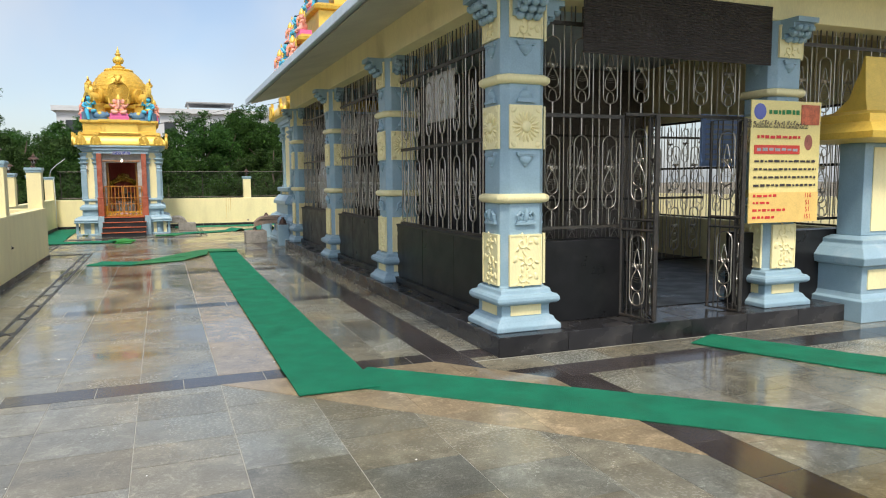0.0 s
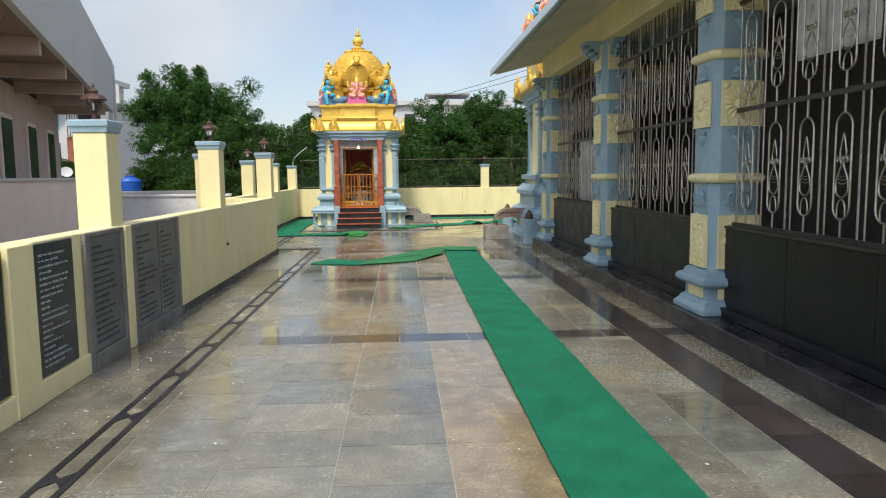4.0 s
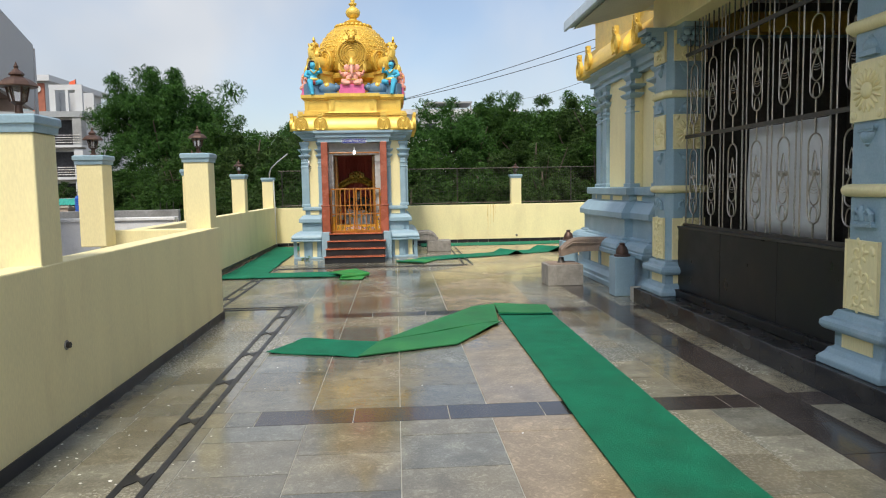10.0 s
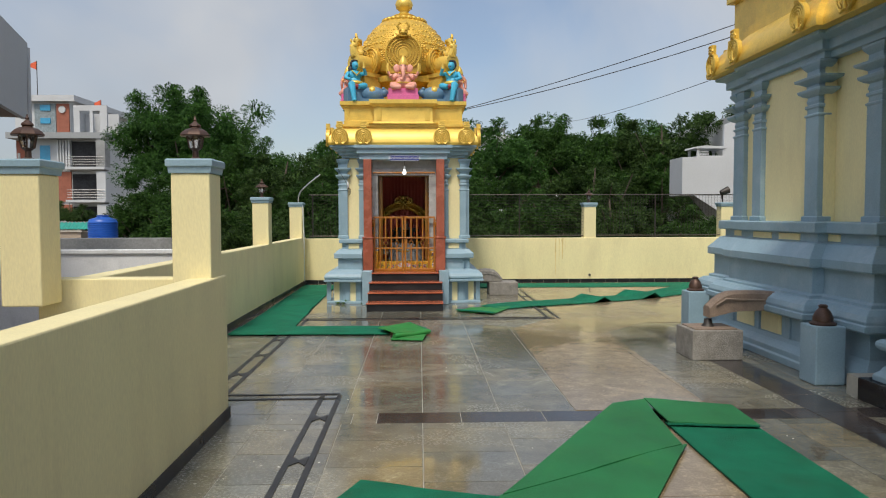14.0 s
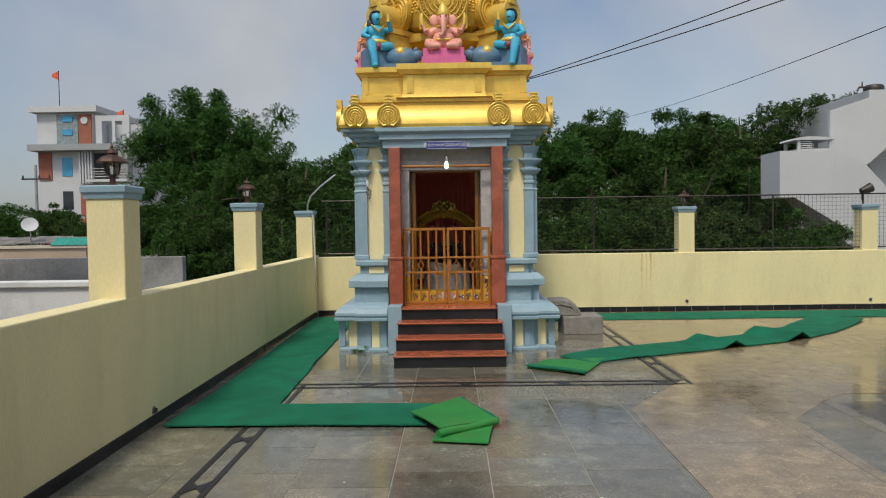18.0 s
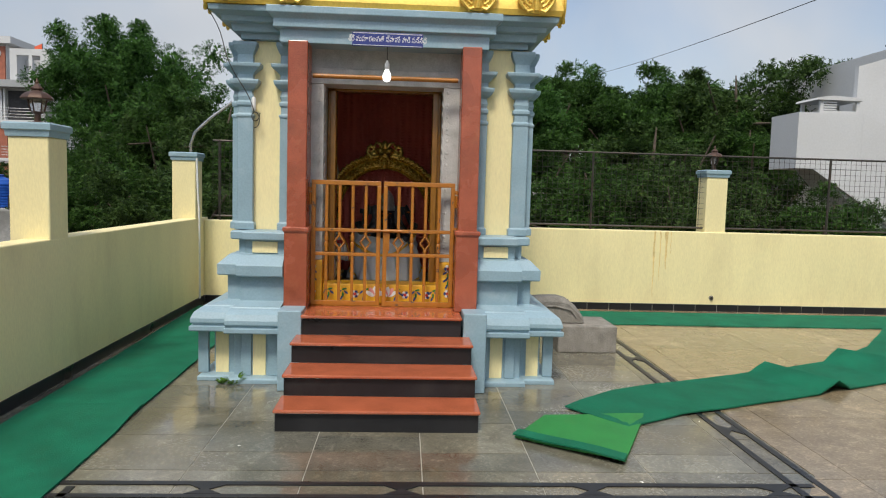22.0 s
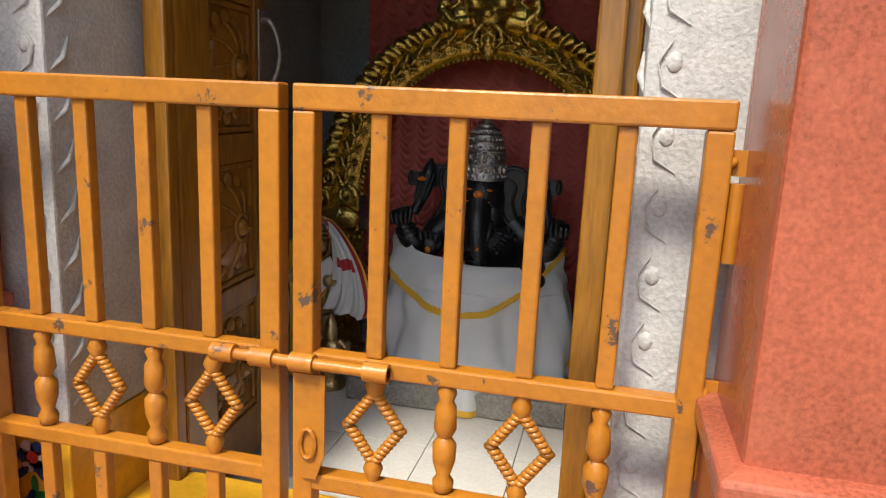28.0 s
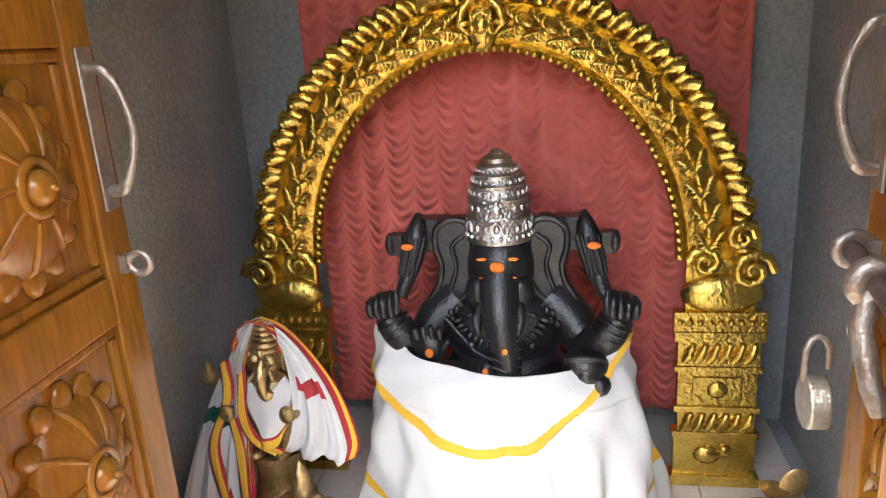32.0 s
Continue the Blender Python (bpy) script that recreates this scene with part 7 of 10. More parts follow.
# the seated elephant-headed idol of black stone
IX, IY = 0.16, 26.80
HX = IX + 0.02
g = Geo()
g.ball((HX, IY, 1.02), (0.19, 0.14, 0.17), seg=24, rows=14)                     # belly
g.ball((HX, IY - 0.01, 1.20), (0.165, 0.10, 0.13), seg=24, rows=14)             # chest
g.ball((HX, IY - 0.04, 1.385), (0.088, 0.092, 0.115), seg=24, rows=14)          # head
g.ball((HX - 0.048, IY - 0.095, 1.335), (0.042, 0.035, 0.05), seg=14, rows=9).ball((HX + 0.048, IY - 0.095, 1.335), (0.042, 0.035, 0.05), seg=14, rows=9)
g.tube(smooth_path([(HX, IY - 0.10, 1.37), (HX + 0.004, IY - 0.145, 1.30), (HX + 0.012, IY - 0.165, 1.23), (HX + 0.022, IY - 0.172, 1.17), (HX + 0.012, IY - 0.182, 1.128), (HX - 0.018, IY - 0.186, 1.122), (HX - 0.034, IY - 0.183, 1.15), (HX - 0.022, IY - 0.18, 1.172)], 4),
       [0.056, 0.054, 0.052, 0.05, 0.047, 0.045, 0.043, 0.042, 0.040, 0.038, 0.037, 0.036, 0.035, 0.034, 0.032, 0.031, 0.030, 0.029, 0.028, 0.027, 0.026, 0.025, 0.024, 0.023, 0.022, 0.02, 0.018, 0.015, 0.012], 14)
for k in range(7):
    z = 1.30 - 0.022 * k
    g.tube([(HX - 0.034 + 0.002 * k, IY - 0.17 - 0.004 * k, z), (HX + 0.006 + 0.002 * k, IY - 0.192 - 0.003 * k, z - 0.006), (HX + 0.05 + 0.001 * k, IY - 0.165 - 0.004 * k, z)], 0.0035, 5)
for q in (-0.95, 0.95):
    # ears: broad carved flaps with a raised rim, spreading down to the shoulders
    ear = [(0.075, 1.475), (0.10, 1.508), (0.145, 1.51), (0.178, 1.485), (0.182, 1.435), (0.168, 1.385), (0.178, 1.335), (0.205, 1.285), (0.15, 1.275), (0.105, 1.30), (0.08, 1.34)]
    outline = smooth_path([(HX + q * x, 0, z) for x, z in ear], 3)
    g.plate([(p.x, p.z) for p in outline], IY - 0.03, IY + 0.03)
    g.tube([(p.x, IY - 0.032, p.z) for p in outline], 0.010, 6, closed=True)
    g.tube(smooth_path([(HX + q * 0.10, IY - 0.036, 1.47), (HX + q * 0.135, IY - 0.04, 1.44), (HX + q * 0.125, IY - 0.04, 1.385), (HX + q * 0.145, IY - 0.038, 1.32)], 4), 0.007, 6)
    # stone bridge behind the ear to the raised attribute
    g.box(HX + min(q * 0.15, q * 0.235), HX + max(q * 0.15, q * 0.235), IY + 0.0, IY + 0.06, 1.415, 1.505)
    g.tube([(HX + q * 0.228, IY - 0.02, 1.53), (HX + q * 0.232, IY - 0.025, 1.50), (HX + q * 0.24, IY - 0.03, 1.455), (HX + q * 0.252, IY - 0.04, 1.41), (HX + q * 0.268, IY - 0.055, 1.35), (HX + q * 0.285, IY - 0.07, 1.31)], [0.006, 0.022, 0.036, 0.034, 0.022, 0.018], 12)
    for k in range(5):
        a = -1.0 + 0.5 * k
        g.tube([(HX + q * 0.236 + 0.032 * math.sin(a), IY - 0.03 - 0.034 * math.cos(a), 1.47), (HX + q * 0.262 + 0.026 * math.sin(a), IY - 0.05 - 0.026 * math.cos(a), 1.37)], 0.0055, 5)
    g.box(HX + min(q * 0.275, q * 0.31), HX + max(q * 0.275, q * 0.31), IY - 0.05, IY - 0.01, 1.42, 1.475)
    g.ball((HX + q * 0.31, IY - 0.04, 1.45), (0.014, 0.024, 0.032), seg=8, rows=6)
    # shoulder, arm, bangles and closed hand holding the attribute
    g.tube(smooth_path([(HX + q * 0.13, IY, 1.285), (HX + q * 0.19, IY - 0.02, 1.235), (HX + q * 0.225, IY - 0.05, 1.18), (HX + q * 0.262, IY - 0.085, 1.19), (HX + q * 0.30, IY - 0.095, 1.23), (HX + q * 0.318, IY - 0.095, 1.265)], 4),
           [0.062, 0.062, 0.061, 0.06, 0.058, 0.056, 0.055, 0.054, 0.053, 0.052, 0.051, 0.05, 0.049, 0.048, 0.047, 0.046, 0.044, 0.042, 0.041, 0.04, 0.039], 12)
    for k in range(3):
        c = Vector((HX + q * (0.288 + 0.010 * k), IY - 0.093, 1.217 + 0.017 * k))
        g.ball(c, (0.05, 0.05, 0.009), rot=(0, q * 30, 0), seg=14, rows=5)
    g.ball((HX + q * 0.325, IY - 0.10, 1.295), (0.04, 0.034, 0.042), seg=14, rows=9)
    for k in range(4):
        g.tube([(HX + q * (0.30 + 0.019 * k), IY - 0.125, 1.275), (HX + q * (0.298 + 0.02 * k), IY - 0.145, 1.30), (HX + q * (0.30 + 0.02 * k), IY - 0.135, 1.328 - 0.004 * k), (HX + q * (0.303 + 0.018 * k), IY - 0.11, 1.338 - 0.006 * k)], [0.0095, 0.0105, 0.010, 0.008], 7)
    g.tube([(HX + q * 0.29, IY - 0.12, 1.285), (HX + q * 0.282, IY - 0.125, 1.32), (HX + q * 0.287, IY - 0.115, 1.345)], [0.011, 0.010, 0.006], 7)
    # armlet and carved chest ornaments
    for k in range(5):
        g.ball((HX + q * (0.125 + 0.018 * k), IY - 0.072 + 0.008 * k, 1.275 - 0.012 * k), (0.010, 0.008, 0.012), seg=7, rows=5)
        g.ball((HX + q * (0.135 + 0.018 * k), IY - 0.078 + 0.006 * k, 1.248 - 0.012 * k), (0.010, 0.008, 0.012), seg=7, rows=5)
    g.tube([(HX + q * 0.052, IY - 0.12, 1.305), (HX + q * 0.060, IY - 0.155, 1.275), (HX + q * 0.052, IY - 0.175, 1.245)], [0.017, 0.014, 0.006], 8)
    g.tube([(HX + q * 0.035, IY - 0.13, 1.37), (HX + q * 0.05, IY - 0.127, 1.376), (HX + q * 0.066, IY - 0.115, 1.37)], 0.005, 6)
    g.ball((HX + q * 0.13, IY - 0.08, 1.05), (0.12, 0.10, 0.07), seg=14, rows=8)
    g.ball((HX + q * 0.085, IY - 0.105, 1.185), (0.012, 0.008, 0.012), seg=8, rows=5)
for row, (r0, n0) in enumerate(((0.075, 13), (0.105, 17))):
    for k in range(n0):
        a = radians(198 + 144 * k / (n0 - 1))
        g.ball((HX + r0 * 1.15 * math.cos(a), IY - 0.098 - 0.012 * row + 0.02 * abs(math.cos(a)), 1.285 + r0 * math.sin(a)), (0.008, 0.008, 0.016), rot=(0, 90 - math.degrees(a), 0), seg=7, rows=5)
g.tube([(HX - 0.15, IY - 0.075, 1.25), (HX - 0.07, IY - 0.11, 1.17), (HX + 0.04, IY - 0.125, 1.11), (HX + 0.12, IY - 0.11, 1.08)], 0.006, 6)
# open palm with fingers, and the bowl of sweets in the other hand
g.ball((HX - 0.185, IY - 0.135, 1.19), (0.042, 0.022, 0.048), seg=14, rows=9)
for k in range(4):
    g.tube([(HX - 0.217 + 0.02 * k, IY - 0.142, 1.222), (HX - 0.221 + 0.021 * k, IY - 0.15, 1.262 - 0.006 * abs(k - 1.5))], [0.010, 0.007], 7)
g.tube([(HX - 0.15, IY - 0.142, 1.195), (HX - 0.132, IY - 0.15, 1.222)], [0.011, 0.007], 7)
g.ball((HX + 0.215, IY - 0.135, 1.15), (0.06, 0.05, 0.045), seg=16, rows=10).ball((HX + 0.218, IY - 0.16, 1.135), (0.036, 0.03, 0.034), seg=12, rows=8).ball((HX + 0.25, IY - 0.16, 1.105), (0.03, 0.03, 0.03), seg=10, rows=7)
g.tube([(HX + 0.165, IY - 0.15, 1.165), (HX + 0.21, IY - 0.175, 1.185), (HX + 0.262, IY - 0.15, 1.17)], 0.011, 7)
for c, r in (((HX, IY - 0.134, 1.412), (0.019, 0.006, 0.016)), ((HX + 0.004, IY - 0.19, 1.285), (0.010, 0.006, 0.012)), ((HX + 0.018, IY - 0.206, 1.215), (0.008, 0.006, 0.009)), ((HX - 0.034, IY - 0.206, 1.155), (0.009, 0.006, 0.014)),
             ((HX - 0.24, IY - 0.078, 1.452), (0.018, 0.005, 0.010)), ((HX + 0.24, IY - 0.078, 1.450), (0.018, 0.005, 0.010)), ((HX - 0.185, IY - 0.157, 1.185), (0.012, 0.005, 0.014)), ((HX - 0.0, IY - 0.134, 1.385), (0.05, 0.005, 0.006)), ((HX + 0.04, IY - 0.122, 1.43), (0.014, 0.004, 0.005)), ((HX - 0.04, IY - 0.122, 1.43), (0.014, 0.004, 0.005))):
    g.ball(c, r, seg=8, rows=6, mi=1)
solo("idol", g, [IDOL_STONE, SANDAL], "black stone elephant-headed seated idol with orange marks", "statue", smooth=80, at=(IX, IY, 0.70))

crown = Geo().lathe(IX, IY - 0.03, [(0.104, 1.40), (0.107, 1.415), (0.10, 1.43), (0.098, 1.47), (0.102, 1.475), (0.097, 1.485), (0.093, 1.53), (0.096, 1.535), (0.088, 1.545), (0.085, 1.57), (0.087, 1.575), (0.076, 1.587), (0.073, 1.60), (0.075, 1.605), (0.060, 1.618), (0.060, 1.63), (0.046, 1.640), (0.046, 1.652), (0.026, 1.662), (0.018, 1.674), (0.004, 1.68)], 32)
for k in range(20):
    a = 2 * math.pi * k / 20
    crown.ball((IX + 0.101 * math.cos(a), IY - 0.03 + 0.101 * math.sin(a), 1.45), (0.011, 0.011, 0.015), seg=7, rows=5)
    crown.ball((IX + 0.091 * math.cos(a), IY - 0.03 + 0.091 * math.sin(a), 1.508), (0.010, 0.010, 0.012), seg=7, rows=5)
crown.ball((IX, IY - 0.128, 1.508), (0.022, 0.012, 0.022), seg=12, rows=7)
for k in range(26):
    a = 2 * math.pi * k / 26
    for rr, zz, q in ((0.105, 1.422, 0.007), (0.089, 1.552, 0.006), (0.079, 1.588, 0.0055), (0.064, 1.618, 0.005)):
        crown.ball((IX + rr * math.cos(a), IY - 0.03 + rr * math.sin(a), zz), (q, q, q * 1.3), seg=6, rows=4)
for k in range(12):
    a = 2 * math.pi * k / 12
    crown.tube([(IX + rr * math.cos(a + da), IY - 0.03 + rr * math.sin(a + da), zz) for rr, da, zz in ((0.1015, -0.2, 1.435), (0.1025, -0.12, 1.462), (0.101, 0.0, 1.472), (0.1025, 0.12, 1.462), (0.1015, 0.2, 1.435))], 0.004, 5)
for k in range(8):
    a = 2 * math.pi * k / 8
    crown.ball((IX + 0.022 * math.cos(a), IY - 0.127, 1.508 + 0.022 * math.sin(a)), 0.009, seg=7, rows=5)
crown.move(Matrix.Translation((IX + 0.02, IY - 0.03, 1.462)) @ Matrix.Diagonal((0.84, 0.84, 0.84, 1)) @ Matrix.Translation((-IX, -IY + 0.03, -1.40)))
solo("crown", crown, SILVER, "tall tiered silver crown on the idol", "crown", smooth=45, at=(IX, IY, 1.40))


# white cloth draped over the idol's lap, with yellow borders
def band_z(u):
    """Height of the upper cloth's hem across the lap."""
    return 0.958 + (1.0 if u < -0.02 else 1.85) * (u + 0.02) ** 2


def drape():
    g = Geo()
    nu, nv, cx = 280, 200, IX + 0.02
    rows = []
    for j in range(nv + 1):
        v = j / nv
        row = []
        for i in range(nu + 1):
            a = radians(-24 + 228 * i / nu)          # from the idol's side round the front
            c, s = math.cos(a), math.sin(a)
            top = 1.158 + 0.085 * min(1, abs(c)) ** 5 + 0.02 * c + 0.004 * math.sin(7 * a)
            z = top + (0.612 - top) * v
            flare = 0.34 + 0.12 * v ** 0.9
            depth = 0.195 + 0.16 * v ** 0.8
            fold = 0.019 * v * math.sin(11 * a + 4.0 * v + 1.3 * math.sin(3 * a)) + 0.006 * math.sin(19 * a - 5 * v) * (0.2 + v) + 0.008 * noise.noise(Vector((3 * a, 5 * v + 2 * c, 1.7)))
            sag = 0.012 * math.sin(24 * (v - 0.25 * (1 - s))) * max(0, 1 - 1.6 * v) * max(0, s)
            lap = 0.016 if z < band_z(-flare * c) else 0.0
            xx = -flare * c
            crease = 0.0045 * math.sin(62 * (z - 0.45 * xx + 0.03 * math.sin(7 * xx))) * max(0, min(1, (z - 1.0) / 0.12)) + 0.006 * math.sin(34 * (xx + 0.5 * z) + 3 * noise.noise(Vector((4 * xx, 3 * z, 5)))) * (1 if z < 1.05 else 0.3)
            fl = 1 + (fold + sag - lap + crease) / 0.3
            row.append((cx - flare * c * fl, IY - 0.02 - depth * max(-0.35, s) * fl, z))
        rows.append(row)
    g.rings(rows, caps=False, closed=False)
    # yellow borders: a slung band across the lap and the lower hem
    k = 0
    for j in range(nv):
        for i in range(nu):
            p = [rows[j + dj][i + di] for dj in (0, 1) for di in (0, 1)]
            x, z = sum(q[0] for q in p) / 4, sum(q[2] for q in p) / 4
            c = math.cos(radians(-24 + 228 * (i + 0.5) / nu))
            v = (j + 0.5) / nv
            front = math.sin(radians(-24 + 228 * (i + 0.5) / nu)) > 0.05
            if front and 0 < z - band_z(x - cx) < 0.026 + 0.02 * abs(x - cx):
                g.m[k] = 1
            if abs(v - (0.985 - 0.32 * c ** 4)) < 0.028:
                g.m[k] = 1
            k += 1
    return g


cl = solo("draped_cloth", drape(), [WHITE_CLOTH, YELLOW_CLOTH], "white cotton cloth with yellow borders draped round the idol", "cloth", smooth=80, at=(IX, IY, 0.61))
md = cl.modifiers.new("thickness", "SOLIDIFY")
md.thickness = 0.004

# small brass deity with a draped shawl
BX, BY = -0.47, 26.66
g = Geo().lathe(BX, BY, [(0.088, 0.607), (0.092, 0.63), (0.078, 0.65), (0.074, 0.70), (0.084, 0.735), (0.086, 0.752), (0.07, 0.775), (0.068, 0.845), (0.076, 0.86), (0.074, 0.878), (0.03, 0.88)], 28)
for k in range(12):
    q = 2 * math.pi * k / 12
    g.ball((BX + 0.078 * math.cos(q), BY + 0.078 * math.sin(q), 0.705), (0.018, 0.018, 0.03), seg=8, rows=6)
g.ball((BX, BY, 1.0), (0.085, 0.06, 0.12), seg=16, rows=10)
for s in (-1, 1):
    g.tube([(BX + s * 0.035, BY - 0.02, 0.89), (BX + s * 0.04, BY - 0.02, 0.99)], 0.032, 10)
    g.ball((BX + s * 0.036, BY - 0.05, 0.892), (0.022, 0.038, 0.016), seg=10, rows=6)
    g.tube([(BX + s * 0.06, BY, 1.08), (BX + s * 0.105, BY - 0.03, 1.02), (BX + s * 0.085, BY - 0.09, 1.03)], [0.026, 0.023, 0.016], 10)
    g.ball((BX + s * 0.085, BY - 0.1, 1.04), (0.022, 0.016, 0.026), seg=10, rows=7)
    g.tube([(BX + s * 0.07, BY + 0.01, 1.07), (BX + s * 0.13, BY + 0.0, 1.06), (BX + s * 0.155, BY - 0.03, 1.10)], [0.022, 0.02, 0.014], 10)
    g.ball((BX + s * 0.157, BY - 0.035, 1.115), (0.024, 0.014, 0.022), seg=10, rows=6).lathe(BX + s * 0.157, BY - 0.035, [(0.016, 1.13), (0.012, 1.142), (0.004, 1.158)], 10)
HX, HY = BX + 0.02, BY - 0.035
g.ball((HX, HY, 1.175), (0.043, 0.042, 0.05), seg=18, rows=12)
for s in (-1, 1):
    g.ball((HX + s * 0.021, HY - 0.03, 1.182), (0.019, 0.016, 0.021), seg=12, rows=8).ball((HX + s * 0.047, HY + 0.004, 1.17), (0.012, 0.02, 0.034), seg=10, rows=7)
    g.tube([(HX + s * 0.02, HY - 0.035, 1.148), (HX + s * 0.038, HY - 0.055, 1.128)], [0.008, 0.003], 8)
g.tube(smooth_path([(HX, HY - 0.035, 1.175), (HX + 0.002, HY - 0.058, 1.145), (HX + 0.004, HY - 0.062, 1.11), (HX + 0.016, HY - 0.064, 1.09), (HX + 0.026, HY - 0.06, 1.105)], 4), [0.02 - 0.0006 * k for k in range(17)], 12)
g.ball((HX, HY - 0.042, 1.205), (0.009, 0.006, 0.012), seg=8, rows=6)
for z, r in ((1.205, 0.046), (1.222, 0.043), (1.238, 0.039), (1.252, 0.033), (1.264, 0.025)):
    g.lathe(HX, HY + 0.004, [(r - 0.006, z - 0.008), (r, z - 0.004), (r, z + 0.003), (r - 0.008, z + 0.008)], 20)
g.lathe(HX, HY + 0.004, [(0.02, 1.262), (0.016, 1.274), (0.004, 1.282)], 14)
solo("brass_idol", g, OLD_BRASS, "brass deity on a round pedestal, wrapped in a shawl", "statue", smooth=70, at=(BX, BY, 0.607))


def shawl():
    """A soft shawl laid over the head and shoulders of the small brass figure."""
    g = Geo()
    nu = 40

    def sheet(one, two, folds, seed, paint, depth=0.014, bulge=0.02, sag=0.0, y0=0.0, y1=0.0):
        a = smooth_path([(x, BY - 0.05, z) for x, z in one], 6)
        b = smooth_path([(x, BY - 0.05, z) for x, z in two], 6)
        nv = len(a) - 1
        rows = []
        for j in range(nv + 1):
            v = j / nv
            row = []
            for i in range(nu + 1):
                u = i / nu
                p = a[j].lerp(b[j], u)
                grow = min(1.0, 0.25 + 1.4 * v)
                w = math.sin(2 * math.pi * folds * u ** 0.9 + seed + 1.1 * math.sin(2.3 * v + seed)) + 0.45 * math.sin(2 * math.pi * folds * 2.3 * u + 3 * v + seed)
                row.append((p.x + 0.003 * math.sin(9 * v + 7 * u), p.y + y0 + (y1 - y0) * v - depth * grow * w - bulge * math.sin(math.pi * u), p.z - sag * math.sin(math.pi * u) + 0.004 * math.sin(14 * u + seed) * v))
            rows.append(row)
        k = len(g.m)
        g.rings(rows, caps=False, closed=False)
        for q in range(len(g.m) - k):
            g.m[k + q] = paint((q % nu + 0.5) / nu, (q // nu + 0.5) / nv)

    def edge(u, v, lo=0.86):
        return 1 if u > lo + 0.035 and u < 0.975 else (2 if u > lo else 0)

    # fall over the figure's own left, with a red cross band
    sheet([(-0.46, 1.282), (-0.41, 1.24), (-0.38, 1.16), (-0.37, 1.09), (-0.385, 0.99), (-0.41, 0.92)], [(-0.455, 1.292), (-0.385, 1.262), (-0.305, 1.18), (-0.245, 1.08), (-0.21, 0.95), (-0.215, 0.895)], 2.6, 0.4,
          lambda u, v: edge(u, v) or (2 if 0.5 < v < 0.6 and 0.08 < u < 0.8 or 0.63 < v < 0.645 and 0.08 < u < 0.8 else 0), y0=0.02, y1=-0.03)
    # long fall to the floor, with a green cross band
    sheet([(-0.47, 1.275), (-0.492, 1.21), (-0.51, 1.14), (-0.515, 1.01), (-0.52, 0.86), (-0.53, 0.62)], [(-0.465, 1.292), (-0.51, 1.25), (-0.56, 1.16), (-0.63, 1.04), (-0.70, 0.88), (-0.79, 0.62)], 3.2, 1.7,
          lambda u, v: (3 if 0.60 < v < 0.66 or 0.69 < v < 0.71 else 0) if u > 0.3 else (1 if 0.04 < u < 0.12 else (2 if u < 0.15 else 0)), y0=0.02, y1=-0.02)
    # gathered cloth under the face
    sheet([(-0.50, 1.135), (-0.505, 1.08), (-0.495, 1.03), (-0.475, 0.985)], [(-0.395, 1.135), (-0.375, 1.09), (-0.385, 1.03), (-0.40, 0.985)], 0.7, 0.9,
          lambda u, v: 1 if v > 0.86 else (2 if v > 0.8 else 0), depth=0.006, bulge=0.035, sag=0.04, y0=-0.01, y1=-0.04)
    # turned borders hanging free
    for line, w in ((((-0.545, 1.19), (-0.55, 1.08), (-0.61, 0.93), (-0.60, 0.745), (-0.60, 0.63)), 0.034), (((-0.50, 1.16), (-0.512, 1.04), (-0.485, 0.955), (-0.42, 0.925)), 0.026), (((-0.545, 1.02), (-0.535, 0.9), (-0.54, 0.745), (-0.545, 0.625)), 0.03)):
        sheet([(x - w / 2, z - 0.006) for x, z in line], [(x + w / 2, z + 0.006) for x, z in line], 0.5, w * 60, lambda u, v: 1 if 0.2 < u < 0.8 else (3 if u < 0.1 else 2), depth=0.004, bulge=0.006, y0=-0.045, y1=-0.05)
    # hood behind and over the crown
    hood = []
    for j in range(13):
        y = BY - 0.075 + 0.085 * j / 12
        dip = 0.12 * max(0, j / 12 - 0.3) ** 1.5
        hood.append([(BX + 0.012 + 0.066 * math.cos(math.pi * (1 - i / 24)) * (1 + 0.06 * math.sin(i + j)), y, 1.205 - dip + 0.088 * math.sin(math.pi * i / 24) ** 0.8 + 0.004 * math.sin(1.3 * i + j)) for i in range(25)])
    k = len(g.m)
    g.rings(hood, caps=False, closed=False)
    for q in range(len(g.m) - k):
        g.m[k + q] = 1 if q // 24 == 1 else (2 if q // 24 in (0, 2) else 0)
    return g


sh = solo("shawl", shawl(), [WHITE_CLOTH, YELLOW_CLOTH, RED_CLOTH, GREEN_CLOTH], "white shawl with yellow, red and green borders", "cloth", smooth=80, at=(BX, BY, 0.66))
md = sh.modifiers.new("thickness", "SOLIDIFY")
md.thickness = 0.002
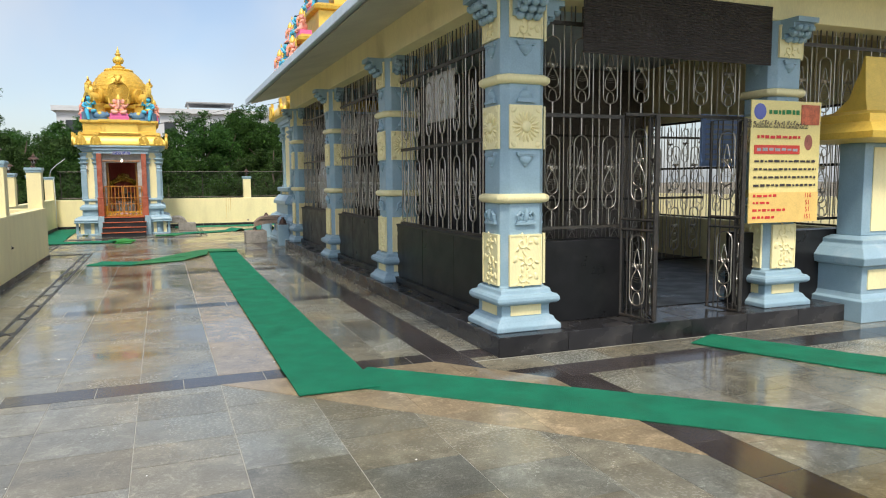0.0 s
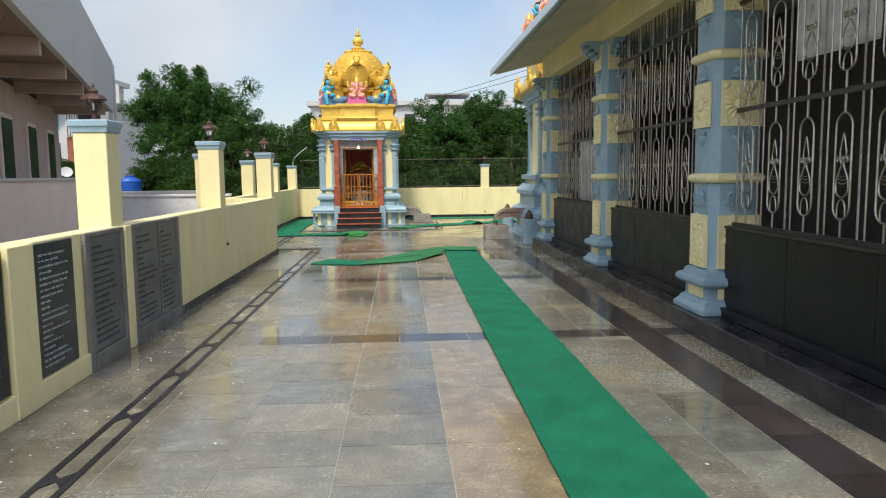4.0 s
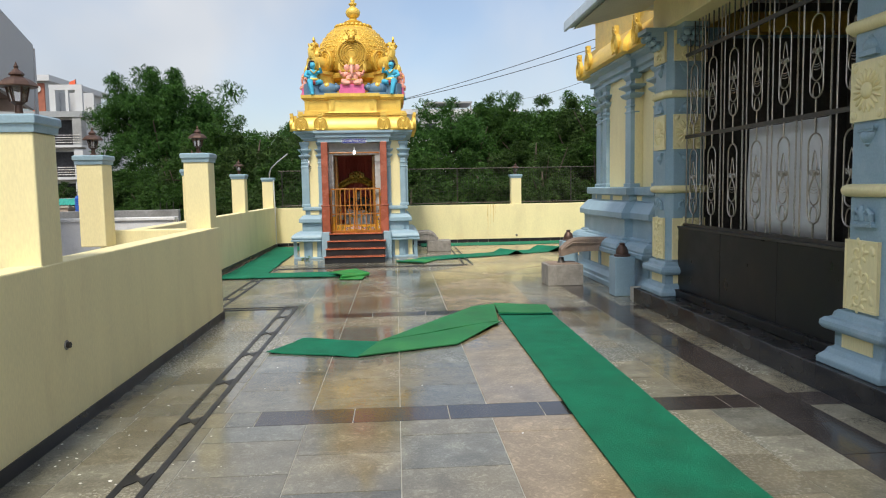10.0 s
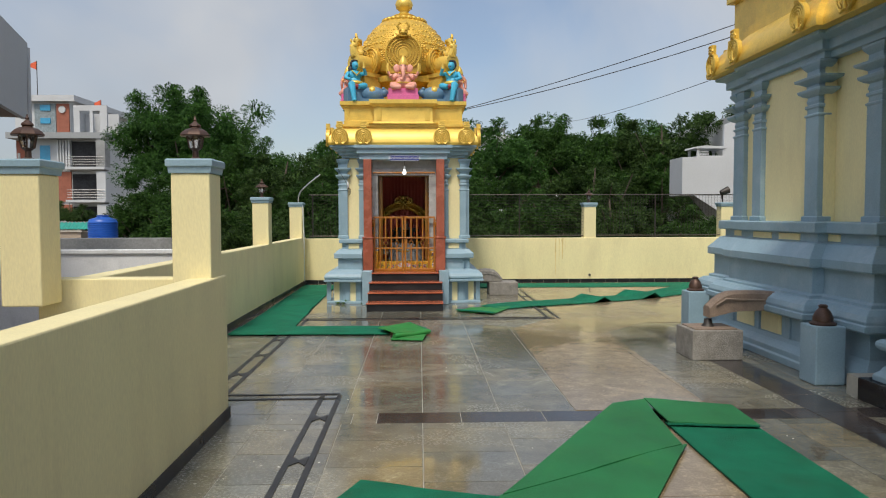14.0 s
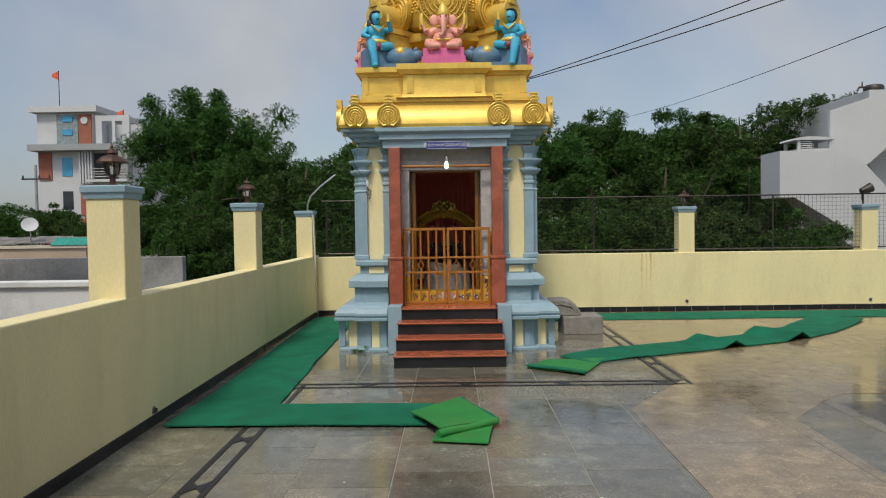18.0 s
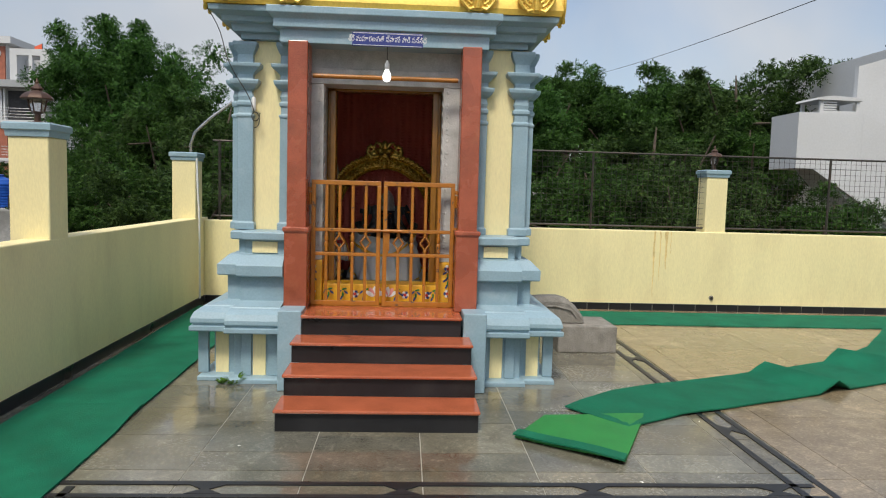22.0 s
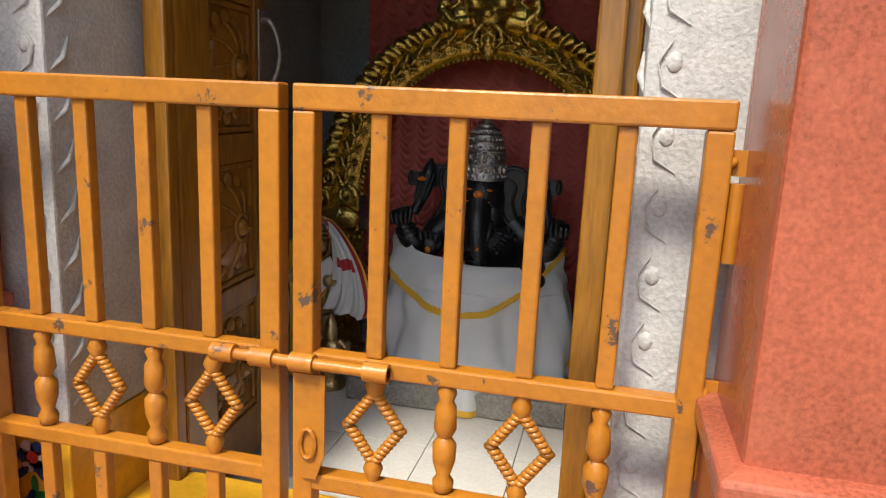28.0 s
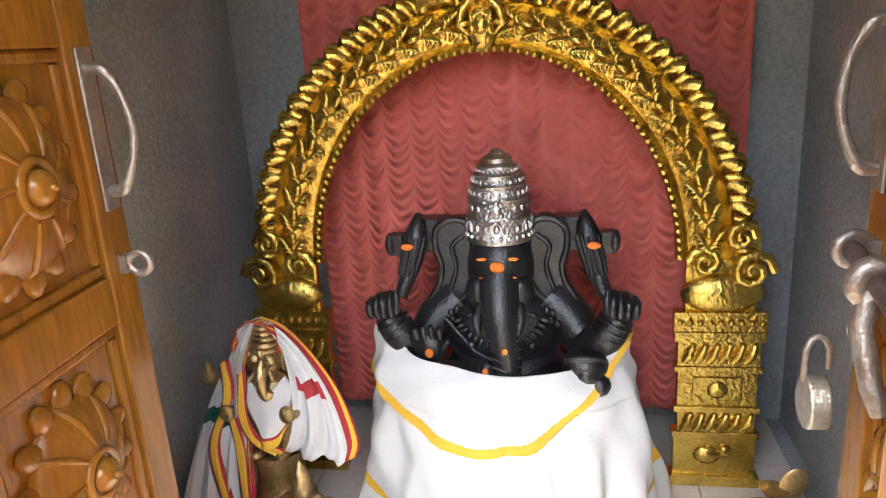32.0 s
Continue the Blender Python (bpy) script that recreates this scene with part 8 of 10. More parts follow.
# seated brass figurine, bell, oil lamp
FX, FY = -0.365, 26.55
g = Geo().lathe(FX, FY, [(0.055, 0.607), (0.058, 0.625), (0.045, 0.635), (0.045, 0.67), (0.055, 0.685), (0.05, 0.695)], 20)
g.ball((FX, FY, 0.735), (0.05, 0.035, 0.045), seg=12, rows=8).ball((FX, FY - 0.005, 0.79), (0.026, 0.026, 0.03), seg=12, rows=8).lathe(FX, FY, [(0.026, 0.805), (0.02, 0.83), (0.008, 0.85), (0.002, 0.86)], 12)
for s in (-1, 1):
    g.tube([(FX + s * 0.035, FY, 0.765), (FX + s * 0.07, FY - 0.01, 0.745), (FX + s * 0.075, FY - 0.02, 0.775)], [0.013, 0.012, 0.009], 8)
    g.tube([(FX + s * 0.01, FY - 0.02, 0.71), (FX + s * 0.055, FY - 0.04, 0.705), (FX + s * 0.02, FY - 0.055, 0.70)], [0.018, 0.016, 0.012], 8)
g.move(Matrix.Translation((FX, FY, 0.607)) @ Matrix.Diagonal((1.1, 1.1, 1.2, 1)) @ Matrix.Translation((-FX, -FY, -0.607)))
solo("brass_figurine", g, OLD_BRASS, "small seated brass figurine on the floor", "statue", smooth=70, at=(FX, FY, 0.607))
bell = thing("hand_bell", (-0.47, 26.25, 0.607), "brass hand bell standing on the floor", "bell")
part("body", Geo().lathe(-0.47, 26.25, [(0.045, 0.607), (0.043, 0.62), (0.034, 0.64), (0.03, 0.67), (0.024, 0.69), (0.01, 0.70)], 20), OLD_BRASS, bell, smooth=50)
part("handle", Geo().lathe(-0.47, 26.25, [(0.008, 0.70), (0.011, 0.72), (0.007, 0.74), (0.012, 0.765), (0.007, 0.79), (0.011, 0.81), (0.004, 0.83)], 12), OLD_BRASS, bell, smooth=50)
LX, LY = 0.90, 26.76
lamp = thing("oil_lamp", (LX, LY, 0.607), "small tarnished brass oil lamp on the white tiles", "lamp")
part("dish", Geo().lathe(LX, LY, [(0.06, 0.607), (0.065, 0.615), (0.092, 0.635), (0.10, 0.642), (0.06, 0.634)], 20), OLD_BRASS, lamp, smooth=50)
part("stem", Geo().lathe(LX, LY, [(0.015, 0.632), (0.026, 0.67), (0.012, 0.70), (0.03, 0.735), (0.04, 0.742), (0.015, 0.755)], 14), OLD_BRASS, lamp, smooth=50)
part("leaf_handle", Geo().ball((LX + 0.045, LY - 0.01, 0.765), (0.035, 0.008, 0.05), rot=(0, 20, 0), seg=10, rows=6), OLD_BRASS, lamp, smooth=50)
part("spout_leaf", Geo().tube([(LX - 0.08, LY - 0.02, 0.64), (LX - 0.11, LY - 0.03, 0.65), (LX - 0.125, LY - 0.035, 0.672)], [0.016, 0.012, 0.006], 8), OLD_BRASS, lamp, smooth=50)


# ---------------------------------------------------------------- painted figures on the shrine roof
SKIN_PINK = mat("pink_skin_paint", (0.78, 0.36, 0.27), 0.45, var=0.12, scale=9, fine=50)
SKIN_BLUE = mat("sky_blue_paint", (0.06, 0.42, 0.62), 0.45, var=0.12, scale=9, fine=50)
SLATE_BLUE = mat("slate_blue_paint", (0.10, 0.20, 0.30), 0.45, var=0.15, scale=9, fine=50)
MAGENTA = mat("magenta_paint", (0.70, 0.14, 0.32), 0.45, var=0.12, scale=9, fine=50)
HAIR = mat("black_hair_paint", (0.02, 0.02, 0.025), 0.5, var=0.2)
GREEN_GOWN = mat("dark_red_paint", (0.35, 0.04, 0.04), 0.5, var=0.15)
FIG = [SKIN_PINK, GOLD_PAINT, SKIN_BLUE, HAIR, MAGENTA, GREEN_GOWN, SLATE_BLUE]


def elephant_god(skin=0, seat=4, scale=1.0):
    """Seated elephant-headed figure facing -y, about 0.85 high."""
    g = Geo()
    g.rings([ring_rect(-0.31, 0.31, -0.17, 0.2, 0.0), ring_rect(-0.31, 0.31, -0.17, 0.2, 0.1), ring_rect(-0.29, 0.29, -0.15, 0.2, 0.105), ring_rect(-0.29, 0.29, -0.15, 0.2, 0.22)], mi=seat)
    g.ball((0, 0, 0.36), (0.16, 0.14, 0.15), seg=16, rows=10, mi=skin).ball((0, -0.01, 0.48), (0.14, 0.11, 0.1), seg=14, rows=8, mi=skin)
    g.ball((0, -0.04, 0.64), (0.085, 0.09, 0.095), seg=14, rows=9, mi=skin)
    g.tube([(0, -0.11, 0.64), (0.0, -0.16, 0.56), (0.01, -0.17, 0.47), (-0.01, -0.17, 0.40), (-0.04, -0.17, 0.385), (-0.05, -0.17, 0.41)], [0.045, 0.04, 0.033, 0.026, 0.022, 0.016], 10, mi=skin)
    for s in (-1, 1):
        g.ball((s * 0.125, -0.01, 0.64), (0.07, 0.02, 0.08), rot=(0, s * 12, 0), seg=12, rows=7, mi=skin)
        g.tube([(s * 0.12, 0, 0.5), (s * 0.21, -0.03, 0.44), (s * 0.24, -0.07, 0.5)], [0.05, 0.045, 0.035], 10, mi=skin)
        g.tube([(s * 0.13, 0.03, 0.52), (s * 0.26, 0.02, 0.48), (s * 0.30, 0.0, 0.58)], [0.042, 0.036, 0.028], 10, mi=skin)
        g.tube([(s * 0.30, 0, 0.58), (s * 0.31, 0, 0.68), (s * 0.30, 0, 0.75)], [0.026, 0.03, 0.012], 8, mi=1)
        g.tube([(s * 0.06, -0.05, 0.28), (s * 0.22, -0.12, 0.28), (s * 0.20, -0.17, 0.24), (s * 0.05, -0.17, 0.24)], [0.075, 0.075, 0.055, 0.04], 10, mi=skin)
        g.ball((s * 0.04, -0.115, 0.67), (0.012, 0.01, 0.014), seg=7, rows=5, mi=3)
        g.tube([(s * 0.03, -0.13, 0.58), (s * 0.05, -0.17, 0.55)], [0.012, 0.006], 6, mi=1)
    g.ball((0, -0.12, 0.34), (0.14, 0.03, 0.02), seg=12, rows=6, mi=1).ball((0, -0.1, 0.53), (0.1, 0.04, 0.02), seg=12, rows=6, mi=1)
    g.lathe(0, -0.03, [(0.085, 0.70), (0.09, 0.73), (0.075, 0.77), (0.06, 0.82), (0.03, 0.87), (0.006, 0.9)], 14, mi=1)
    return g


def seated_sage(side):
    """Seated sky-blue figure with dark hair and a garland, one leg down, turned a little."""
    g = Geo().box(-0.2, 0.2, -0.12, 0.2, 0, 0.3, mi=6)
    g.ball((0, 0.02, 0.42), (0.14, 0.11, 0.14), seg=14, rows=9, mi=2).ball((0, 0.02, 0.58), (0.15, 0.1, 0.11), seg=14, rows=9, mi=2)
    g.ball((0, -0.01, 0.78), (0.075, 0.085, 0.095), seg=14, rows=9, mi=2).ball((0, 0.055, 0.81), (0.098, 0.075, 0.11), seg=14, rows=8, mi=3).ball((0, -0.01, 0.87), (0.07, 0.07, 0.03), seg=10, rows=6, mi=3)
    g.ball((0.05 * side, 0.08, 0.68), (0.085, 0.05, 0.13), seg=10, rows=7, mi=3)
    g.ball((0, -0.085, 0.755), (0.03, 0.012, 0.01), seg=8, rows=5, mi=3)
    g.tube([(-0.08, 0, 0.36), (-0.12, -0.15, 0.36), (-0.10, -0.17, 0.2), (-0.08, -0.2, 0.03)], [0.08, 0.075, 0.06, 0.05], 10, mi=2)
    g.tube([(0.08, 0, 0.36), (0.16, -0.14, 0.34), (0.02, -0.18, 0.31)], [0.08, 0.07, 0.05], 10, mi=2)
    g.ball((-0.09, -0.21, 0.02), (0.045, 0.08, 0.03), seg=10, rows=6, mi=2)
    g.tube([(-0.14, 0.02, 0.62), (-0.22, -0.05, 0.5), (-0.14, -0.15, 0.45)], [0.045, 0.04, 0.032], 10, mi=2)
    g.tube([(0.14, 0.02, 0.62), (0.2, -0.1, 0.6), (0.14, -0.16, 0.72)], [0.045, 0.04, 0.032], 10, mi=2)
    g.tube([(0.14, -0.16, 0.7), (0.14, -0.17, 0.82)], [0.03, 0.015], 8, mi=1)
    g.ball((0, -0.04, 0.40), (0.17, 0.14, 0.06), seg=12, rows=7, mi=1).ball((0.02, -0.1, 0.33), (0.12, 0.08, 0.07), seg=12, rows=7, mi=5)
    g.tube([(-0.1, -0.07, 0.66), (0, -0.11, 0.56), (0.1, -0.07, 0.66)], 0.016, 6, mi=1)
    return g


def mouse_mound():
    """Slate-blue crouching mount with a gold saddle cloth."""
    g = Geo().ball((0, 0, 0.17), (0.26, 0.16, 0.17), seg=16, rows=9, mi=6).box(-0.27, 0.27, -0.15, 0.15, 0, 0.06, mi=6)
    g.ball((0.24, -0.03, 0.20), (0.1, 0.09, 0.09), seg=12, rows=8, mi=6).ball((0.22, -0.08, 0.28), (0.04, 0.02, 0.04), seg=8, rows=6, mi=6)
    g.ball((-0.02, -0.01, 0.24), (0.11, 0.155, 0.105), seg=12, rows=8, mi=1)
    return g


ME_GOD = mesh_of("statue", elephant_god(), FIG, smooth=60)
ME_SAGE = {s: mesh_of("statue", seated_sage(s), FIG, smooth=60) for s in (-1, 1)}
ME_MOUSE = mesh_of("statue", mouse_mound(), FIG, smooth=60)


def statue(me, at, rot, label, scale=1.0, mirror=False):
    o = tagged(new("statue", me), label, "statue", "painted roof statues")
    o.location, o.rotation_euler, o.scale = at, (0, 0, radians(rot)), (-scale if mirror else scale, scale, scale)
    return o


statue(ME_GOD, (CX, FRONT - 0.02, 4.11 + ROOF_LIFT), 0, "pink seated elephant-headed statue on a magenta lotus seat", 1.03)
for s in (-1, 1):
    statue(ME_MOUSE, (CX + s * 0.62, FRONT + 0.08, 4.09 + ROOF_LIFT), 0, "crouching slate-blue statue with a gold saddle cloth", 0.95, mirror=s > 0)
    statue(ME_SAGE[s], (CX + s * 1.0, FRONT + 0.12, 4.09 + ROOF_LIFT), -s * 22, "seated sky-blue statue with black hair", 0.98, mirror=s > 0)
    for y in (25.75, 27.1):
        statue(ME_GOD, (CX + s * 1.16, y, 4.09 + ROOF_LIFT), s * 90, "pink elephant-headed statue at the roof edge", 0.95)
    statue(ME_SAGE[s], (CX + s * 1.14, 26.45, 4.09 + ROOF_LIFT), s * 90, "seated sky-blue statue at the roof edge", 0.9)

# stepped gilded tower over the sanctum
tower = thing("temple_tower", (8.4, 19.3, 5.12), "stepped gilded temple tower with painted figures", "tower")
for k in range(4):
    o = 0.55 * k
    part("tier", Geo().rings([ring_rect(5.45 + o, 11.6 - o, 17.5 + o * 0.6, 21.1 - o * 0.6, z) for z in (5.12 + k * 1.0, 5.95 + k * 1.0)]), GOLD_PAINT, tower)
    part("tier_cornice", moulded(5.45 + o, 11.6 - o, 17.5 + o * 0.6, 21.1 - o * 0.6, [(0.0, 5.9 + k), (0.14, 5.93 + k), (0.16, 6.02 + k), (0.05, 6.1 + k), (0, 6.119 + k)]), DEEP_GOLD, tower, smooth=30)
for i, (x, y) in enumerate(((5.28, 18.0), (5.28, 19.2), (5.28, 20.4))):
    statue(ME_GOD if i != 1 else ME_SAGE[1], (x, y, 5.12), -90, "painted statue on the sanctum roof edge", 1.15)
for k in range(2):
    for i, y in enumerate((18.3, 19.3, 20.3)):
        statue(ME_SAGE[-1] if (i + k) % 2 else ME_GOD, (5.62 + 0.55 * k, y, 6.12 + k), -90, "painted statue on a tier of the gilded tower", 1.0)

# ---------------------------------------------------------------- memorial tablets on the parapet
TABLET = mat("black_inscribed_slab", (0.02, 0.026, 0.032), 0.22, var=0.35, scale=4, fine=200, rough_var=0.08)
GREY_TABLET = mat("weathered_grey_slab", (0.10, 0.105, 0.11), 0.4, var=0.35, scale=3, fine=120, stain=(0.19, 0.19, 0.185), stain_amount=0.6, stain_scale=2)
INK = mat("white_inscription", (0.34, 0.36, 0.36), 0.6, var=0.4)
DARK_INK = mat("dark_inscription", (0.025, 0.025, 0.03), 0.6, var=0.2)
FRAME_STONE = mat("grey_frame_stone", (0.2, 0.19, 0.175), 0.7, var=0.3, scale=5, fine=80, bump=0.4)


def tablet(y0, y1, z0, z1, material, ink, rows, cols, label, seed, dense=0.8):
    t = thing("memorial_tablet", (NEAR_X, (y0 + y1) / 2, z0), label, "tablet", "memorial tablets")
    part("slab", Geo().box(NEAR_X + 0.002, NEAR_X + 0.026, y0, y1, z0, z1), material, t, bevel=0.004)
    r = random.Random(seed)
    g = Geo()
    dz = (z1 - z0 - 0.12) / rows
    cw = (y1 - y0 - 0.1) / cols
    for i in range(rows):
        z = z1 - 0.07 - dz * (i + 0.5)
        for c in range(cols):
            y = y0 + 0.06 + cw * c
            end = y + cw * r.uniform(0.55, 0.92) * (1 if r.random() < dense else 0.4)
            while y < end - 0.02:
                w = r.uniform(0.025, 0.07)
                h = dz * r.uniform(0.26, 0.42)
                g.box(NEAR_X + 0.0255, NEAR_X + 0.0275, y, min(end, y + w), z - h / 2, z + h / 2)
                y += w + r.uniform(0.008, 0.02)
    part("inscription", g, ink, t, "rows of small engraved writing", kind="stuff")
    return t


tablet(-0.6, 1.05, 0.2, 1.23, TABLET, INK, 19, 3, "black stone tablet with rows of white writing on the parapet", 1)
tablet(1.35, 3.15, 0.2, 1.23, TABLET, INK, 19, 3, "black stone tablet with rows of white writing on the parapet", 2)
tablet(3.42, 4.50, 0.21, 1.24, TABLET, INK, 19, 2, "black stone tablet with rows of white writing on the parapet", 3)
tablet(4.51, 5.58, 0.21, 1.25, TABLET, INK, 19, 2, "black stone tablet with rows of white writing on the parapet", 4)
tablet(6.02, 6.66, 0.2, 1.25, TABLET, INK, 20, 1, "narrow black tablet with white writing on the parapet", 5)
tablet(6.98, 7.68, 0.16, 1.22, GREY_TABLET, DARK_INK, 16, 1, "weathered grey tablet with faint writing on the parapet", 6)
tablet(8.06, 8.78, 0.15, 1.22, GREY_TABLET, DARK_INK, 16, 1, "weathered grey tablet with faint writing on the parapet", 7)
tablet(8.80, 9.44, 0.15, 1.22, GREY_TABLET, DARK_INK, 16, 1, "weathered grey tablet with faint writing on the parapet", 8)
for y0, y1 in ((6.88, 6.97), (7.69, 7.76), (7.96, 8.05), (9.45, 9.53)):
    solo("tablet_frame", Geo().box(NEAR_X + 0.002, NEAR_X + 0.04, y0, y1, 0, 1.262), FRAME_STONE, "grey stone tablet frame upright", "trim", kind="structure", bevel=0.004)
for y0, y1 in ((6.972, 7.688), (8.052, 9.448)):
    solo("tablet_frame", Geo().box(NEAR_X + 0.002, NEAR_X + 0.04, y0, y1, 1.225, 1.262).box(NEAR_X + 0.002, NEAR_X + 0.05, y0, y1, 0, 0.145), FRAME_STONE, "grey stone tablet frame rails", "trim", kind="structure", bevel=0.004)
for y0, y1 in ((1.07, 1.33), (3.17, 3.40), (5.62, 5.98), (7.78, 7.94)):
    solo("parapet_pilaster", Geo().box(NEAR_X + 0.001, NEAR_X + 0.05, y0, y1, 0, 1.268), CREAM, "cream strip between tablets", "trim", kind="structure", bevel=0.01)
solo("parapet_foot", Geo().box(NEAR_X + 0.001, NEAR_X + 0.04, 1.332, 6.86, 0.0, 0.19), CREAM, "cream foot rail under the tablets", "trim", kind="structure", bevel=0.008)

# ---------------------------------------------------------------- stone block, spout and lamp posts by the sanctum
blk = thing("spout_basin", (4.2, 19.0, 0), "speckled granite block catching a carved spout", "stone block")
part("block", Geo().box(3.84, 4.47, 18.94, 19.5, 0, 0.37), ROUGH_STONE, blk, bevel=0.012)
part("basin_rim", Geo().box(3.89, 4.42, 18.99, 19.45, 0.37, 0.385), BROWN_STONE, blk, bevel=0.006)
part("drain_boss", Geo().lathe(4.14, 19.22, [(0.08, 0.385), (0.055, 0.42), (0.045, 0.48)], 12), IRON, blk, smooth=40)
sp = Geo()
rings = []
for k in range(13):
    u = k / 12
    x = 5.2 - 1.08 * u
    top = 0.80 + 0.03 * math.sin(u * 3) - (0.16 * max(0, (u - 0.72) / 0.28) ** 2)
    low = 0.60 - 0.03 * u - (0.07 * max(0, (u - 0.7) / 0.3))
    w = 0.12 - 0.02 * u
    rings.append([(x, 19.22 - w, low), (x, 19.22 + w, low), (x, 19.22 + w, top - 0.03), (x, 19.22 + w - 0.04, top), (x, 19.22 - w + 0.04, top), (x, 19.22 - w, top - 0.03)])
sp.rings(rings)
sp.tube([(4.2, 19.105, 0.66), (4.32, 19.095, 0.74), (4.5, 19.095, 0.73), (4.8, 19.105, 0.72)], 0.015, 6)
solo("water_spout", sp, BROWN_STONE, "brown carved stone water spout from the sanctum wall", "spout", smooth=35, at=(4.6, 19.22, 0.58))
for bx, y in ((4.78, 17.78), (4.76, 21.2), (7.62, 25.2)):
    t = thing("bollard", (bx, y, 0), "short blue bollard with a dark iron lamp cap", "bollard", "blue bollards")
    part("shaft", Geo().box(bx - 0.16, bx + 0.16, y - 0.16, y + 0.16, 0, 0.62), BLUE, t, bevel=0.015)
    part("lamp_cap", Geo().lathe(bx, y, [(0.13, 0.62), (0.135, 0.64), (0.10, 0.66), (0.10, 0.70), (0.075, 0.76), (0.04, 0.80), (0.05, 0.82), (0.03, 0.835)], 12), BROWN_METAL, t, smooth=35)
blk2 = thing("spout_basin", (2.38, 26.45, 0), "rough granite block under a stone spout", "stone block")
part("block", Geo().box(2.06, 2.70, 26.14, 26.76, 0, 0.29), ROUGH_STONE, blk2, bevel=0.012)
sp = Geo()
rings = []
for k in range(11):
    u = k / 10
    x = 1.45 + 0.92 * u
    top = 0.52 + 0.06 * math.sin(u * 2.4) - 0.2 * max(0, (u - 0.7) / 0.3) ** 2
    w = 0.13
    rings.append([(x, 26.42 - w, 0.30), (x, 26.42 + w, 0.30), (x, 26.42 + w, top - 0.05), (x, 26.42 + w - 0.05, top), (x, 26.42 - w + 0.05, top), (x, 26.42 - w, top - 0.05)])
sp.rings(rings)
sp.tube([(2.28, 26.285, 0.36), (2.22, 26.283, 0.44), (2.05, 26.283, 0.48), (1.8, 26.283, 0.47)], 0.012, 6)
solo("water_spout", sp, ROUGH_STONE, "grey carved stone spout from the shrine wall", "spout", smooth=35, at=(1.9, 26.42, 0.29))

# ---------------------------------------------------------------- front of the hall: open gate, mat, poster, sheets
fg = thing("folding_gate", (7.4, 3.7, 0.22), "black iron folding gate standing open", "gate")


def iron_leaf(p, q, parent):
    (x0, y0), (x1, y1) = p, q
    d = Vector((x1 - x0, y1 - y0, 0))
    L = d.length
    ang = math.atan2(d.y, d.x)
    f = part("gate_leaf", Geo().tube([(x0, y0, 0.24), (x0, y0, 2.6), (x1, y1, 2.6), (x1, y1, 0.24), (x0, y0, 0.24)], 0.02, 6), IRON, parent, "iron gate leaf with steel loops")
    for z in (1.28, 1.40):
        part("rail", Geo().tube([(x0, y0, z), (x1, y1, z)], 0.018, 6), IRON, f)
    for u in (0.2, 0.35, 0.65, 0.8):
        part("bar", Geo().tube([(x0 + d.x * u, y0 + d.y * u, 0.25), (x0 + d.x * u, y0 + d.y * u, 2.6)], 0.008, 6), IRON, f)
    for z in (0.38, 1.62):
        o = piece("ornament", ME_ORN, f, (x0 + d.x * 0.5, y0 + d.y * 0.5, z), ang)


iron_leaf((6.62, 3.78), (6.74, 3.30), fg)
iron_leaf((6.76, 3.30), (6.98, 3.74), fg)
iron_leaf((8.42, 3.80), (8.10, 3.36), fg)
iron_leaf((8.08, 3.36), (7.98, 3.80), fg)
MAT_BROWN = mat("dark_brown_blind", (0.045, 0.035, 0.03), 0.8, var=0.3, scale=3, fine=200, bump=0.4, stretch=(1, 1, 6))
blind = thing("slatted_blind", (7.3, 3.56, 3.3), "dark brown slatted blind hanging over the entrance", "blind")
ME_SLAT = mesh_of("slat", Geo().tube([(5.92, 3.56, 0), (8.66, 3.56, 0)], 0.0155, 5), MAT_BROWN, smooth=60)
for k in range(24):
    piece("slat", ME_SLAT, blind, (0, 0, 3.30 + 0.03 * k))
# added partitions behind the grilles, coloured dark to stand for the hall's shade
part("shade_partition", Geo().box(8.0, 11.88, 10.3, 10.4, 0.23, 4.3), mat("front_shade_tone", (0.17, 0.145, 0.12), 0.8, var=0.3, scale=1, fine=20), hall, "added inner partition, its colour darkened for the hall's shade")
part("shade_partition", Geo().box(7.9, 7.998, 8.2, 17.0, 0.23, 4.3), SHADE_WALL, hall, "added inner partition, its colour darkened for the hall's shade")
for y0, y1, z0, z1 in ((13.25, 14.78, 1.2, 2.36), (5.75, 6.88, 2.74, 3.42)):
    g = Geo()
    g.rings([[(5.28 + 0.008 * math.sin(k * 1.1) + 0.01 * math.sin(k * 0.37 + j), y0 + (y1 - y0) * k / 40, z0 + (z1 - z0) * j / 6) for k in range(41)] for j in range(7)], caps=False, closed=False)
    o = solo("white_sheet", g, WHITE_CLOTH if z0 < 2 else mat("dusty_paper", (0.62, 0.60, 0.57), 0.8, var=0.1), "white sheet hung behind the iron grille", "cloth", smooth=60, at=(5.28, y0, z0))
    md = o.modifiers.new("thickness", "SOLIDIFY")
    md.thickness = 0.004

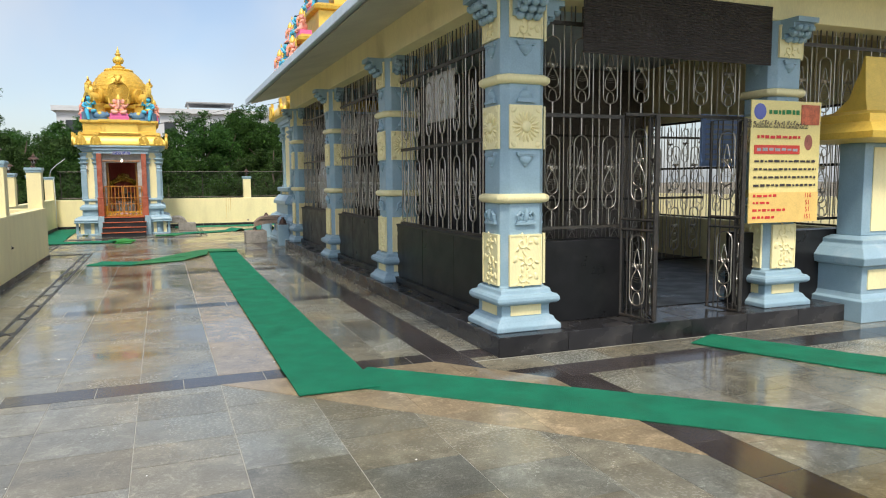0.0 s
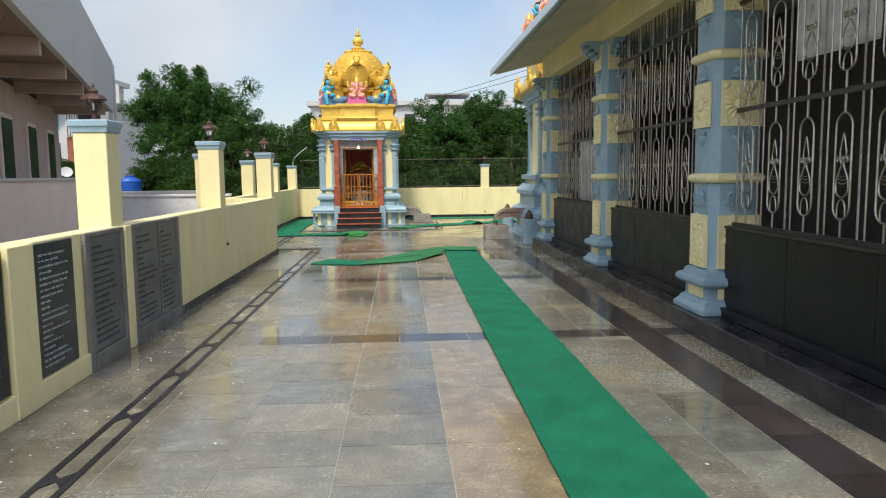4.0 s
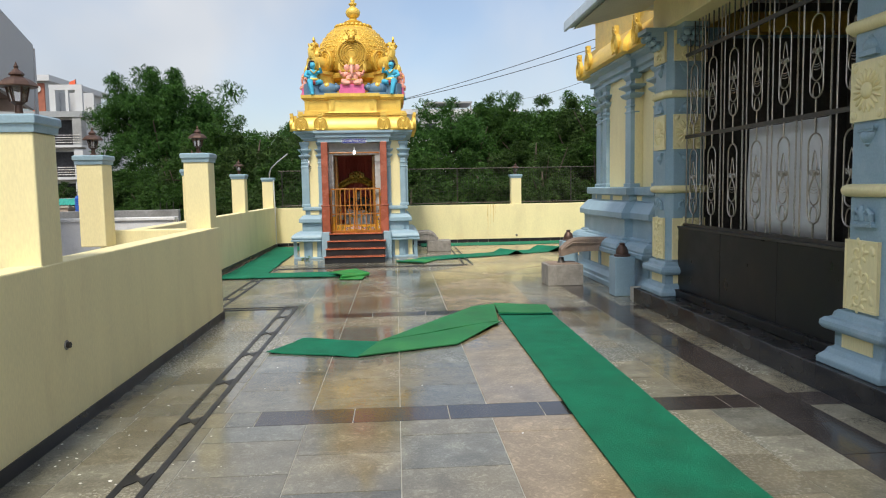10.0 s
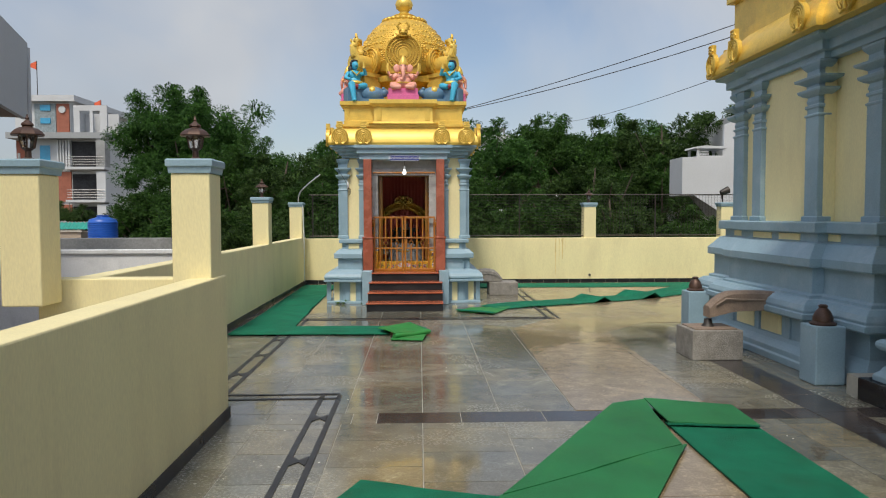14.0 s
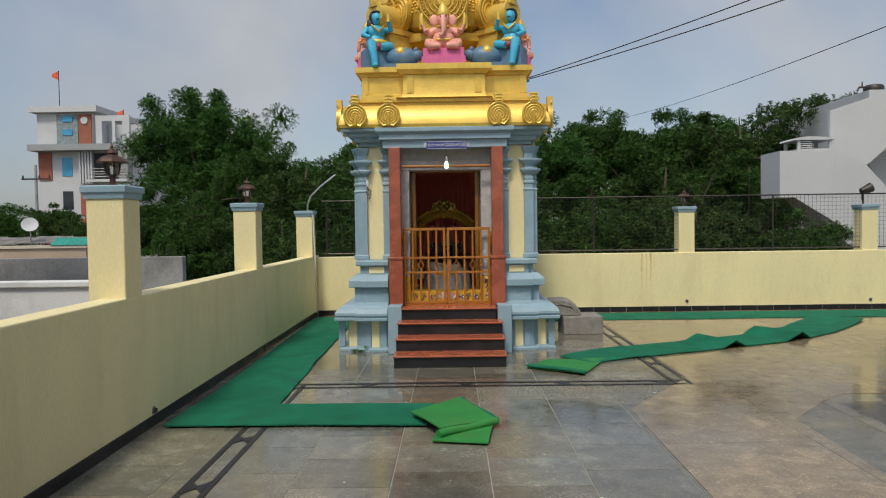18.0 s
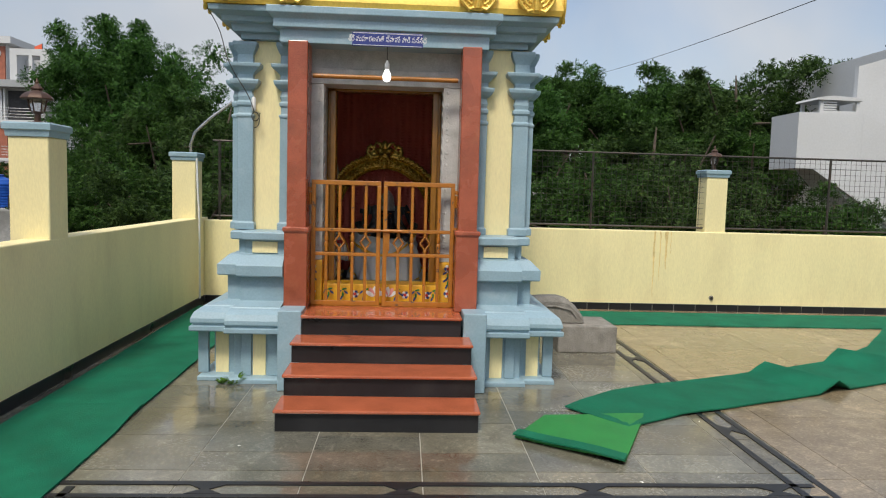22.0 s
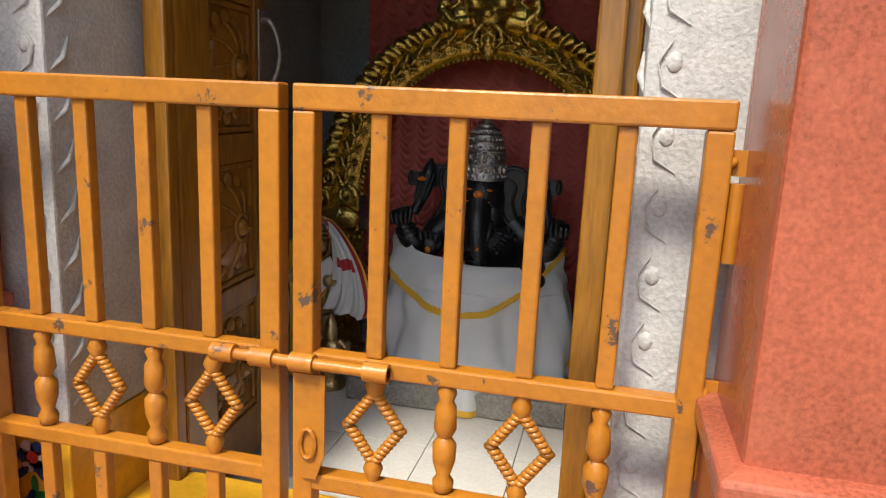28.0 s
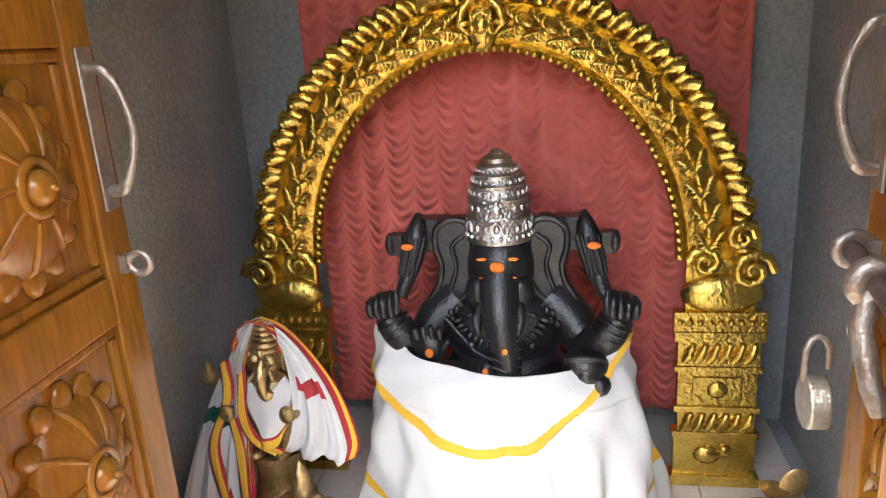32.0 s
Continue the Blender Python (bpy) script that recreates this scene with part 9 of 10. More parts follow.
poster = thing("poster", (8.83, 3.36, 1.3), "yellow festival poster with writing hung on a column", "poster")
POSTER_Y = mat("yellow_poster", (0.80, 0.66, 0.26), 0.45, var=0.12, scale=1.2, fine=90)
part("sheet", Geo().box(8.24, 9.40, 3.42, 3.435, 1.32, 2.84), POSTER_Y, poster, bevel=0.002)
part("foot_strip", Geo().box(8.24, 9.40, 3.414, 3.4195, 1.32, 1.70), mat("orange_poster", (0.78, 0.52, 0.16), 0.45, var=0.1), poster, "orange lower part")
part("heading_band", Geo().box(8.30, 9.05, 3.412, 3.4185, 2.18, 2.29), RED_PAINT, poster, "red heading band")
part("emblem", Geo().ball((8.38, 3.418, 2.70), (0.10, 0.006, 0.10), seg=12, rows=8), mat("emblem_blue", (0.12, 0.14, 0.4), 0.5, var=0.1), poster)
part("picture", Geo().box(9.06, 9.37, 3.412, 3.4185, 2.55, 2.80), mat("picture_red", (0.5, 0.12, 0.05), 0.5, var=0.5, scale=9), poster)
part("picture", Geo().ball((9.2, 3.418, 2.33), (0.07, 0.006, 0.10), seg=10, rows=8), mat("picture_brown", (0.30, 0.10, 0.07), 0.5, var=0.4, scale=9), poster)
GREEN_INK, RED_INK, BLACK_INK = mat("green_ink", (0.02, 0.2, 0.05), 0.5, var=0.05), mat("red_ink", (0.6, 0.03, 0.03), 0.5, var=0.05), mat("black_ink", (0.04, 0.03, 0.03), 0.5, var=0.05)
r = random.Random(3)
for z, h, x0, x1, ink in ((2.70, 0.075, 8.52, 9.02, GREEN_INK), (2.39, 0.05, 8.34, 9.05, RED_INK), (2.235, 0.05, 8.34, 9.01, INK), (2.09, 0.04, 8.30, 9.34, BLACK_INK), (1.99, 0.04, 8.30, 9.34, BLACK_INK), (1.89, 0.04, 8.30, 9.34, BLACK_INK), (1.79, 0.04, 8.30, 9.34, BLACK_INK), (1.66, 0.045, 8.30, 8.70, RED_INK), (1.57, 0.045, 8.30, 8.58, RED_INK), (1.48, 0.045, 8.30, 8.84, RED_INK), (1.39, 0.045, 8.30, 8.66, RED_INK)):
    g = Geo()
    x = x0
    while x < x1:
        w = r.uniform(0.03, 0.09)
        g.box(x, min(x1, x + w), 3.4095, 3.4115, z - h * r.uniform(0.25, 0.42), z + h * r.uniform(0.25, 0.42))
        x += w + 0.024
    part("writing", g, ink, poster, "line of printed writing", kind="stuff")
for z, s in ((1.63, "116"), (1.54, "51"), (1.45, "51"), (1.36, "151")):
    lettering(s, 0.085, (9.22, 3.4105, z), poster, RED_INK)
lettering("శ్రీ వెంకటేశ్వర స్వామి దేవస్థానము", 0.115, (8.67, 3.4105, 2.50), poster, BLACK_INK, squeeze=0.62)
notice = thing("notice_board", (8.9, 4.6, 2.2), "blue notice board inside the entrance", "sign")
part("board", Geo().box(8.55, 9.35, 4.62, 4.65, 2.05, 2.78), mat("notice_blue", (0.25, 0.35, 0.6), 0.4, var=0.1), notice)
g = Geo()
for k in range(9):
    g.box(8.62, 9.28 - 0.06 * (k % 3), 4.615, 4.6195, 2.70 - 0.07 * k, 2.722 - 0.07 * k)
part("writing", g, INK, notice, kind="stuff")

# small gilded altar house beside the hall
alt = thing("altar_house", (10.9, 3.4, 0), "low blue and cream altar house with a gilded roof", "shrine")
part("base", moulded(10.2, 12.0, 3.42, 3.70, [(0.40, 0), (0.40, 0.28), (0.34, 0.3), (0.30, 0.36), (0.30, 0.72), (0.38, 0.74), (0.40, 0.84), (0.30, 0.96), (0.24, 1.0), (0.24, 1.06), (0.08, 1.1)]), BLUE, alt, bevel=0.01)
part("base_panel", Geo().box(10.0, 12.2, 3.105, 3.125, 0.42, 0.68), CREAM, alt)
part("wall", Geo().box(10.16, 12.0, 3.36, 3.74, 1.1, 2.34), BLUE, alt, bevel=0.01)
part("panel", Geo().box(10.32, 11.9, 3.345, 3.358, 1.16, 2.28), CREAM, alt)
part("roof", moulded(10.2, 12.0, 3.42, 3.70, [(0.3, 2.34), (0.5, 2.38), (0.52, 2.46), (0.4, 2.56), (0.3, 2.6), (0.3, 2.7), (0.1, 2.76), (-0.02, 2.95), (-0.05, 3.1), (-0.1, 3.3), (-0.13, 3.5)]), GOLD_PAINT, alt, "gilded tiered roof", smooth=30)


# ---------------------------------------------------------------- wire fence on the back wall
fence = thing("wire_fence", (6, BACK_Y + 0.19, 1.19), "black wire mesh fence above the parapet", "fence")
FX = -2.3
while FX < 23:
    part("fence_post", Geo().tube([(FX, BACK_Y + 0.11, 1.19), (FX, BACK_Y + 0.11, 2.34)], 0.018, 6), IRON, fence)
    FX += 1.82
for z in (1.25, 2.33):
    part("fence_rail", Geo().tube([(-2.4, BACK_Y + 0.11, z), (23, BACK_Y + 0.11, z)], 0.016, 6), IRON, fence)
g = Geo()
for k in range(13):
    z = 1.30 + 0.08 * k
    g.box(-2.4, 23, BACK_Y + 0.108, BACK_Y + 0.112, z - 0.002, z + 0.002)
x = -2.4
while x < 23:
    g.box(x - 0.002, x + 0.002, BACK_Y + 0.108, BACK_Y + 0.112, 1.26, 2.33)
    x += 0.08
part("mesh", g, IRON, fence, "fine wire mesh", kind="stuff")
# cables and a bent pipe lamp
def cable(a, b, sag, r=0.008):
    pts = []
    for k in range(25):
        t = k / 24
        p = Vector(a).lerp(Vector(b), t)
        pts.append((p.x, p.y, p.z - sag * 4 * t * (1 - t)))
    return solo("cable", Geo().tube(pts, r, 5), IRON, "thin black overhead cable", "cable", "overhead cables", at=a)


cable((1.5, 26.0, 4.12), (7.6, 19.9, 5.35), 0.10)
cable((1.5, 26.0, 4.10), (7.8, 19.6, 5.20), 0.16)
cable((8.7, 50, 7.0), (6.5, 21.4, 4.42), 0.2)
pl = thing("pipe_lamp", (FAR_X - 0.2, 28.82, 2.13), "bent grey pipe lamp on a corner post", "lamp")
part("pipe", Geo().tube([(-2.62, 28.85, 1.9), (-2.62, 28.85, 2.25), (-2.56, 28.85, 2.42), (-2.35, 28.85, 2.62), (-2.05, 28.85, 2.85)], 0.022, 8), STEEL, pl, smooth=60)
part("conduit", Geo().tube([(-2.47, 28.6, 2.05), (-2.46, 28.62, 1.6), (-2.462, 28.7, 1.2), (-2.462, 28.72, 0.1)], 0.014, 8), WHITE_WALL, pl, "white conduit pipe", smooth=60)

# ---------------------------------------------------------------- neighbours
ROOF_GREY = mat("weathered_concrete", (0.30, 0.30, 0.29), 0.9, var=0.2, scale=0.8, fine=20, stain=(0.12, 0.12, 0.11), stain_amount=0.7, stain_scale=0.6)
BRICK_CLAD = mat("brick_red_cladding", (0.30, 0.10, 0.06), 0.8, var=0.2, scale=3, fine=30)
SLATE = mat("slate_cladding", (0.22, 0.26, 0.27), 0.8, var=0.4, scale=5, fine=30)
DARK_GLASS = mat("dark_window", (0.02, 0.025, 0.03), 0.15, var=0.3, scale=1)
BLUE_GLASS = mat("blue_window", (0.05, 0.30, 0.50), 0.3, var=0.2, scale=2)
# near-black tone for the shade in the balconies, used on flat plates
BALCONY_SHADE = mat("balcony_shade_tone", (0.03, 0.03, 0.032), 0.9, var=0.5, scale=0.8, fine=6)
OFF_WHITE = mat("off_white_render", (0.52, 0.525, 0.525), 0.85, var=0.06, scale=0.7, fine=20, stain=(0.5, 0.5, 0.49), stain_amount=0.4, stain_scale=0.6)
FASCIA = mat("pale_fascia", (0.47, 0.47, 0.475), 0.8, var=0.05, scale=0.5, fine=20, stain=(0.45, 0.45, 0.45), stain_amount=0.3, stain_scale=0.5)
TANK_BLUE = mat("blue_plastic", (0.015, 0.09, 0.40), 0.4, var=0.12, scale=2, fine=30)

pink = thing("pink_house", (-9.3, 28.6, GROUND_Z), "dusty pink house with a deep pale roof fascia", "house")
PINK_M = Matrix.Translation((-9.3, 28.6, 0)) @ Matrix.Rotation(radians(17.5), 4, "Z")


def pink_part(name, g, material, parent=None, label="", **kw):
    return part(name, g.move(PINK_M), material, parent or pink, label, **kw)


# in the house's own frame: the eave runs along -y, the house lies at -x
pink_part("wall", Geo().box(-14, -1.72, -21, -1.6, GROUND_Z, 4.1), PINK_WALL)
pink_part("roof_fascia", Geo().rings([[(-0.12, y, 4.22), (0, y, 4.22), (0.06, y, 6.1), (-0.3, y, 6.3), (-14, y, 6.6), (-14, y, 6.1), (-0.3, y, 5.9)] for y in (-21.5, 0)]), FASCIA, None, "pale deep roof fascia")
BROWN_SOFFIT = mat("brown_soffit", (0.24, 0.16, 0.125), 0.85, var=0.12, scale=0.7, fine=20)
pink_part("soffit", Geo().box(-14, -0.125, -21.4, -0.02, 4.25, 4.4), BROWN_SOFFIT, None, "brown soffit")
for k in range(6):
    y = -2.2 - 3.3 * k
    pink_part("soffit_beam", Geo().box(-1.72, -0.13, y - 0.12, y + 0.12, 3.95, 4.248), PINK_WALL)
    w = pink_part("window", Geo().box(-1.718, -1.66, y - 2.35, y - 0.95, 1.5, 3.3), PALE_PINK, None, "pale window surround")
    pink_part("pane", Geo().box(-1.658, -1.64, y - 2.22, y - 1.08, 1.62, 3.18), DARK_GLASS, w)
pink_part("downpipe", Geo().tube([(0.05, 0.06, 6.0), (0.05, 0.06, 4.0), (-0.2, 0.06, GROUND_Z)], 0.05, 8), FASCIA, smooth=60)

low = thing("terrace_block", (-8, 18, GROUND_Z), "pale pink flat-roofed neighbouring block", "building")
part("wall", Geo().box(-13, -6.5, 15.0, 21.6, GROUND_Z, 1.7), PALE_PINK, low)
part("coping", Geo().box(-13.05, -6.45, 14.95, 21.65, 1.702, 1.76), OFF_WHITE, low)
for k in range(3):
    part("rebar", Geo().tube([(-6.9 - 0.25 * k, 21.4, 1.7), (-6.92 - 0.25 * k, 21.42, 2.15)], 0.012, 5), IRON, low)
white = thing("white_terrace", (-9, 28, GROUND_Z), "whitewashed low flat roof with stained parapets", "building")
part("wall", Geo().box(-15, -3.75, 23.0, 23.2, GROUND_Z, 1.13), WHITE_WALL, white)
part("coping", Geo().box(-15, -3.72, 22.96, 23.24, 1.132, 1.2), WHITE_WALL, white, bevel=0.01)
part("roof", Geo().box(-15, -6.6, 23.21, 31.5, GROUND_Z, 0.3), ROOF_GREY, white, "bare concrete roof")
part("back_wall", Geo().box(-15, -6.2, 31.52, 31.75, GROUND_Z, 1.15), ROOF_GREY, white, "stained bare concrete wall", bevel=0.015)
for k in range(3):
    part("rebar", Geo().tube([(-6.4 - 0.22 * k, 31.64, 1.14), (-6.4 - 0.22 * k, 31.66, 1.4)], 0.014, 5), IRON, white)

tk = thing("water_tank", (-16.4, 48.8, 0.5), "ribbed blue plastic water tank on a roof", "water tank")
prof = [(0.70, 0.50)]
for k in range(9):
    prof += [(0.74, 0.54 + 0.11 * k), (0.74, 0.60 + 0.11 * k), (0.71, 0.62 + 0.11 * k)]
part("body", Geo().lathe(-16.4, 48.8, prof + [(0.66, 1.62), (0.30, 1.75), (0.28, 1.80)], 28), TANK_BLUE, tk, smooth=35)
part("lid", Geo().lathe(-16.4, 48.8, [(0.30, 1.80), (0.32, 1.84), (0.1, 1.87)], 20), TANK_BLUE, tk, smooth=35)
hut = thing("roof_hut", (-17, 49, GROUND_Z), "brown rendered hut with a tiled verge under the tank", "building")
part("wall", Geo().box(-17.7, -13.6, 47.5, 53, GROUND_Z, 0.42), mat("brown_render", (0.30, 0.21, 0.15), 0.9, var=0.2, scale=1), hut)
part("roof", Geo().box(-17.75, -13.4, 47.2, 53.2, 0.422, 0.5), ROOF_GREY, hut)
tile_g = Geo()
for k in range(34):
    tile_g.tube([(-17.2 + 0.11 * k, 46.4, -0.35), (-17.2 + 0.11 * k, 47.45, 0.15)], 0.055, 6)
part("tiled_verge", tile_g, mat("old_roof_tile", (0.22, 0.16, 0.12), 0.9, var=0.35, scale=4), hut, "weathered clay tile verge", kind="stuff")
part("window", Geo().box(-15.6, -14.6, 47.47, 47.49, -1.3, -0.6), DARK_GLASS, hut)

apt = thing("apartment_building", (-40, 88, GROUND_Z), "white apartment block with brick-red cladding and balconies", "building")
AY0 = 84.0
part("wall", Geo().box(-40.4, -31.2, AY0, 98, GROUND_Z, 9.6), OFF_WHITE, apt)
part("wall", Geo().box(-40.4, -34.9, AY0, 98, 9.6, 13.4), OFF_WHITE, apt)
part("roof_slab", Geo().box(-40.9, -34.2, AY0 - 0.6, 98.4, 13.4, 14.0), OFF_WHITE, apt)
part("floor_slab", Geo().box(-40.7, -30.8, AY0 - 1.3, 98.2, 9.6, 10.2), mat("grey_band", (0.30, 0.31, 0.31), 0.85, var=0.08), apt, "grey slab band")
part("slate_panel", Geo().box(-38.4, -36.3, AY0 - 0.12, AY0, 10.3, 13.2), SLATE, apt)
part("brick_panel", Geo().box(-36.2, -34.95, AY0 - 0.15, AY0, 10.3, 13.2), BRICK_CLAD, apt)
part("disc", Geo().lathe(0, 0, [(0.35, 0), (0.35, 0.1)], 20).move(Matrix.Translation((-35.6, AY0 - 0.16, 12.6)) @ Matrix.Rotation(radians(90), 4, "X")), OFF_WHITE, apt)
for z in (12.5, 11.2):
    part("window", Geo().box(-37.8, -36.8, AY0 - 0.2, AY0 - 0.121, z, z + 0.55), BLUE_GLASS, apt)
part("pergola", Geo().box(-34.2, -30.9, AY0 - 0.8, AY0 - 0.5, 12.4, 12.95).box(-34.2, -33.6, AY0 - 0.8, AY0 - 0.5, 10.2, 12.4).box(-31.6, -30.9, AY0 - 0.8, AY0 - 0.5, 10.2, 12.4).box(-32.6, -32.3, AY0 - 0.8, AY0 - 0.5, 10.2, 12.4), OFF_WHITE, apt, "white framed roof terrace")
part("terrace_back", Geo().box(-34.8, -31.3, AY0 + 3, AY0 + 3.2, 10.2, 12.6), OFF_WHITE, apt)
for fl, z in enumerate((6.6, 3.3, 0.0)):
    part("brick_panel", Geo().box(-36.2, -34.9, AY0 - 0.15, AY0, z, z + 3.0), BRICK_CLAD if fl else OFF_WHITE, apt)
    # no real recess: a flat plate with the balcony's shade as its colour
    part("balcony_shade_plate", Geo().box(-34.8, -31.9, AY0 - 0.05, AY0 - 0.002, z + 0.2, z + 2.8), BALCONY_SHADE, apt, "flat dark plate standing for the shade in a balcony recess")
    b = part("balcony", Geo().box(-34.9, -31.0, AY0 - 1.4, AY0, z - 0.1, z + 0.15), OFF_WHITE, apt)
    for h in (0.4, 0.65, 0.9, 1.15):
        part("rail", Geo().tube([(-34.8, AY0 - 1.3, z + h), (-31.1, AY0 - 1.3, z + h)], 0.03, 5), STEEL, b)
    part("side_pier", Geo().box(-31.9, -31.0, AY0 - 1.2, AY0, z + 0.151, z + 3.0), ROOF_GREY if fl == 0 else OFF_WHITE, apt)
    part("window", Geo().box(-38.0, -37.0, AY0 - 0.06, AY0 - 0.002, z + 0.6, z + 2.4), BLUE_GLASS if fl == 0 else DARK_GLASS, apt)
for k in range(5):
    part("fin", Geo().box(-36.1 + 0.28 * k, -35.95 + 0.28 * k, AY0 - 0.5, AY0 - 0.155, 6.4, 9.55), OFF_WHITE, apt)
part("brick_panel", Geo().box(-40.3, -39.0, AY0 - 0.1, AY0, 6.8, 9.5), BRICK_CLAD, apt)
part("brick_panel", Geo().box(-40.3, -39.0, AY0 - 0.1, AY0, 0.2, 3.0), BRICK_CLAD, apt)
for k, (x, z) in enumerate(((-38.1, 17.5), (-31.8, 13.6))):
    f = part("flagpole", Geo().tube([(x, AY0, 12.9 if k else 14.0), (x, AY0, z)], 0.04, 5), IRON, apt)
    part("flag", Geo().rings([[(x, AY0, z - 0.9), (x, AY0, z)], [(x - 0.7, AY0 + 0.05, z - 0.6), (x - 0.7, AY0 + 0.05, z - 0.3)]], caps=False, closed=False), mat("orange_flag", (0.7, 0.12, 0.05), 0.8), f, "small orange flag")

wb = thing("white_stair_house", (15, 38, GROUND_Z), "white house with an outside stair", "house")
part("wall", Geo().box(13.2, 26, 37.3, 48, GROUND_Z, 5.9), OFF_WHITE, wb)
part("parapet", Geo().box(15.722, 26, 36.3, 37.28, 4.6, 6.4), OFF_WHITE, wb)
part("landing", Geo().box(9.75, 11.4, 35.9, 37.2, 2.5, 2.70), OFF_WHITE, wb, "stair landing slab")
part("landing_parapet", Geo().box(9.75, 11.4, 35.9, 36.02, 2.701, 3.88), OFF_WHITE, wb)
part("landing_parapet", Geo().box(9.75, 9.87, 36.022, 37.2, 2.701, 3.88), OFF_WHITE, wb)
part("lower_flight", Geo().plate([(10.2, 2.49), (11.402, 2.49), (11.402, 3.88), (12.26, 3.48), (14.25, 1.3), (15.2, 0.3), (15.2, -0.6), (13.9, -0.6), (12.22, 1.22)], 35.9, 36.05).plate([(10.4, 2.6), (11.3, 2.6), (14.2, -0.4), (13.3, -0.4)], 36.06, 37.2), OFF_WHITE, wb, "lower stair flight")
part("upper_flight", Geo().plate([(11.45, 3.87), (11.45, 5.11), (13.58, 5.8), (14.24, 5.88), (14.3, 6.21), (15.72, 6.32), (15.72, 4.6), (14.73, 4.58), (14.7, 4.08), (14.27, 4.09), (14.2, 4.32), (13.56, 4.33), (12.56, 3.46)], 36.3, 36.45).plate([(11.4, 3.2), (12.3, 3.2), (14.0, 4.85), (13.2, 4.85)], 36.46, 37.2), OFF_WHITE, wb, "upper stair flight")
part("window", Geo().box(15.12, 15.98, 37.2, 37.29, 2.2, 2.88), DARK_GLASS, wb)
part("vent_block", Geo().box(15.1, 15.98, 37.2, 37.29, 3.46, 3.92), ROOF_GREY, wb)
cage = part("roof_frame", Geo().box(10.3, 11.35, 35.95, 36.9, 3.882, 3.94), OFF_WHITE, wb, "open white frame on the landing parapet")
for x in (10.32, 11.25):
    for y in (35.97, 36.8):
        part("frame_leg", Geo().box(x, x + 0.08, y, y + 0.08, 3.942, 4.2), OFF_WHITE, cage)
part("frame_top", Geo().rings([[(10.2, y, 4.2), (11.4, y, 4.2), (11.36, y, 4.27), (10.6, y, 4.31), (10.24, y, 4.26)] for y in (35.92, 36.92)]), OFF_WHITE, cage)
for k in range(4):
    part("louvre", Geo().box(10.41, 10.75, 35.98, 36.02, 3.96 + 0.06 * k, 3.99 + 0.06 * k), OFF_WHITE, cage)
rt = thing("black_roof_tank", (13.3, 37.6, 5.9), "small black water tank with an outlet pipe on a roof", "water tank")
part("body", Geo().lathe(13.9, 37.75, [(0.28, 5.902), (0.3, 5.93), (0.3, 6.06), (0.25, 6.12), (0.08, 6.15)], 20), IRON, rt, smooth=40)
part("pipe", Geo().tube([(13.65, 37.6, 6.02), (13.3, 37.5, 6.02), (13.24, 37.5, 5.905)], 0.035, 6), IRON, rt, smooth=50)
part("valve", Geo().tube([(13.4, 37.52, 6.02), (13.4, 37.52, 6.2)], 0.02, 6), IRON, rt)
wb.location.x += 0.3
far = thing("distant_block", (8, 95, GROUND_Z), "distant white flat-roofed building above the trees", "building")
part("wall", Geo().box(-10, 16, 95, 105, GROUND_Z, 10.7), OFF_WHITE, far)
part("roof_slab", Geo().box(-10.5, 16.5, 94.5, 105.5, 10.7, 11.3), OFF_WHITE, far)
part("roof_canopy", Geo().box(5, 11, 96, 102, 12.2, 12.36), ROOF_GREY, far)
for x in (5.2, 10.8):
    part("canopy_post", Geo().box(x - 0.1, x + 0.1, 96.2, 96.4, 11.3, 12.2), ROOF_GREY, far)
for k in range(9):
    part("window", Geo().box(-9 + 2.8 * k, -7.6 + 2.8 * k, 94.97, 94.995, 8.0, 9.6), DARK_GLASS, far)


shed = thing("beige_shed", (-16.5, 44, GROUND_Z), "beige rendered shed with old corrugated sheet roofing", "building")
part("wall", Geo().box(-30, -17.9, 49.5, 52.5, GROUND_Z, 0.95), mat("beige_render", (0.42, 0.33, 0.25), 0.9, var=0.15, scale=0.8, fine=20), shed)
part("coping", Geo().box(-30.1, -17.8, 49.4, 49.7, 0.952, 1.1), mat("pale_coping", (0.52, 0.47, 0.38), 0.9, var=0.12), shed)
SHEET = mat("weathered_sheet", (0.26, 0.25, 0.23), 0.85, var=0.3, scale=2, fine=30, stain=(0.12, 0.10, 0.08), stain_amount=0.7, stain_scale=1.5)
for k in range(5):
    rows = [[(-27.0 + 1.75 * k + 0.04 * i, 50.0 + 1.1 * j, 1.15 + 0.05 * (k % 2) + 0.035 * math.sin(i * 1.5) + 0.16 * j) for i in range(46)] for j in range(3)]
    part("roof_sheet", Geo().rings(rows + [[(x, y, z - 0.02) for x, y, z in r] for r in rows[::-1]], caps=False, closed=False), SHEET, shed)
part("green_sheet", Geo().rings([[(-19.6 + 0.05 * i, 49.35, 1.102 + 0.02 * math.sin(i * 1.4)) for i in range(52)], [(-19.6 + 0.05 * i, 49.9, 1.46 + 0.02 * math.sin(i * 1.4)) for i in range(52)], [(-19.6 + 0.05 * i, 49.92, 1.44 + 0.02 * math.sin(i * 1.4)) for i in range(52)], [(-19.6 + 0.05 * i, 49.37, 1.08 + 0.02 * math.sin(i * 1.4)) for i in range(52)]], caps=False, closed=False), mat("teal_sheet", (0.02, 0.26, 0.20), 0.6, var=0.2, scale=2), shed, "teal plastic roofing sheet")
dish = thing("satellite_dish", (-21.1, 50.2, 1.2), "small grey satellite dish on a shed roof", "satellite dish")
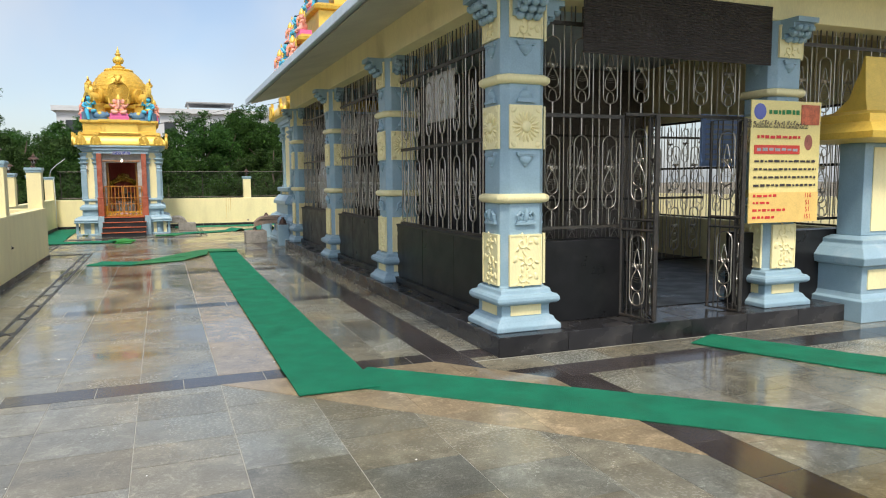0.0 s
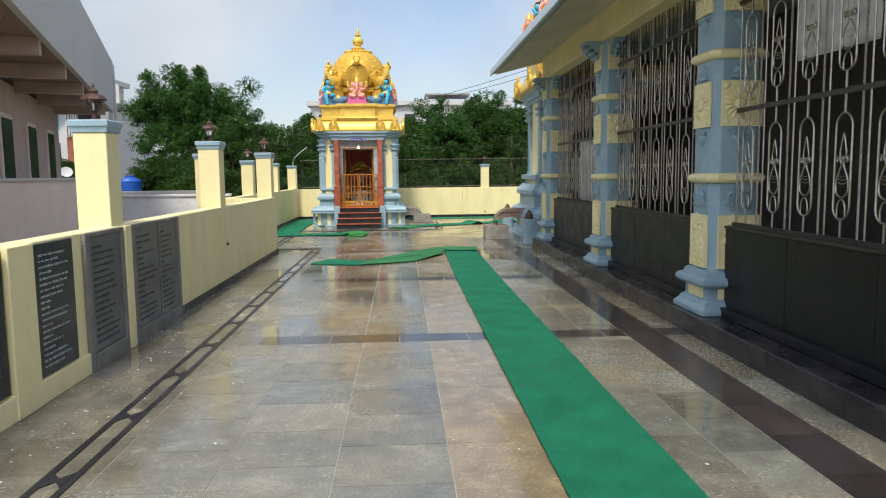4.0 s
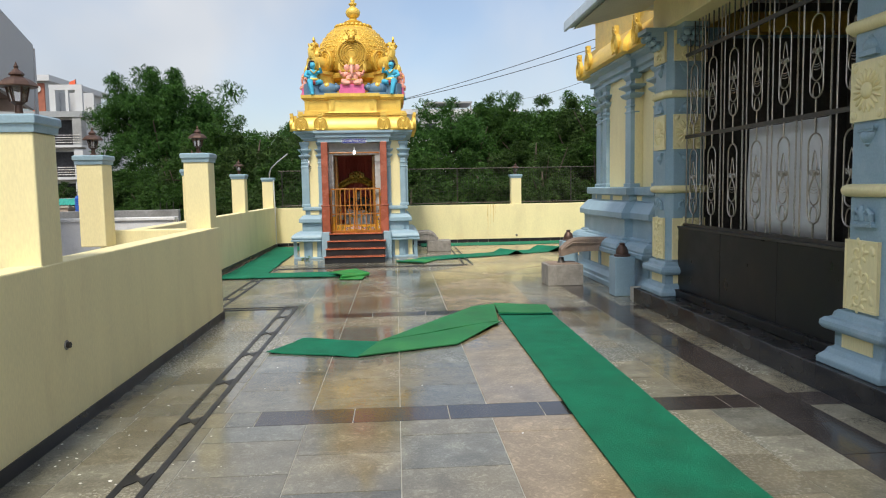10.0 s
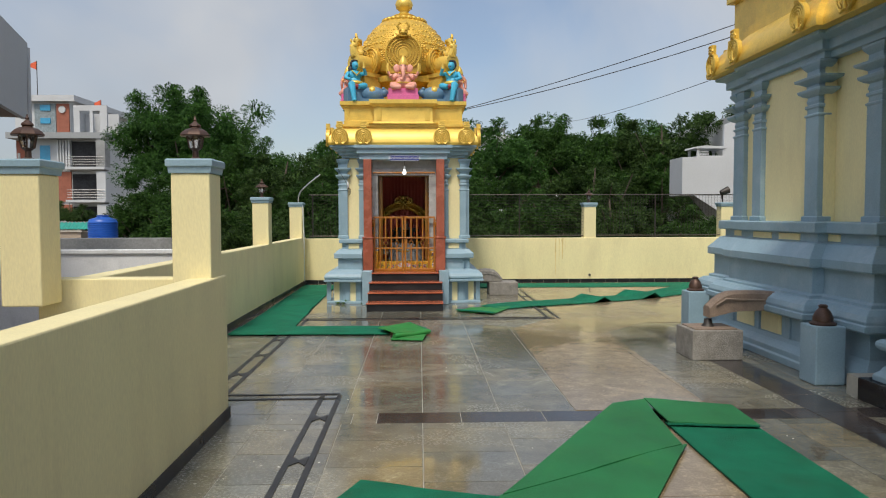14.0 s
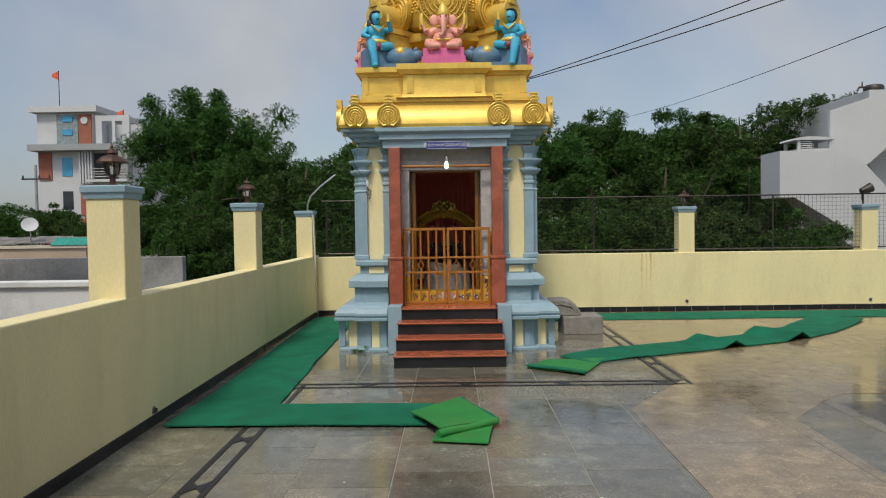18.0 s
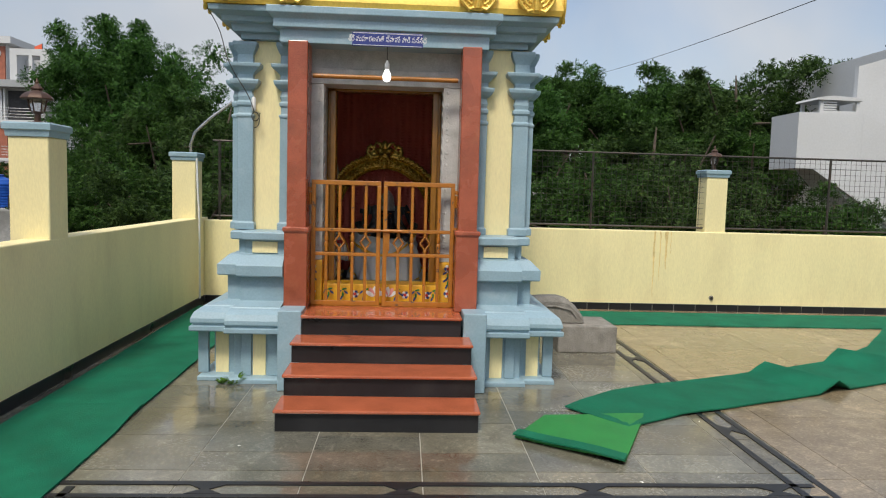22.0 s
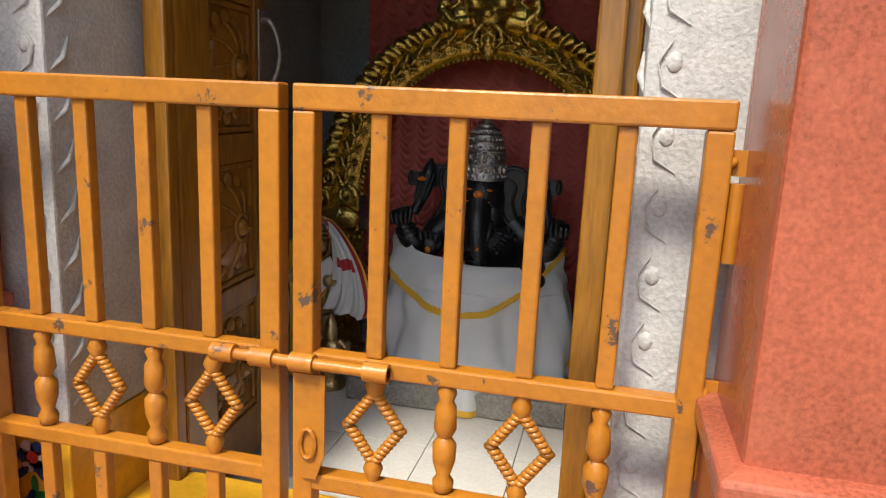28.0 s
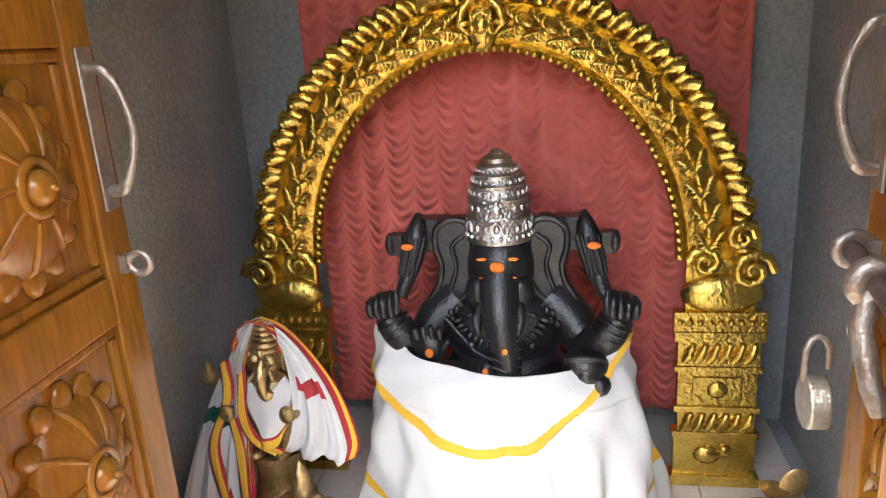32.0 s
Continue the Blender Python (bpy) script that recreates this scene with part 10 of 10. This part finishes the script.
part("bowl", Geo().lathe(0, 0, [(0.02, 0.0), (0.2, 0.03), (0.38, 0.11), (0.39, 0.12), (0.2, 0.05), (0.02, 0.02)], 20).move(Matrix.Translation((-21.1, 50.2, 2.1)) @ Matrix.Rotation(radians(60), 4, "X") @ Matrix.Rotation(radians(25), 4, "Y")), OFF_WHITE, dish, smooth=50)
part("mast", Geo().tube([(-21.1, 50.25, 0.95), (-21.1, 50.25, 2.1)], 0.03, 6), STEEL, dish)
pole = thing("utility_pole", (-32.4, 70, GROUND_Z), "concrete utility pole with a cross arm", "pole")
part("mast", Geo().tube([(-32.4, 70, GROUND_Z), (-32.4, 70, 7.0)], [0.16, 0.1], 8), ROOF_GREY, pole, smooth=50)
part("cross_arm", Geo().box(-33.5, -31.2, 69.9, 70.0, 5.85, 5.97), IRON, pole)
for x in (-33.4, -32.1, -31.3):
    part("insulator", Geo().lathe(x, 69.95, [(0.05, 5.972), (0.08, 6.05), (0.05, 6.2)], 8), IRON, pole)

# ---------------------------------------------------------------- trees
def foliage(name, color, tint):
    m = bpy.data.materials.new(name)
    m.use_nodes = True
    n, l = m.node_tree.nodes, m.node_tree.links
    b = n["Principled BSDF"]
    b.inputs["Roughness"].default_value = 0.55
    b.inputs["Specular IOR Level"].default_value = 0.12
    geo, mix = n.new("ShaderNodeNewGeometry"), n.new("ShaderNodeMix")
    mix.data_type = "RGBA"
    mix.inputs["A"].default_value, mix.inputs["B"].default_value = (*color, 1), (*tint, 1)
    l.new(geo.outputs["Random Per Island"], mix.inputs["Factor"])
    l.new(mix.outputs["Result"], b.inputs["Base Color"])
    tr = n.new("ShaderNodeBsdfTranslucent")
    l.new(mix.outputs["Result"], tr.inputs["Color"])
    ms = n.new("ShaderNodeMixShader")
    ms.inputs[0].default_value = 0.18
    l.new(b.outputs[0], ms.inputs[1])
    l.new(tr.outputs[0], ms.inputs[2])
    l.new(ms.outputs[0], n["Material Output"].inputs["Surface"])
    return m


LEAF_A = foliage("dark_leaf", (0.010, 0.028, 0.007), (0.056, 0.125, 0.02))
LEAF_B = foliage("fresh_leaf", (0.012, 0.04, 0.010), (0.07, 0.165, 0.03))
LEAF_C = foliage("dull_leaf", (0.010, 0.024, 0.007), (0.066, 0.12, 0.026))
BARK = mat("bark", (0.10, 0.075, 0.055), 0.9, var=0.4, scale=4, fine=30, bump=0.6)


def crown_mesh(name, seed, leaves, size, material, rz=0.8, clumps=46, low=-0.8):
    """A crown of unit radius: clumps made of drooping sprays of small leaf blades, with a few broad leaves inside."""
    r = np.random.RandomState(seed)
    cs = []
    while len(cs) < clumps:
        p = r.uniform(-1, 1, 3)
        d = np.linalg.norm(p)
        if 0.35 < d < 1.0 and p[2] > low:
            cs.append(p * np.array([1, 1, rz]) * (0.62 + 0.42 * r.rand()))
    cs = np.array(cs)
    rad = r.uniform(0.11, 0.26, clumps)

    def unit(v):
        return v / (np.linalg.norm(v, axis=1)[:, None] + 1e-9)

    per = 10
    n = leaves // per
    which = r.randint(0, clumps, n)
    way = unit(r.normal(size=(n, 3)))
    off = way * (rad[which] * r.uniform(0.4, 1.0, n) ** 0.5)[:, None] * np.array([1, 1, 0.72])
    out = unit(way + 0.45 * r.normal(size=(n, 3)) + np.array([0, 0, 0.25]))
    side = unit(np.cross(out, r.normal(size=(n, 3))))
    c, axis, flat = [], [], []
    for k in range(per):
        u = (k - per / 2) * size * 0.72
        c.append(cs[which] + off + out * u - np.array([0, 0, 1]) * (max(0, k - 3) * 0.09 * size * k / per * 3) + side * (size * 0.7 if k % 2 else -size * 0.7))
        axis.append(unit(side * (1 if k % 2 else -1) + out * 0.6 + 0.25 * r.normal(size=(n, 3)) - np.array([0, 0, 0.25])))
        flat.append(unit(np.cross(out, side) + 0.35 * r.normal(size=(n, 3)) + np.array([0, 0, 0.4])))
    s = size * r.uniform(0.7, 1.35, n * per)[:, None]
    m = leaves // 10
    w2 = r.randint(0, clumps, m)
    core = cs[w2] * np.where(r.rand(m) < 0.45, r.uniform(0.1, 0.85, m), 1.0)[:, None] + unit(r.normal(size=(m, 3))) * (rad[w2] * r.uniform(0, 0.6, m))[:, None]
    c = np.concatenate(c + [core])
    a = np.concatenate(axis + [unit(r.normal(size=(m, 3)))])
    f = np.concatenate(flat + [unit(r.normal(size=(m, 3)))])
    s = np.concatenate([s, np.full((m, 1), 0.04)])
    b = unit(np.cross(f, a))
    v = np.stack([c + a * s, c - a * s * 0.7 + b * s * 0.42, c - a * s * 0.7 - b * s * 0.42], 1).reshape(-1, 3)
    q = len(c)
    me = bpy.data.meshes.new(name)
    me.vertices.add(q * 3)
    me.vertices.foreach_set("co", v.ravel())
    me.loops.add(q * 3)
    me.loops.foreach_set("vertex_index", np.arange(q * 3))
    me.polygons.add(q)
    me.polygons.foreach_set("loop_start", np.arange(q) * 3)
    me.polygons.foreach_set("loop_total", np.full(q, 3))
    me.materials.append(material)
    me.update()
    me.validate()
    return me


CROWNS = [crown_mesh("crown_a", 1, 46000, 0.017, LEAF_A, clumps=64), crown_mesh("crown_b", 2, 52000, 0.016, LEAF_B, 0.9, 84), crown_mesh("crown_c", 3, 44000, 0.018, LEAF_C, 0.75, 52),
          crown_mesh("crown_d", 4, 170000, 0.0098, LEAF_B, 0.95, 120)]


def make_tree(x, y, top, rad, kind, seed, label, zs=1.0, base=GROUND_Z):
    r = random.Random(seed)
    h = top - base
    t = thing("tree", (x, y, base), label, "tree", "trees beyond the parapet")
    cz = top - rad * zs * 0.9
    g = Geo().tube([(x, y, base), (x + 0.1, y, base + h * 0.25), (x + r.uniform(-0.3, 0.3), y, cz - rad * 0.2), (x + r.uniform(-0.3, 0.3), y, cz + rad * 0.5)], [0.05 * rad + 0.08, 0.045 * rad + 0.06, 0.04 * rad, 0.02], 8)
    for k in range(6):
        a = r.uniform(0, 6.28)
        z0 = base + (cz - base) * r.uniform(0.5, 0.9)
        g.tube([(x, y, z0), (x + rad * 0.35 * math.cos(a), y + rad * 0.35 * math.sin(a), z0 + rad * 0.3), (x + rad * 0.75 * math.cos(a), y + rad * 0.75 * math.sin(a), cz + rad * r.uniform(-0.2, 0.4))], [0.03 * rad, 0.02 * rad, 0.006 * rad], 6)
    part("trunk", g, BARK, t, smooth=60)
    c = new("crown", CROWNS[kind])
    c.parent = t
    c.location = (0, 0, cz - base)
    c.rotation_euler = (0, 0, r.uniform(0, 6.28))
    c.scale = (rad, rad, rad * zs)
    return t


FAR_T = "low green tree among the far roofs"
DARK_T, FRESH_T = "dense dark green tree beyond the parapet", "broad fresh green tree rising above its neighbours"
make_tree(-15.3, 60, 11.2, 5.2, 3, 1, FRESH_T, 1.1)
make_tree(-10.2, 57, 7.2, 3.6, 1, 2, FRESH_T, 0.9)
make_tree(-15.0, 54, 4.6, 3.8, 0, 31, DARK_T, 0.9)
TREES = [(-12.6, 51, 3.4, 2.8, 0), (-10.6, 47.5, 2.6, 2.4, 2), (-16.0, 55, 4.0, 3.0, 2), (-8.6, 47, 6.2, 3.2, 0), (-5.6, 43, 5.4, 2.8, 2), (-2.4, 44, 5.6, 2.9, 0), (0.9, 45, 5.8, 3.0, 2), (4.0, 43.5, 6.5, 2.7, 1), (6.6, 46, 7.0, 2.4, 0), (9.2, 44, 6.8, 3.2, 0),
         (11.6, 43, 7.3, 3.4, 2), (14.6, 46, 7.3, 3.0, 0), (17.8, 50, 8.6, 3.0, 2), (21, 52, 8.8, 3.4, 0), (26, 50, 8.0, 4.0, 2), (-10.0, 48, 5.0, 2.6, 2), (-4.0, 50, 6.6, 3.0, 1), (8.0, 51, 7.8, 3.4, 1), (13, 51, 8.0, 3.6, 1)]
for i, (x, y, top, rad, k) in enumerate(TREES):
    make_tree(x, y, top, rad, k, 10 + i, DARK_T if k != 1 else FRESH_T, 1.0)
for i, (x, y, top, rad, k) in enumerate(((-36.5, 72, 4.8, 3.6, 1), (-31.5, 71, 4.3, 2.8, 0), (-42, 74, 5.6, 4.0, 0), (-26.5, 66, 3.4, 2.6, 2), (-49, 72, 5.0, 4.2, 1))):
    make_tree(x, y, top, rad, k, 90 + i, FAR_T, 0.8)
# lower growth close behind the wall
for i, (x, y, top, rad, k) in enumerate(((-1.5, 36, 2.6, 2.4, 0), (1.8, 35, 2.5, 2.4, 2), (4.6, 34.5, 2.9, 2.3, 0), (7.0, 34, 3.0, 2.2, 2), (9.6, 33.6, 2.3, 2.2, 0), (-5.0, 37, 2.8, 2.6, 2), (-8.5, 40, 3.0, 3.0, 0), (3.0, 39, 4.2, 2.8, 0), (7.5, 39.5, 4.6, 2.8, 2), (0.0, 40, 4.0, 2.6, 2), (-3.4, 40, 4.0, 2.6, 0), (10.8, 40, 4.6, 2.6, 0))):
    make_tree(x, y, top, rad, k, 60 + i, "dense low green tree close behind the wall", 0.9)


# ---------------------------------------------------------------- small marks and growth
RUST = mat("rust_streak", (0.74, 0.56, 0.24), 0.8, var=0.25, scale=8, fine=60)
rnd_r = random.Random(8)
for x, w, z0 in ((4.11, 0.035, 0.2), (4.20, 0.022, 0.45), (4.29, 0.05, 0.62), (4.36, 0.015, 0.85), (-0.9, 0.02, 0.7)):
    pts, left = [], []
    for k in range(10):
        z = 1.185 - (1.185 - z0) * k / 9
        h = w * (1 - 0.75 * k / 9) * rnd_r.uniform(0.7, 1.2) / 2
        c = x + rnd_r.uniform(-0.006, 0.006)
        pts.append((c + h, z))
        left.append((c - h, z))
    solo("rust_stain", Geo().plate(pts + left[::-1], BACK_Y - 0.0012, BACK_Y + 0.001), RUST, "thin ochre rust streak down the parapet", "stain", kind="structure")


def drain(at, axis):
    t = thing("drain_pipe", at, "short dark drain pipe stub in the parapet", "pipe", "drain stubs")
    x, y, z = at
    e = (x + 0.03, y, z) if axis == "x" else (x, y - 0.03, z)
    b = (x - 0.05, y, z) if axis == "x" else (x, y + 0.05, z)
    part("pipe", Geo().tube([b, e], 0.022, 10), IRON, t, smooth=50)
    s2 = (x + 0.006, y, z) if axis == "x" else (x, y - 0.006, z)
    part("mortar_ring", Geo().tube([b, s2], [0.05, 0.036], 10), ROUGH_STONE, t, smooth=50)


for at, ax in (((NEAR_X, 12.09, 0.66), "x"), ((5.02, BACK_Y, 0.2), "y"), ((8.72, BACK_Y, 0.19), "y"), ((FAR_X, 21.1, 0.14), "x")):
    drain(at, ax)

sp = thing("spot_lamp", (8.6, BACK_Y + 0.11, 2.34), "small black spot lamp clamped on the fence", "lamp")
part("bracket", Geo().tube([(8.6, BACK_Y + 0.11, 2.2), (8.6, BACK_Y + 0.11, 2.36), (8.63, BACK_Y + 0.06, 2.4)], 0.014, 6), IRON, sp)
part("head", Geo().lathe(0, 0, [(0.03, -0.11), (0.06, -0.09), (0.075, -0.02), (0.095, 0.1), (0.098, 0.13), (0.085, 0.13), (0.07, 0.02)], 14).move(Matrix.Translation((8.63, BACK_Y + 0.05, 2.41)) @ Matrix.Rotation(radians(70), 4, "Y")), IRON, sp, smooth=40)

WEED = foliage("weed_leaf", (0.05, 0.12, 0.02), (0.14, 0.26, 0.05))
for x, y, hgt, sd in ((-1.04, 24.76, 0.11, 1), (-0.67, 24.79, 0.05, 2), (-1.16, 24.78, 0.06, 3)):
    r = random.Random(sd)
    g = Geo()
    for k in range(26):
        a, l, up = r.uniform(0, 6.28), r.uniform(0.4, 1.0) * hgt, r.uniform(0.2, 1.0)
        d = Vector((math.cos(a), math.sin(a), 0))
        s2 = Vector((-d.y, d.x, 0)) * 0.012
        p0 = Vector((x, y, 0.0)) + d * 0.2 * l
        p1 = p0 + d * 0.45 * l + Vector((0, 0, up * l * 0.8))
        p2 = p1 + d * 0.4 * l + Vector((0, 0, 0.1 * l))
        g.add([p0, p1 - s2, p2, p1 + s2], [(0, 1, 2, 3)])
    solo("weed", g, WEED, "small green weed at the foot of the shrine", "plant", "weeds", at=(x, y, 0))

wire = []
for k in range(20):
    u = k / 19
    wire.append((-1.34 + 0.38 * u + 0.02 * math.sin(9 * u), 25.06 - 0.05 * (1 - u), 3.2 - 0.86 * u))
for k in range(14):
    a = k * 0.62
    wire.append((-0.95 + 0.035 * math.cos(a), 25.12 - 0.002 * k, 2.34 - 0.055 * math.sin(a) - 0.006 * k))
solo("loose_wire", Geo().tube(wire, 0.004, 5), IRON, "loose thin wire hanging beside the shrine pilaster", "cable", smooth=60, at=(-0.95, 25.1, 2.3))
solo("holder", Geo().lathe(-0.97, 25.12, [(0.012, 2.36), (0.02, 2.38), (0.02, 2.46), (0.012, 2.48)], 10), WHITE_WALL, "white plastic lamp holder on the wire", "lamp holder", smooth=40, at=(-0.97, 25.12, 2.4))
